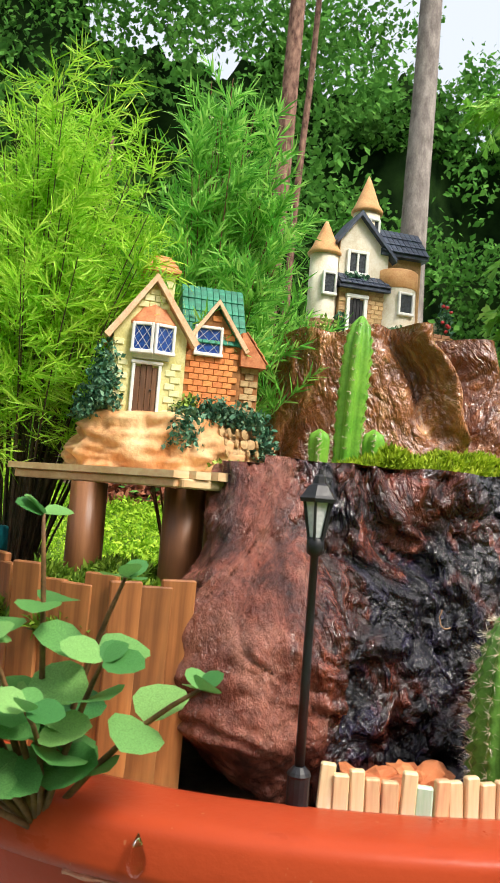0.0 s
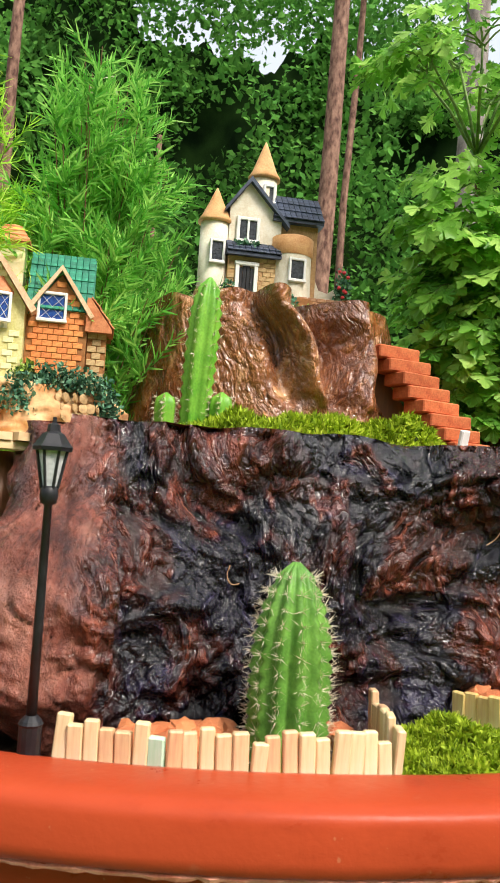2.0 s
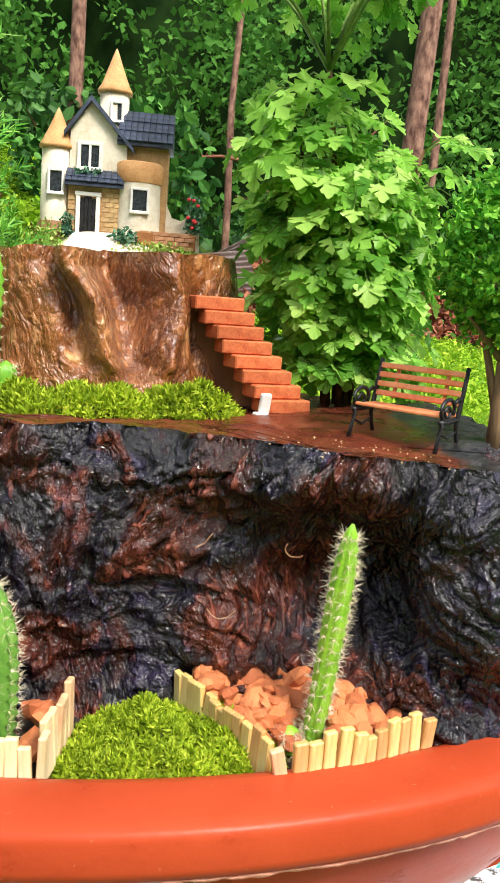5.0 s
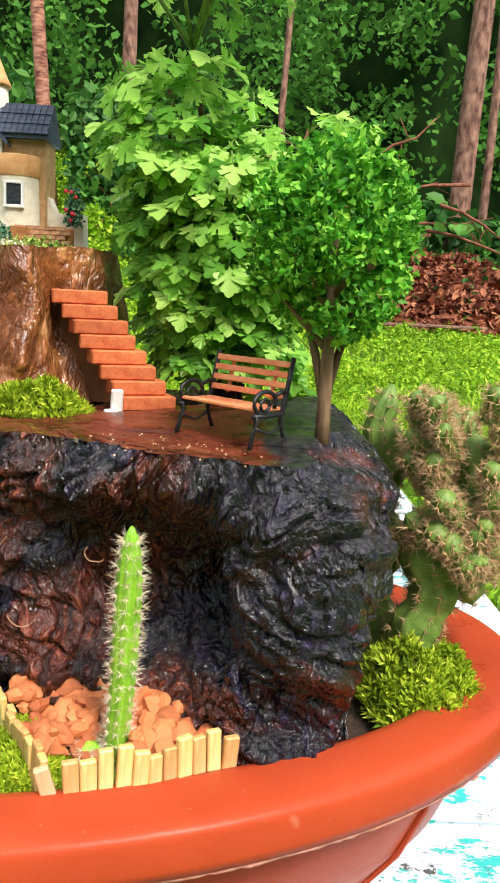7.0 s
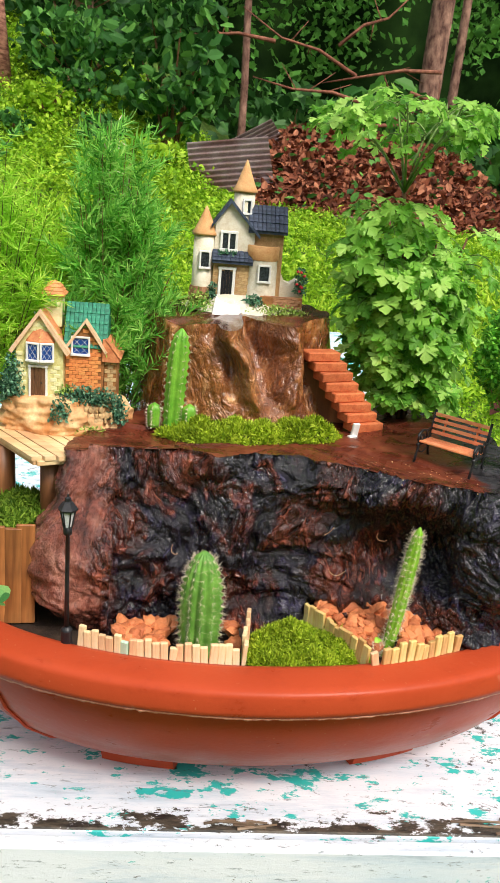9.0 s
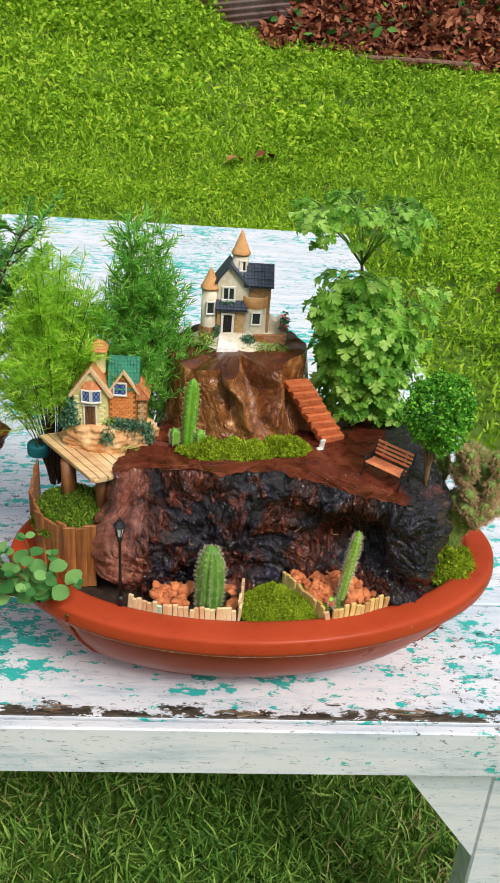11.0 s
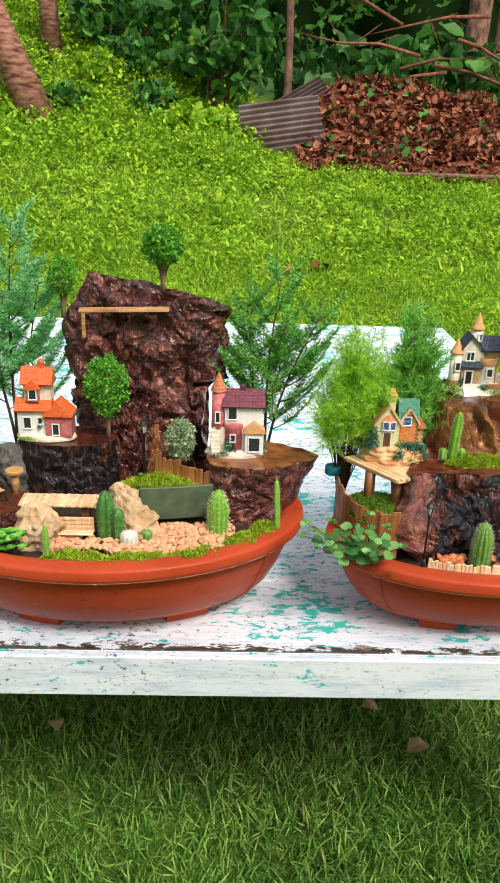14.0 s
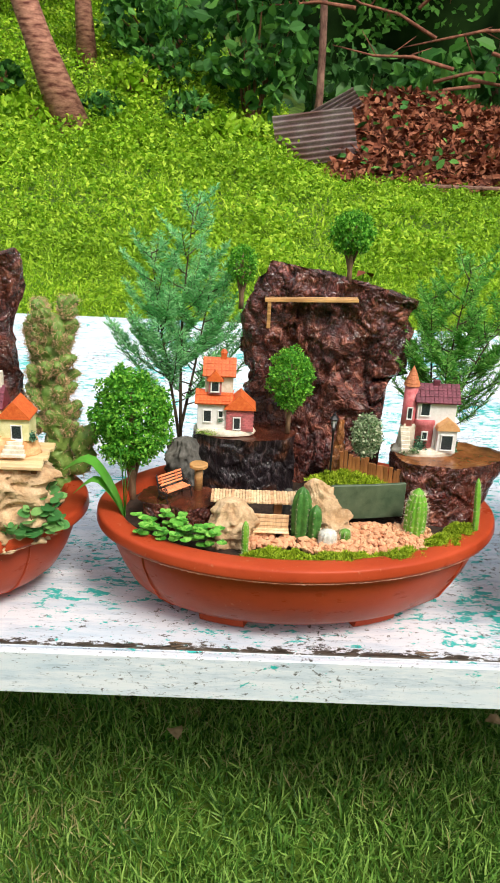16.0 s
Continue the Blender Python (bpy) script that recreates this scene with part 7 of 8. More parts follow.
    for k, (p, d, nrm, s) in enumerate(spots):
        m = leaf_pose(p, d, nrm) @ Matrix.Scale(s, 4)
        if k < 290:
            part("leaf", kinds[k % 4], M_ARALIA, t).matrix_basis = m
        else:
            rest.add(*shapes[k % 4], m)
    tagged(part("leaf_mass", rest, M_ARALIA, t), kind="stuff")


build_aralia()


def feathery(name, x, y, z, label, mat, seed, n_branch, height, spread, twig, thread, per, width, lean=(0, 0), low=0.3, stem_mat=None, curl=0.45, up=0.5, thin=0.0009, gold=0, tw=30, gather=0.25):
    """A plant of fine needles: arching branches, twigs and many thread-like leaves."""
    t = thing(name, x, y, z, label, "plant")
    rng_ = np.random.default_rng(seed)
    wood_ = MB()
    P, D, L = [], [], []
    P2, D2, L2 = [], [], []
    for k in range(n_branch):
        a = rng_.uniform(0, 2 * np.pi)
        rr = spread * math.sqrt(rng_.uniform(0.02, 1))
        hh = height * (1 - 0.45 * (rr / spread) ** 2) * rng_.uniform(0.72, 1.0)
        e = Vector((lean[0] + rr * math.cos(a), lean[1] + rr * math.sin(a) * 0.8, hh))
        s = Vector((0.006 * math.cos(a), 0.006 * math.sin(a), 0))
        c = Vector((lean[0] * 0.3 + rr * math.cos(a) * gather, lean[1] * 0.3 + rr * math.sin(a) * gather, hh * 0.55))
        path = [s.lerp(c, u).lerp(c.lerp(e, u), u) for u in np.linspace(0, 1, 7)]
        tube(wood_, path, [thin * (1 - 0.75 * i / 6) for i in range(7)], 5)
        for j in range(int(tw * (1 - low) / 0.7)):
            u = rng_.uniform(low, 1.0)
            i = min(5, int(u * 6))
            q = path[i].lerp(path[i + 1], u * 6 - i)
            b = rng_.uniform(0, 2 * np.pi)
            d = Vector((math.cos(b), math.sin(b), rng_.normal(up, 0.35))).normalized()
            tl = twig * rng_.uniform(0.5, 1.15) * (1.1 - 0.55 * u)
            P2.append(q)
            D2.append(d)
            L2.append(tl)
            for m in range(per):
                w = (m + rng_.uniform(0, 1)) / per
                o = Vector(rng_.normal(0, 1, 3))
                o = (o - d * o.dot(d)).normalized()
                P.append(q + d * tl * w)
                D.append((d * 0.9 + o * rng_.uniform(0.5, 1.1)).normalized())
                L.append(thread * rng_.uniform(0.6, 1.2))
    part("branchwork", wood_, stem_mat or M_STEM, t)
    mb = MB()
    P, D, L = np.array([tuple(p) for p in P]), np.array([tuple(d) for d in D]), np.array(L)[:, None]
    strew(mb, BLADE_V, BLADE_F, P, align(D, rng_), np.concatenate([np.full_like(L, width), L * curl, L], 1))
    P2, D2, L2 = np.array([tuple(p) for p in P2]), np.array([tuple(d) for d in D2]), np.array(L2)[:, None]
    strew(mb, BLADE_V, BLADE_F, P2, align(D2, rng_), np.concatenate([np.full_like(L2, width * 1.5), L2 * 0.1, L2], 1))
    tagged(part("needle_mass", mb, mat, t), kind="stuff")
    if gold:
        mb = MB()
        pick = rng_.choice(len(P), gold)
        strew(mb, BLADE_V, BLADE_F, P[pick] * np.array((0.5, 0.5, 1)), align(D[pick], rng_), np.concatenate([np.full((gold, 1), width), L[pick] * curl, L[pick]], 1))
        tagged(part("dry_needle_mass", mb, M_SPINE, t), kind="stuff")
    return t


feathery("asparagus_fern", -0.074, 0.220, 0.86, "feathery yellow green asparagus fern with thread leaves", M_FERN, 60, 76, 0.332, 0.072, 0.046, 0.0130, 18, 0.00070, (0.010, -0.026), 0.54, M_DARKSTEM, 0.5)
feathery("asparagus_fern", 0.025, 0.240, 0.86, "upright green asparagus fern with soft needles", M_NEEDLE, 61, 70, 0.352, 0.066, 0.054, 0.0115, 24, 0.00120, (0.004, -0.016), 0.52, M_STEM, 0.22, 1.0, gold=500, tw=19)
mb = MB()
lathe(mb, [(0.0135, 0.0), (0.014, 0.0015), (0.0138, 0.012), (0.0132, 0.0135)], 20)
single("plant_tie", mb, M_TEALTAPE, "teal plastic tape tied round fern stems", "tape", at=(-0.090, 0.213, 0.905), smooth=True)


ROUND_V = [(0, 0, 0), (0.22, 0.12, 0.05), (0.40, 0.38, 0.08), (0.40, 0.64, 0.06), (0.24, 0.88, 0.0), (0, 1, -0.05), (-0.24, 0.88, 0.0), (-0.40, 0.64, 0.06), (-0.40, 0.38, 0.08), (-0.22, 0.12, 0.05), (0, 0.35, -0.01), (0, 0.68, -0.02)]
ROUND_F = [(0, 1, 10), (1, 2, 10), (2, 11, 10), (2, 3, 11), (3, 4, 11), (4, 5, 11), (5, 6, 11), (6, 7, 11), (7, 8, 11), (8, 10, 11), (8, 9, 10), (9, 0, 10)]


def round_leaf_plant(name, x, y, z, ends, label, seed, size=0.024, mat=None, stem=None, pairs=4):
    """Trailing stems with opposite pairs of rounded leaves."""
    t = thing(name, x, y, z, label, "plant")
    rng_ = np.random.default_rng(seed)
    me = leaf_mesh(ROUND_V, ROUND_F, mat or M_BROADLEAF)
    for e in ends:
        e = Vector(e)
        mid = e * 0.5 + Vector((0, 0, 0.010)) + Vector(rng_.normal(0, 0.004, 3))
        path = [Vector((0, 0, 0)).lerp(mid, u).lerp(mid.lerp(e, u), u) for u in np.linspace(0, 1, 7)]
        mb = MB()
        tube(mb, path, [0.0013, 0.0012, 0.0011, 0.001, 0.0009, 0.0008, 0.0006], 6)
        part("stem", mb, stem or M_STEM, t, smooth=True)
        for j in range(pairs):
            u = 0.35 + 0.65 * j / (pairs - 1)
            i = min(5, int(u * 6))
            q = path[i].lerp(path[i + 1], u * 6 - i)
            a0 = rng_.uniform(0, math.pi)
            s = size * (1.0 - 0.38 * (j == pairs - 1)) * rng_.uniform(0.8, 1.15)
            for side in (0, math.pi):
                a = a0 + side + rng_.normal(0, 0.2)
                d = Vector((math.cos(a), math.sin(a), rng_.uniform(-0.1, 0.45)))
                yv = d.normalized()
                up = Vector((rng_.normal(0, 0.3), -0.55, 1.0))
                xv = yv.cross(up).normalized()
                m = Matrix.Translation(q) @ Matrix((xv, yv, xv.cross(yv))).transposed().to_4x4() @ Matrix.Scale(s, 4)
                part("leaf", me, None, t).matrix_basis = m
        for side in (0, 1):
            a = rng_.uniform(0, 6.28)
            yv = Vector((math.cos(a), math.sin(a), 0.8)).normalized()
            xv = yv.cross(Vector((0.1, -0.4, 1))).normalized()
            part("leaf", me, None, t).matrix_basis = Matrix.Translation(e) @ Matrix((xv, yv, xv.cross(yv))).transposed().to_4x4() @ Matrix.Scale(size * 0.45, 4)
    return t


round_leaf_plant("herb_plant", -0.055, 0.026, RIM2 - 0.012, [(-0.008, -0.022, 0.100), (0.017, -0.027, 0.083), (0.041, -0.032, 0.052), (-0.008, -0.038, 0.047), (0.012, -0.034, 0.060), (-0.020, -0.030, 0.064), (-0.060, -0.028, 0.052), (-0.048, -0.010, 0.062), (-0.082, 0.005, 0.058), (-0.030, -0.020, 0.080), (-0.098, -0.010, 0.078), (-0.080, -0.030, 0.050), (-0.062, -0.020, 0.088), (-0.100, 0.012, 0.046)], "trailing herb with soft rounded green leaves", 70, 0.0190, pairs=3)


def mini_tree(x, y, z, h, r, label, seed, mat=None, crown_z=0.62, rz=0.92, n=2400, leaf=0.0042, group="miniature trees", trunk_r=0.0045, lean=0.0):
    """A model tree: forked plastic trunk and a crumbly foam crown with gaps."""
    t = thing("miniature_tree", x, y, z, label, "miniature tree", group)
    rng_ = np.random.default_rng(seed)
    mb = MB()
    cz = h * crown_z
    tube(mb, [(0, 0, 0), (0.0, 0, h * 0.15), (lean * 0.4, 0, h * 0.34), (lean * 0.8, 0, cz), (lean, 0, h * 0.86)], [trunk_r, trunk_r * 0.85, trunk_r * 0.8, trunk_r * 0.5, trunk_r * 0.2], 9)
    for k in range(8):
        a = k * 2.4
        s = h * (rng_.uniform(0.30, 0.62) if k > 1 else 0.12)
        if k < 2:
            sg = 1 - 2 * k
            tube(mb, [(0, 0, s), (sg * r * 0.14, 0.1 * r, h * 0.30), (sg * r * 0.36, 0.1 * r, h * 0.50), (sg * r * 0.5, 0, h * 0.68)], [trunk_r * 0.62, trunk_r * 0.55, trunk_r * 0.4, trunk_r * 0.15], 7)
            continue
        tube(mb, [(lean * s / h, 0, s), (math.cos(a) * r * 0.35, math.sin(a) * r * 0.35, s + h * 0.10), (math.cos(a) * r * 0.72, math.sin(a) * r * 0.72, s + h * 0.20)], [trunk_r * 0.5, trunk_r * 0.36, trunk_r * 0.15], 6)
    part("trunk", mb, M_TRUNKF, t, smooth=True)
    c = np.array((lean, 0, cz))
    half = min(h - cz, h * 0.5)
    p = rng_.normal(0, 1, (n * 4, 3))
    p /= np.linalg.norm(p, axis=1)[:, None]
    p *= (rng_.uniform(0.45, 1, len(p)) ** 0.5)[:, None]
    bump_ = np.array([1 + 0.26 * noise.noise(Vector(q * 2.3) + Vector((seed, 0, 0))) for q in p])
    w = np.array([noise.noise(Vector(q * 4.6) + Vector((0, seed, 0))) for q in p])
    tuft = np.array([noise.noise(Vector(q * 9.5) + Vector((seed, seed, 0))) for q in p])
    p = (p * (bump_ + 0.10 * w + 0.07 * tuft)[:, None])[(w > -0.14) & (tuft > -0.12)][:n]
    p = p * np.array((r, r, half * rz)) + c
    mb = strew(MB(), QLEAF_V, QLEAF_F, p, rots(len(p), rng_, 140, 5), leaf * rng_.uniform(0.6, 1.5, (len(p), 1)))
    part("crown", mb, mat or M_TOPIARY, t)
    return t


mini_tree(0.3385, 0.0755, LOGZ + 0.003, 0.127, 0.0345, "miniature tree with a round crumbly green crown on the log", 80, n=10500, crown_z=0.685, leaf=0.0035, rz=1.02, trunk_r=0.0034)


def hairy_cactus(x, y, z, label, seed, cols, spine_len=0.0068, per=22):
    """A clumping cactus of knobbly branches under a haze of rusty spines."""
    t = thing("cactus", x, y, z, label, "cactus")
    A, O = [], []
    for bx, by, bz, h, r, dx, dy in cols:
        mb = MB()
        p, rad = dome_path(bx, by, bz, h, r, max(9, int(h / 0.0055)), (dx, dy), 0.9)
        rad = [q * (1 + 0.13 * math.sin(i * 2.1 + bx * 300)) for i, q in enumerate(rad)]
        p = [(q[0] + r * 0.28 * math.sin(i * 0.8 + by * 400), q[1], q[2]) for i, q in enumerate(p)]
        a, o = cactus_body(mb, p, rad, 8, 0.16)
        part("branch", mb, M_OLIVE, t, smooth=True)
        A.append(a)
        O.append(o)
    sp = spines(np.concatenate(A), np.concatenate(O), per, spine_len, seed, 0.9)
    tagged(part("spine_coat", sp, M_RUSTSPINE, t), kind="stuff")
    return t


rng = np.random.default_rng(90)
cols = [(0, 0, -0.01, 0.105, 0.013, 0.004, 0.0), (-0.018, 0.03, 0.0, 0.150, 0.0105, -0.004, 0.0), (0.018, 0.0, 0.045, 0.085, 0.011, 0.004, 0.0)]
for k in range(64):
    a, u = rng.uniform(0, 2 * np.pi), rng.uniform(0, 1)
    cols.append((0.016 + 0.020 * math.cos(a), 0.018 * math.sin(a), 0.056 + 0.082 * u, rng.uniform(0.010, 0.022), rng.uniform(0.0042, 0.0070), 0.010 * math.cos(a), 0.008 * math.sin(a)))
hairy_cactus(0.402, 0.128, RIM2 - 0.012, "clumping green cactus covered in rusty brown spines", 91, cols, 0.0056, 9)


# ---- the cliff garden (large pot) ----
def oval(cx, cy, rx, ry, n=14, seed=0.0, amp=0.08, rot=0.0):
    out = []
    for i in range(n):
        a = 2 * math.pi * i / n - math.pi / 2
        k = 1 + amp * noise.noise(Vector((math.cos(a) * 1.7 + seed, math.sin(a) * 1.7, seed)))
        x, y = rx * k * math.cos(a), ry * k * math.sin(a)
        c, s = math.cos(rot), math.sin(rot)
        out.append((cx + x * c - y * s, cy + x * s + y * c))
    return out


def driftwood(name, base, top, z0, z1, side_mat, top_mat, label, amp=1.0, seed=0.0, ztop=None, extra=None, nu=220, nv=40, category="driftwood"):
    t = thing(name, 0, 0, 0, label, category)

    def relief(x, y, z, u, tt):
        w = noise.noise_vector(Vector((x * 14 + seed, y * 14, z * 14)))
        q = Vector((x * 24 + w.x * 1.6 + seed, y * 24 + w.y * 1.6, z * 15 + w.z * 1.6))
        k = 0.013 * fbm(x * 14 + seed, y * 14, z * 12, 3) + 0.006 * noise.cell(q) + 0.005 * noise.turbulence(q * 1.5, 4, True) - 0.005 * max(0.0, ridge(q.x, q.y, q.z)) ** 8
        k *= amp
        return k + (extra(x, y, z, tt) if extra else 0.0) - 0.005 * amp
    v, f, rim = gnarled(base, top, z0, z1, relief, nu, nv, ztop)
    part("bark", MB().add(v, f), side_mat, t, smooth=True)
    cv, cf = cap_of(rim, 6, 0.001, 0.002)
    part("cut_top", MB().add(cv, cf), top_mat, t, smooth=True)
    return t


def cliff_top(x, y):
    if x < -0.508:
        return 1.212 - (-0.508 - x) * 2.2
    if x < -0.402:
        return 1.212 - (x + 0.508) * 0.17
    return 1.194 - (x + 0.402) * 0.26


def cliff_extra(x, y, z, t):
    k = 0.0
    if y < 0.315:
        k -= 0.026 * math.exp(-((z - 1.125) / 0.022) ** 2) * math.exp(-((x + 0.43) / 0.055) ** 4)
        k -= 0.012 * math.exp(-((z - 1.03) / 0.05) ** 2) * math.exp(-((x + 0.47) / 0.06) ** 2)
        k -= 0.030 * math.exp(-((z - 1.025) / 0.014) ** 2 - ((x + 0.275) / 0.02) ** 2)
        k += 0.012 * math.exp(-((z - 1.13) / 0.03) ** 2 - ((x + 0.29) / 0.03) ** 2)
    # the foot of the slab stops short, leaving a gap beside the cottage
    k -= 0.062 * max(0.0, min(1.0, (x + 0.335) / 0.03)) * max(0.0, min(1.0, (1.034 - z) / 0.014))
    return k


driftwood("driftwood_cliff", [(-0.40, 0.285), (-0.33, 0.288), (-0.275, 0.30), (-0.258, 0.325), (-0.28, 0.36), (-0.36, 0.375), (-0.45, 0.375), (-0.51, 0.355), (-0.525, 0.32), (-0.50, 0.292), (-0.45, 0.284)],
          [(-0.40, 0.290), (-0.34, 0.294), (-0.288, 0.302), (-0.272, 0.318), (-0.29, 0.335), (-0.36, 0.345), (-0.45, 0.345), (-0.525, 0.335), (-0.548, 0.318), (-0.525, 0.300), (-0.46, 0.290)],
          0.845, 1.2, M_REDWOOD, M_REDWOOD, "tall rugged dark red driftwood slab standing like a cliff", 1.4, 3.0, cliff_top, cliff_extra, 320, 90)
sh = thing("shelf", -0.4425, 0.274, 1.158, "narrow tan bamboo ledge fixed on the driftwood cliff", "shelf")
for k in range(7):
    mb = MB()
    box(mb, 0.0, -0.006 + k * 0.0022, 0.0, 0.146 - 0.002 * (k % 3), 0.0021, 0.0056 - 0.0006 * (k % 2), 0.0005)
    part("slat", mb, M_LEDGE, sh).matrix_basis = pose(0, 0, 0, 0, -2.0, 0)
mb = MB()
box(mb, -0.066, -0.004, -0.044, 0.0058, 0.004, 0.045, 0.0006)
part("strut", mb, M_LEDGE, sh)
mini_tree(-0.382, 0.315, 1.184, 0.112, 0.0345, "miniature tree on top of the driftwood cliff", 101, n=6000, leaf=0.0044, crown_z=0.68)
mini_tree(-0.553, 0.335, 1.130, 0.105, 0.024, "slim miniature tree beside the driftwood cliff", 102, n=2600, leaf=0.0038, crown_z=0.68)
mini_tree(-0.4695, 0.242, 0.950, 0.136, 0.0345, "miniature tree with bright round crown before the cliff", 103, n=6500, leaf=0.0044, crown_z=0.665, rz=1.08)
mini_tree(-0.715, 0.195, 0.838, 0.216, 0.060, "large miniature tree with a broad dense crown", 104, n=15000, leaf=0.0054, crown_z=0.66, trunk_r=0.007, rz=1.05)
driftwood("charred_block", oval(-0.540, 0.248, 0.088, 0.052, 14, 1.0), oval(-0.540, 0.245, 0.084, 0.048, 14, 2.0), 0.835, 0.949, M_LOGBLOCK, M_STUMPTOP, "charred black wood block with a wet red top", 0.45, 7.0)
driftwood("log_slab", oval(-0.622, 0.122, 0.066, 0.036, 12, 3.0, 0.2), oval(-0.624, 0.124, 0.072, 0.040, 12, 3.5, 0.2), 0.835, 0.885, M_REDWOOD, M_STUMPTOP, "low red brown log slab under a bench", 0.7, 9.0)
driftwood("stump", [(-0.285, 0.145), (-0.23, 0.135), (-0.19, 0.150), (-0.165, 0.19), (-0.19, 0.24), (-0.25, 0.255), (-0.295, 0.225), (-0.30, 0.18)],
          [(-0.292, 0.148), (-0.23, 0.138), (-0.17, 0.158), (-0.122, 0.198), (-0.165, 0.245), (-0.24, 0.262), (-0.300, 0.235), (-0.304, 0.185)],
          0.84, 0.942, M_REDWOOD, M_SLABTOP, "flat topped stump with a point reaching over the pot", 0.6, 11.0, category="stump")
driftwood("driftwood_shard", oval(-0.392, 0.212, 0.017, 0.012, 8, 5.0), oval(-0.386, 0.214, 0.007, 0.006, 8, 5.5), 0.86, 0.985, M_STUMP, M_STUMP, "pointed brown driftwood shard behind the lamp", 0.5, 13.0, nu=80, nv=24)
street_lamp(-0.403, 0.178, 0.886, 0.124, "black miniature street lamp standing in moss")


def simple_window(parent, x, z, w, h, y, rz=0.0):
    return window(parent, x, z, w, h, y, M_DARKPANE, 0, 0.0016, rz)


def gable_roof(parent, x0, x1, y0, y1, z0, z1, mat, label, nx=9, ny=5, axis="x", over=0.003):
    """A ridge roof with tiles on its front slope; the ridge runs along x or y."""
    mb = MB()
    if axis == "x":
        ym = (y0 + y1) / 2
        prism(mb, [(y0 - over, z0 - 0.002), (y0 - over, z0), (ym, z1), (y1 + over, z0), (y1 + over, z0 - 0.002)], x0 - over, x1 + over, Matrix(((0, 1, 0, 0), (1, 0, 0, 0), (0, 0, 1, 0), (0, 0, 0, 1))))
        r = part("roof", mb, mat, parent, label)
        shingles(r, (x0 - over, ym, z1), (x1 - x0 + 2 * over, 0, 0), (0, y0 - over - ym, z0 - z1), nx, ny, mat)
    else:
        xm = (x0 + x1) / 2
        prism(mb, [(x0 - over, z0 - 0.002), (x1 + over, z0 - 0.002), (x1 + over, z0), (xm, z1), (x0 - over, z0)], y0 - over, y1)
        r = part("roof", mb, mat, parent, label)
    return r


def build_red_house():
    t = thing("miniature_house", -0.572, 0.235, 0.9495, "miniature resin cottage with bright orange red roofs", "miniature house")
    part("base", rock_mass([(0.049, 0.0), (0.050, 0.004), (0.047, 0.009), (0.02, 0.0105)], 1.0, 0.5, 21.0, 0.06, freq=70), M_CREAM, t, smooth=True)
    w = MB()
    box(w, -0.020, 0.002, 0.008, 0.046, 0.030, 0.046, 0.0006)
    part("wall", w, M_WHITE, t, "cream white lower wall")
    w = MB()
    prism(w, [(0.003, 0.008), (0.046, 0.008), (0.046, 0.046), (0.0245, 0.064), (0.003, 0.046)], -0.018, 0.016)
    pw = part("wall", w, M_ROSEWALL, t, "pink brick gable wing")
    brick_wall(pw, 0.003, 0.046, 0.010, 0.062, -0.0182, 0.0058, 0.0034, M_PINKB, 0.001, holes=[(0.012, 0.028, 0.008, 0.034)], gable=(0.0245, 0.062, 0.045, 0.021))
    gable_roof(t, -0.044, 0.010, -0.016, 0.018, 0.053, 0.070, M_ORROOF, "orange red tiled lower roof", 10, 5)
    gable_roof(t, 0.003, 0.046, -0.021, 0.018, 0.047, 0.069, M_ORROOF, "orange red gable roof", axis="y")
    w = MB()
    prism(w, [(-0.032, 0.058), (0.012, 0.058), (0.012, 0.096), (-0.032, 0.096)], -0.004, 0.020)
    part("wall", w, M_CREAM, t, "cream upper storey")
    gable_roof(t, -0.033, 0.013, -0.008, 0.022, 0.096, 0.121, M_ORROOF, "bright orange red upper roof", 9, 6)
    w = MB()
    prism(w, [(-0.026, 0.066), (-0.006, 0.066), (-0.006, 0.090), (-0.016, 0.104), (-0.026, 0.090)], -0.012, 0.0)
    part("dormer", w, M_ROSEWALL, t, "pink dormer gable")
    gable_roof(t, -0.027, -0.005, -0.014, 0.002, 0.090, 0.106, M_ORROOF, "dormer roof", axis="y", over=0.002)
    simple_window(t, -0.016, 0.070, 0.014, 0.018, -0.0132)
    simple_window(t, -0.027, 0.020, 0.014, 0.021, -0.0142)
    simple_window(t, -0.006, 0.028, 0.009, 0.013, -0.0142)
    simple_window(t, 0.020, 0.011, 0.0125, 0.021, -0.0196)
    c = MB()
    box(c, -0.004, 0.008, 0.114, 0.009, 0.008, 0.014, 0.0005)
    lathe(c, [(0.0056, 0.128), (0.0058, 0.1295), (0.003, 0.134)], 8, x=-0.004, y=0.008)
    part("chimney", c, M_ORROOF, t, "orange red chimney")
    part("lawn", tufts(MB(), 220, (-0.024, -0.021, 0.003), (0.024, 0.005, 0.0065), 0.0036, 41), M_LIME, t, "painted green lawn")
    part("window_box", tufts(MB(), 60, (-0.006, -0.017, 0.024), (0.006, 0.002, 0.003), 0.0028, 42), M_IVY, t, "green window box")


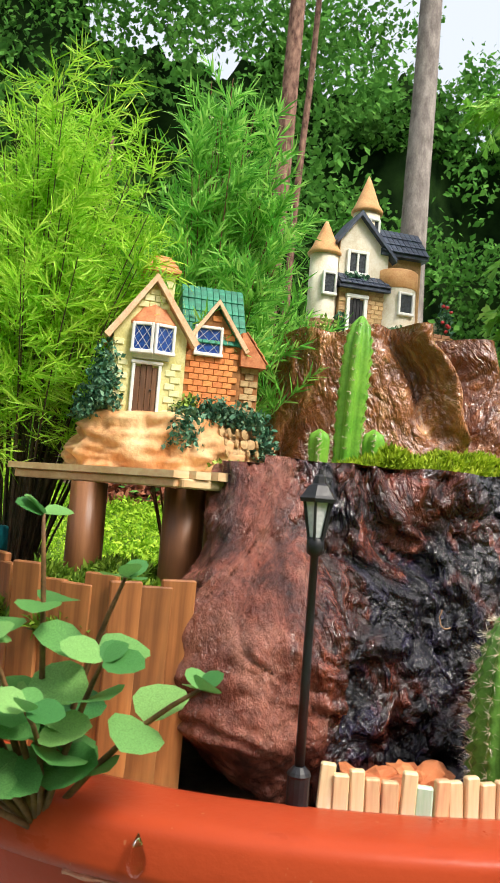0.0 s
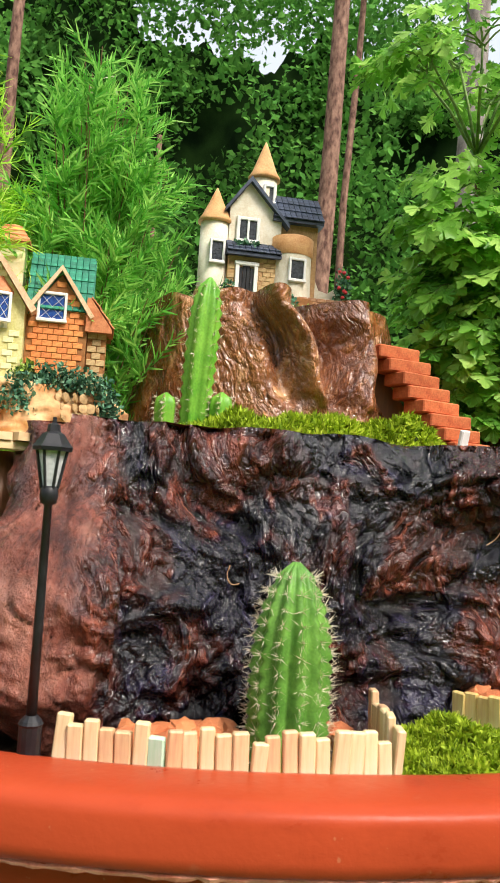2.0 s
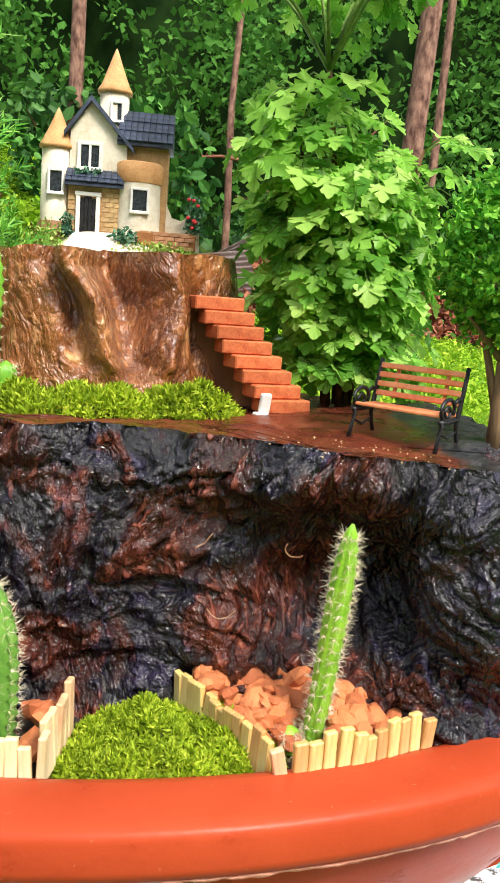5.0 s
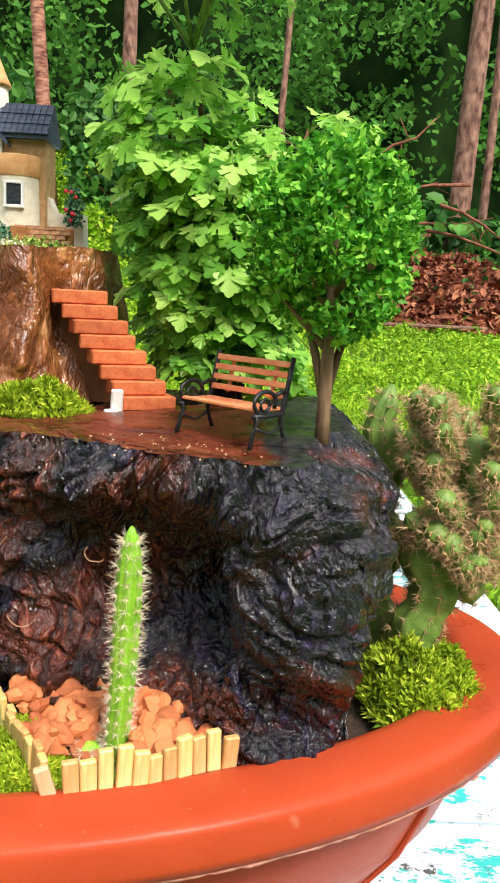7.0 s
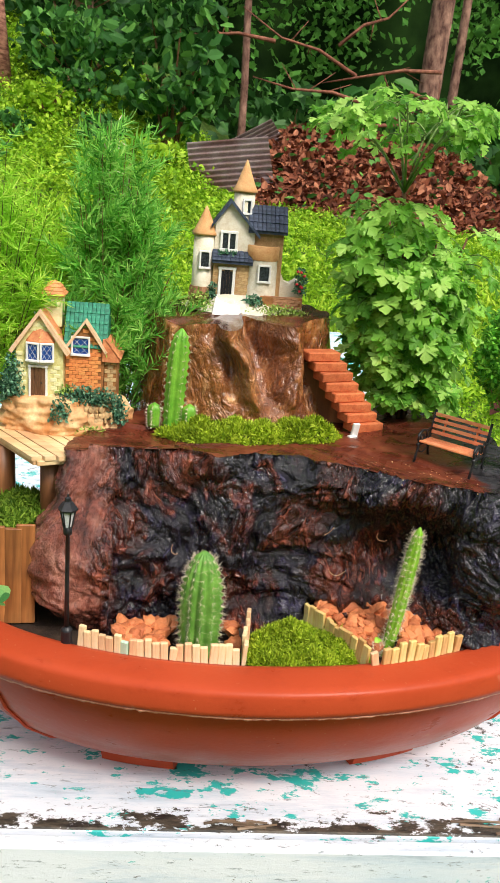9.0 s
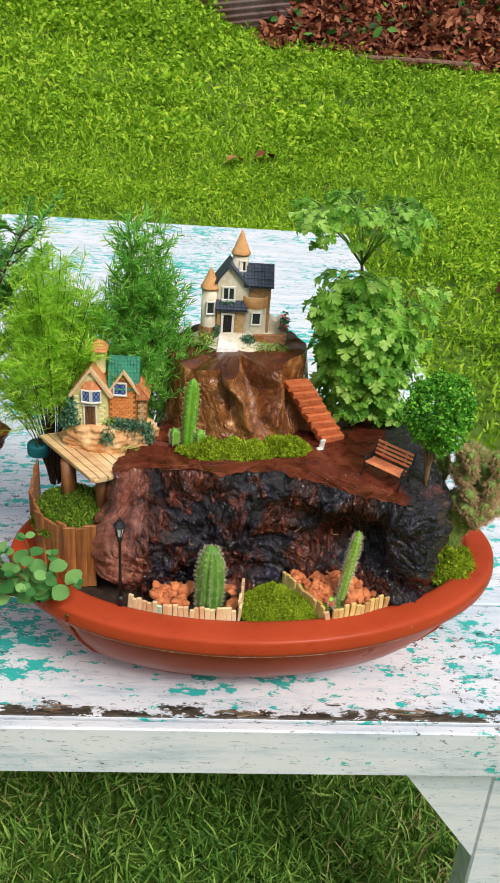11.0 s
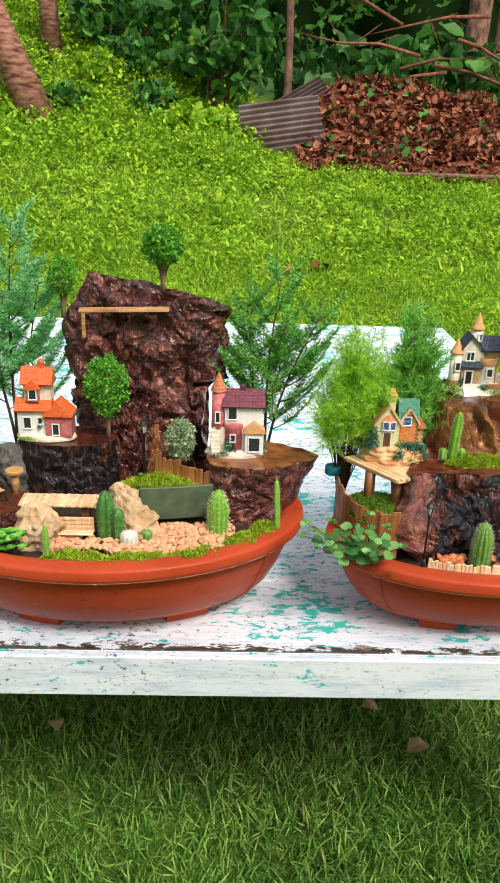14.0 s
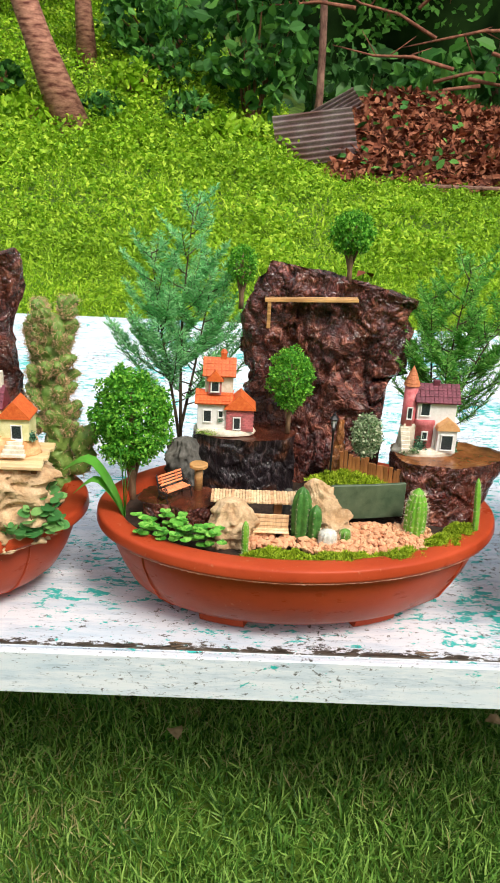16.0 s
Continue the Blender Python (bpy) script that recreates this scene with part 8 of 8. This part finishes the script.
def build_pink_house():
    t = thing("miniature_house", -0.256, 0.205, 0.9415, "miniature resin cottage with maroon roof and pink turret", "miniature house")
    part("base", rock_mass([(0.049, -0.001), (0.050, 0.004), (0.046, 0.009), (0.015, 0.011)], 1.0, 0.52, 23.0, 0.06, freq=70), M_CREAM, t, smooth=True)
    w = MB()
    box(w, 0.012, 0.006, 0.006, 0.060, 0.032, 0.082, 0.0006)
    part("wall", w, M_WHITE, t, "white stucco wall")
    gable_roof(t, -0.020, 0.043, -0.013, 0.024, 0.086, 0.110, M_MAROON, "maroon tiled roof", 10, 6)
    w = MB()
    lathe(w, [(0.0112, 0.045), (0.0106, 0.060), (0.0104, 0.108)], 18, x=-0.029, y=0.0)
    part("turret", w, M_PINKB, t, "pink brick round turret", smooth=True)
    w = MB()
    lathe(w, [(0.0100, 0.1075), (0.0128, 0.1085), (0.0112, 0.1125), (0.0116, 0.1132), (0.0090, 0.1185), (0.0094, 0.1192), (0.0066, 0.1250), (0.0070, 0.1257), (0.0003, 0.1390)], 18, x=-0.029, y=0.0)
    part("turret_roof", w, M_REDROOF, t, "pointed tan turret roof", smooth=False)
    w = MB()
    prism(w, [(-0.042, 0.006), (-0.016, 0.006), (-0.018, 0.048), (-0.036, 0.048)], -0.010, 0.012)
    part("stair_tower", w, M_CREAM, t, "cream stair block")
    for k in range(6):
        s = MB()
        box(s, -0.032 - 0.0006 * k, -0.022 + 0.0022 * k, 0.006 + 0.0062 * k, 0.014, 0.006, 0.0062, 0.0005)
        part("step", s, M_CREAM, t)
    w = MB()
    lathe(w, [(0.0150, 0.012), (0.0150, 0.046), (0.0165, 0.048), (0.0165, 0.055), (0.0150, 0.056)], 16, x=-0.004, y=-0.006, ey=0.8)
    part("bay", w, M_PINKB, t, "round pink bay", smooth=True)
    w = MB()
    box(w, 0.030, -0.015, 0.006, 0.030, 0.014, 0.038, 0.0006)
    part("porch", w, M_WHITE, t, "white porch with a dark opening")
    w = MB()
    prism(w, [(0.012, 0.044), (0.048, 0.044), (0.046, 0.050), (0.030, 0.062), (0.014, 0.050)], -0.026, -0.004)
    part("porch_roof", w, M_CONE, t, "tan thatched porch roof")
    simple_window(t, -0.006, 0.062, 0.016, 0.022, -0.0112)
    simple_window(t, -0.005, 0.026, 0.010, 0.014, -0.0190)
    simple_window(t, 0.030, 0.011, 0.020, 0.026, -0.0230)
    simple_window(t, -0.030, 0.056, 0.009, 0.020, -0.0122)
    w = MB()
    box(w, 0.010, 0.006, 0.104, 0.010, 0.008, 0.012, 0.0006)
    part("chimney", w, M_MAROON, t, "maroon chimney")
    part("shrub", tufts(MB(), 260, (-0.022, -0.022, 0.004), (0.018, 0.005, 0.010), 0.0042, 51), M_VARIEG, t, "pale green painted shrubs")
    part("shrub", tufts(MB(), 260, (-0.010, -0.019, 0.010), (0.010, 0.004, 0.026), 0.0042, 52), M_IVY, t, "dark green ivy")
    part("shrub", tufts(MB(), 140, (0.046, -0.012, 0.006), (0.004, 0.008, 0.030), 0.0042, 53), M_IVY, t, "dark green ivy at the corner")


M_ROSEWALL = paint("rose mortar", (0.34, 0.10, 0.10), (0.46, 0.17, 0.16), 200.0, 0.8)
M_PINKB = paint("pink brick", (0.46, 0.09, 0.10), (0.62, 0.2, 0.2), 150.0, 0.7, vary=0.25, dist=0.0004)
M_ORROOF = paint("bright orange red tiles", (0.60, 0.09, 0.02), (0.74, 0.16, 0.04), 200.0, 0.5, vary=0.2, dist=0.0003)
M_MAROON = paint("maroon tiles", (0.10, 0.018, 0.03), (0.20, 0.045, 0.07), 200.0, 0.6, vary=0.25, dist=0.0003)
build_red_house()
build_pink_house()

t = thing("bush", -0.3465, 0.205, 0.925, "variegated pale green model bush", "bush")
rng = np.random.default_rng(120)
p = rng.normal(0, 1, (2600, 3))
p /= np.linalg.norm(p, axis=1)[:, None]
p = p * (rng.uniform(0.4, 1, 2600) ** 0.5)[:, None] * np.array((0.0255, 0.0235, 0.038)) + np.array((0, 0, 0.038))
part("crown", strew(MB(), QLEAF_V, QLEAF_F, p, rots(2600, rng, 140, 5), 0.0046 * rng.uniform(0.6, 1.4, (2600, 1))), M_VARIEG, t)
stick_fence("slat_fence", [(-0.387, 0.192, 0.913), (-0.345, 0.176, 0.906), (-0.295, 0.160, 0.895)], 15, 0.032, M_SLAT, "brown bamboo slat fence beside the stump", 11)
v, f = [], []
mb = MB()
for a, b in (((-0.404, 0.120), (-0.345, 0.128)), ((-0.345, 0.128), (-0.292, 0.140))):
    dx, dy = b[0] - a[0], b[1] - a[1]
    box(mb, (a[0] + b[0]) / 2 + 0.345, (a[1] + b[1]) / 2 - 0.128, 0.0, math.hypot(dx, dy) + 0.003, 0.006, 0.056, 0.0012, math.degrees(math.atan2(dy, dx)))
single("retaining_slab", mb, M_GREENWALL, "dark green slab holding back a mossy terrace", "slab", at=(-0.345, 0.128, 0.858))
moss("moss_patch", -0.372, 0.166, 0.893, 0.062, 0.030, 0.020, 1100, 0.0085, "yellow green moss terrace behind a slab", 21, rz=-8)
for k, (x, y, rx, ry) in enumerate(((-0.49, 0.005, 0.055, 0.020), (-0.40, 0.002, 0.055, 0.022), (-0.315, 0.016, 0.055, 0.024), (-0.242, 0.062, 0.042, 0.026), (-0.206, 0.100, 0.026, 0.028))):
    moss("moss_patch", x, y, RIM1 - 0.014, rx, ry, 0.017, 1000, 0.0070, "bright green moss along the pot's inner edge", 30 + k, rz=4 + 7 * k)
spots = [(-0.425 + 0.150 * rng.uniform(0, 1), 0.028 + 0.085 * rng.uniform(0, 1), RIM1 - 0.010 + rng.uniform(0, 0.008)) for k in range(298)]
gravel("gravel_bed", spots, M_GRAVELP, "pale orange gravel before the green slab", 22, 0.0040)
pv, pf = chamfer(0.0052, 0.0044, 0.0036, 0.0012)
n = 1500
pl = np.stack([rng.uniform(-0.44, -0.255, n), rng.uniform(0.02, 0.118, n), RIM1 - 0.012 + rng.uniform(0, 0.008, n)], 1)
single("gravel_fill", strew(MB(), pv, pf, pl, rots(n, rng, 180), rng.uniform(0.5, 1.3, (n, 1))), M_GRAVELP, "fine pale orange gravel filling the bed", "gravel", kind="stuff")
spots = [(-0.53 + 0.09 * rng.uniform(0, 1), 0.035 + 0.035 * rng.uniform(0, 1), RIM1 - 0.012 + rng.uniform(0, 0.006)) for k in range(110)]
gravel("gravel_bed", spots, M_GRAVELP, "pale orange gravel before the wooden bench", 23, 0.0046)


def boulder(x, y, z, prof, ex, ey, seed, label, mat=None, tilt=(0, 0), amp=0.42):
    mb = rock_mass(prof, ex, ey, seed, amp, 72, 42, 8)
    ob = single("rock", mb, mat or M_PALEROCK, label, "rock", smooth=True, at=(x, y, z))
    ob.matrix_basis = pose(x, y, z, tilt[0], tilt[1], 0)
    return ob


boulder(-0.553, 0.062, RIM1 - 0.022, [(0.036, 0.0), (0.038, 0.015), (0.034, 0.04), (0.025, 0.062), (0.014, 0.073), (0.003, 0.076)], 0.98, 0.75, 2.0, "rough pale sandstone rock beside a miniature cactus")
boulder(-0.408, 0.096, RIM1 - 0.020, [(0.042, 0.0), (0.040, 0.018), (0.031, 0.045), (0.022, 0.075), (0.013, 0.092), (0.003, 0.098)], 1.0, 0.62, 6.0, "pale pointed sandstone rock leaning over the gravel", tilt=(0, -17))
boulder(-0.634, 0.225, RIM1 - 0.02, [(0.030, 0.0), (0.032, 0.04), (0.028, 0.075), (0.017, 0.097), (0.004, 0.102)], 1.0, 0.8, 8.0, "rough grey stone behind the miniature tree", M_GREYROCK)
boulder(-0.467, 0.150, RIM1 - 0.01, [(0.008, 0.0), (0.0078, 0.02), (0.007, 0.038), (0.004, 0.041)], 1.0, 1.0, 9.0, "small grey stone post", M_GREYROCK, amp=0.06)

# bamboo table with a slatted bench under it
t = thing("bamboo_table", -0.522, 0.098, RIM1 - 0.012, "miniature table with a bamboo slat top", "table")
for k in range(30):
    mb = MB()
    box(mb, -0.061 + 0.0042 * k, 0.0, 0.0505, 0.0039, 0.040 + 0.0015 * ((k * 5) % 3), 0.0036, 0.0006)
    part("slat", mb, M_STICK, t)
for x in (-0.036, 0.036):
    mb = MB()
    box(mb, x, 0.0, 0.0, 0.012, 0.016, 0.051, 0.0008)
    part("leg", mb, M_POST, t)
t = thing("wooden_bench", -0.498, 0.066, RIM1 - 0.010, "miniature bench of plain pale wood slats", "bench")
for k in range(4):
    mb = MB()
    box(mb, 0.0, 0.008 - 0.0008 * k, 0.010 + 0.0066 * k, 0.056, 0.0022, 0.0058, 0.0006)
    part("back_slat", mb, M_STICK, t)
for k in range(3):
    mb = MB()
    box(mb, 0.0, -0.008 + 0.0050 * k, 0.0125, 0.056, 0.0044, 0.0018, 0.0005)
    part("seat_slat", mb, M_STICK, t)
for x in (-0.023, 0.023):
    mb = MB()
    box(mb, x, 0.0, 0.0, 0.004, 0.016, 0.0125, 0.0005)
    part("leg", mb, M_STICK, t)
build_bench(-0.640, 0.118, 0.884, 46, 0.92)
t = thing("round_table", -0.607, 0.152, 0.884, "small round wooden stool table", "table")
mb = MB()
lathe(mb, [(0.0065, 0.0), (0.0062, 0.037)], 16)
part("leg", mb, M_LEDGE, t, smooth=True)
mb = MB()
lathe(mb, [(0.013, 0.037), (0.0142, 0.038), (0.0142, 0.042), (0.013, 0.043)], 24)
part("tabletop", mb, M_LEDGE, t)

cactus(-0.452, 0.076, RIM1 - 0.014, 0.083, 0.0155, 6, "dark green ribbed column cactus with pale dots", 131, M_CACTUSD, per=6, length=0.0030, n=23, arms=((0.020, -0.010, 0.0, 0.060, 0.0105),), depth=0.42, thick=2.0, knob=0.05, taper=0.12)
cactus(-0.414, 0.050, RIM1 - 0.014, 0.030, 0.0135, 12, "small round white woolly cactus", 132, M_WHITEBALL, per=6, length=0.0040, n=8, bulge=0.95)
cactus(-0.388, 0.062, RIM1 - 0.012, 0.024, 0.0085, 9, "tiny round green cactus in gravel", 133, M_CACTUS, per=6, length=0.0040, n=8)
cactus(-0.533, 0.022, RIM1 - 0.014, 0.052, 0.0050, 6, "small thin green cactus before a rock", 134, M_CACTUSL, per=5, length=0.004, n=12)
cactus(-0.281, 0.094, RIM1 - 0.014, 0.080, 0.0172, 12, "plump oval green cactus before the stump", 135, M_CACTUSL, per=9, length=0.0058, n=21, taper=0.25, knob=0.06)
cactus(-0.188, 0.098, RIM1 - 0.014, 0.094, 0.0048, 6, "thin upright green cactus at the pot's edge", 136, M_CACTUSL, per=5, length=0.0035, n=18, bend=(-0.004, 0.01))


def rosettes(x, y, z, n, sx, sy, label, seed, size=0.0115):
    t = thing("succulent", x, y, z, label, "plant")
    rng_ = np.random.default_rng(seed)
    me = leaf_mesh(ROUND_V, ROUND_F, M_SUCC)
    for k in range(n):
        px, py = rng_.uniform(-1, 1) * sx, rng_.uniform(-1, 1) * sy
        pz = 0.008 + rng_.uniform(0, 0.024)
        nl = 6
        for i in range(nl):
            a = 2 * math.pi * i / nl + rng_.uniform(0, 0.6)
            yv = Vector((math.cos(a), math.sin(a), 0.45)).normalized()
            xv = yv.cross(Vector((0, -0.2, 1))).normalized()
            s = size * rng_.uniform(0.8, 1.15)
            part("leaf", me, M_SUCC, t).matrix_basis = Matrix.Translation((px, py, pz)) @ Matrix((xv, yv, xv.cross(yv))).transposed().to_4x4() @ Matrix.Scale(s, 4)
    return t


M_SUCC = leafy("succulent leaf", (0.05, 0.24, 0.025), (0.13, 0.42, 0.05), (0.32, 0.64, 0.12), 0.35, 0.2)
rosettes(-0.655, 0.055, RIM1 - 0.012, 46, 0.036, 0.026, "low succulent with shiny round green leaves", 141, 0.0088)
rosettes(-0.598, 0.030, RIM1 - 0.012, 40, 0.034, 0.020, "low succulent with shiny round green leaves", 142, 0.0088)


def conifer(x, y, z, label, mat, seed, stems, branch, flat, needle, width):
    """A slim evergreen: dark stems, side branches that sweep up, flat two-sided sprays of short needles."""
    t = thing("cypress_plant", x, y, z, label, "plant")
    rng_ = np.random.default_rng(seed)
    twigs = MB()
    P, D, L = [], [], []

    def spray(q, d, side, tl):
        tube(twigs, [q, q + d * tl], [0.0004, 0.0002], 4)
        m = max(5, int(tl / 0.0024))
        thin = 0.32 if q.z < 0.17 else 0.9
        for i in range(int(m * thin)):
            w = (i + 0.5) / m
            for sg in (-1, 1):
                P.append(q + d * tl * w)
                D.append((d * rng_.uniform(0.7, 1.2) + side * sg + Vector(rng_.normal(0, 0.22, 3))).normalized())
                L.append(needle * (1.15 - 0.55 * w) * rng_.uniform(0.7, 1.2))

    for h, lean in stems:
        path = [Vector((lean[0] * u ** 1.4 + 0.004 * math.sin(u * 5 + lean[0] * 90), lean[1] * u ** 1.4, h * u)) for u in np.linspace(0, 1, 12)]
        mb = MB()
        tube(mb, path, [0.0034 * (1 - 0.85 * i / 11) for i in range(12)], 7)
        part("trunk", mb, M_DARKSTEM, t, smooth=True)
        for k in range(branch):
            u = 0.26 + 0.74 * (k + rng_.uniform(0, 1)) / branch
            i = min(10, int(u * 11))
            p = path[i].lerp(path[i + 1], u * 11 - i)
            a = k * 2.4 + rng_.uniform(-0.4, 0.4)
            out = Vector((math.cos(a), math.sin(a) * 0.7, 0))
            R = flat * (1.12 - 0.86 * u) * rng_.uniform(0.7, 1.15) + 0.012
            bp = [p + out * R * w + Vector((0, 0, R * (0.25 * w + 0.65 * w * w))) for w in np.linspace(0, 1, 7)]
            tube(twigs, bp, [0.0012 - 0.0009 * w for w in np.linspace(0, 1, 7)], 5)
            side = Vector((-out.y, out.x, 0.0)).normalized()
            m = max(5, int(R / 0.0078))
            for j in range(m):
                w = 0.24 + 0.76 * (j + 0.5) / m
                i = min(5, int(w * 6))
                q, d0 = bp[i].lerp(bp[i + 1], w * 6 - i), (bp[i + 1] - bp[i]).normalized()
                for sg in (-1, 1):
                    d = (d0 * 0.8 + side * sg * 0.9 + Vector((0, 0, rng_.uniform(0.0, 0.5)))).normalized()
                    spray(q, d, d.cross(Vector((0.1, -0.5, 1))).normalized(), R * 0.46 * (1.15 - 0.7 * w) * rng_.uniform(0.7, 1.2))
            spray(bp[-1], (bp[-1] - bp[-2]).normalized(), side, R * 0.2)
    tagged(part("branchwork", twigs, M_DARKSTEM, t), kind="stuff")
    P, D, L = np.array([tuple(p) for p in P]), np.array([tuple(d) for d in D]), np.array(L)[:, None]
    mb = strew(MB(), BLADE_V, BLADE_F, P, align(D, rng_), np.concatenate([np.full_like(L, width), L * 0.2, L], 1))
    tagged(part("needle_mass", mb, mat, t), kind="stuff")
    return t


conifer(-0.655, 0.345, 0.86, "airy blue green cypress with dark bare lower branches", M_CYPRESS, 150, [(0.435, (0.02, 0.0)), (0.36, (-0.05, 0.0)), (0.33, (0.06, 0.02))], 22, 0.112, 0.0112, 0.0018)
conifer(-0.205, 0.325, 0.86, "leaning green cypress with feathery needle sprays", M_SPRAY, 151, [(0.36, (0.02, 0.0)), (0.29, (0.09, 0.0)), (0.30, (-0.04, 0.02))], 22, 0.100, 0.0115, 0.0019)


def blade_plant(x, y, z, label, seed):
    t = thing("blade_plant", x, y, z, label, "plant")
    rng_ = np.random.default_rng(seed)
    for k, (dx, dy, h, w) in enumerate(((-0.086, -0.02, 0.112, 0.034), (-0.070, -0.03, 0.080, 0.024), (0.006, -0.01, 0.095, 0.010), (0.016, 0.0, 0.080, 0.009), (-0.010, 0.005, 0.110, 0.009))):
        v, f = [], []
        n = 10
        for i in range(n):
            u = i / (n - 1)
            px, pz = dx * u ** 1.2, h * math.sin(min(1.0, u * 1.15) * math.pi / 2) - (0.03 * max(0, u - 0.6) * 2.5 if k < 2 else 0)
            ww = w * math.sin(math.pi * min(0.97, 0.12 + 0.85 * u)) ** 0.7
            v += [(px, dy * u - ww / 2, pz), (px - 0.001, dy * u, pz - 0.0015), (px, dy * u + ww / 2, pz)]
        for i in range(n - 1):
            f += [(3 * i, 3 * i + 1, 3 * i + 4, 3 * i + 3), (3 * i + 1, 3 * i + 2, 3 * i + 5, 3 * i + 4)]
        part("leaf", MB().add(v, f), M_SUCC, t, smooth=True)


blade_plant(-0.715, 0.115, RIM1 - 0.01, "young plant with long pale green blades", 161)

# ---- the rock garden (third pot, partly seen) ----
boulder(-0.905, 0.085, RIM0 - 0.02, [(0.095, 0.0), (0.098, 0.03), (0.090, 0.07), (0.082, 0.105), (0.06, 0.118), (0.01, 0.12)], 1.0, 0.7, 31.0, "large rough pale sandstone rock under a house")
driftwood("driftwood_cliff", oval(-1.03, 0.285, 0.13, 0.05, 14, 6.0), oval(-1.02, 0.29, 0.115, 0.04, 14, 6.5), 0.84, 1.19, M_REDWOOD, M_REDWOOD, "tall dark driftwood slab behind the rock", 1.2, 17.0, lambda x, y: 1.19 + (x + 1.0) * 0.3)
t = thing("platform", -0.885, 0.090, RIM0 + 0.098, "thin pale wooden board on the rock", "platform")
for k in range(8):
    mb = MB()
    box(mb, 0.0, -0.044 + 0.012 * k, 0.0, 0.135 - 0.004 * (k % 3), 0.0115, 0.005, 0.0006)
    part("strip", mb, M_BOARD, t)
for x in (0.052, -0.055):
    mb = MB()
    box(mb, x, -0.03, -0.075, 0.008, 0.008, 0.075, 0.0008)
    part("post", mb, M_POST, t)


def build_small_house():
    t = thing("miniature_house", -0.885, 0.095, RIM0 + 0.103, "miniature resin cottage with pale yellow walls and maroon roof", "miniature house")
    part("base", rock_mass([(0.052, 0.0), (0.053, 0.008), (0.046, 0.026), (0.02, 0.029)], 1.0, 0.6, 33.0, 0.07, freq=60), M_SANDROCK, t, smooth=True)
    w = MB()
    box(w, -0.020, 0.004, 0.024, 0.050, 0.036, 0.046, 0.0006)
    part("wall", w, M_YELLOWB, t, "pale yellow wall")
    gable_roof(t, -0.045, 0.005, -0.014, 0.022, 0.070, 0.098, M_MAROON, "dark maroon tiled roof", 9, 6)
    w = MB()
    prism(w, [(0.004, 0.024), (0.044, 0.024), (0.044, 0.058), (0.024, 0.080), (0.004, 0.058)], -0.018, 0.018)
    part("wall", w, M_YELLOWB, t, "pale yellow gable wing")
    gable_roof(t, 0.004, 0.044, -0.020, 0.02, 0.059, 0.083, M_ORROOF, "coral red gable roof", axis="y")
    simple_window(t, 0.026, 0.026, 0.016, 0.022, -0.0195)
    for k in range(4):
        s = MB()
        box(s, 0.024, -0.024 - 0.004 * k, 0.021 - 0.005 * k, 0.022 + 0.004 * k, 0.006, 0.005, 0.0006)
        part("step", s, M_CREAM, t)
    c = MB()
    box(c, -0.002, 0.006, 0.082, 0.012, 0.010, 0.036, 0.0006)
    part("chimney", c, M_CREAM, t, "cream chimney")
    part("shrub", tufts(MB(), 160, (0.048, -0.016, 0.026), (0.005, 0.005, 0.014), 0.0042, 61), M_IVY, t, "dark green shrub")
    part("shrub", tufts(MB(), 220, (-0.020, -0.022, 0.026), (0.020, 0.005, 0.012), 0.0042, 62), M_IVY, t, "dark green shrubs")


build_small_house()
rng = np.random.default_rng(171)
cols = [(0, 0, -0.01, 0.20, 0.022, -0.004, 0.0), (-0.01, 0.01, 0.10, 0.19, 0.024, 0.006, 0.0), (0.034, -0.005, 0.03, 0.085, 0.018, 0.016, -0.004)]
for k in range(70):
    a, u = rng.uniform(0, 2 * np.pi), rng.uniform(0, 1)
    cols.append((-0.006 + 0.026 * math.cos(a), 0.02 * math.sin(a), 0.09 + 0.20 * u, rng.uniform(0.014, 0.030), rng.uniform(0.006, 0.010), 0.014 * math.cos(a), 0.01 * math.sin(a)))
hairy_cactus(-0.838, 0.235, RIM0 - 0.014, "tall knobbly cactus covered in rusty spines", 172, cols, 0.008, 4)
round_leaf_plant("herb_plant", -0.830, 0.040, RIM0 - 0.012, [(-0.030, -0.020, 0.030), (0.020, 0.000, 0.045), (0.030, 0.020, 0.060), (-0.005, -0.010, 0.055), (0.015, 0.030, 0.075), (-0.040, -0.005, 0.015), (0.035, 0.010, 0.030)], "low herb with soft rounded green leaves", 173, 0.023)
round_leaf_plant("herb_plant", -0.94, 0.012, RIM0 - 0.012, [(-0.030, -0.010, 0.025), (0.020, 0.000, 0.030), (0.0, -0.015, 0.02)], "low herb with soft rounded green leaves", 174, 0.02)
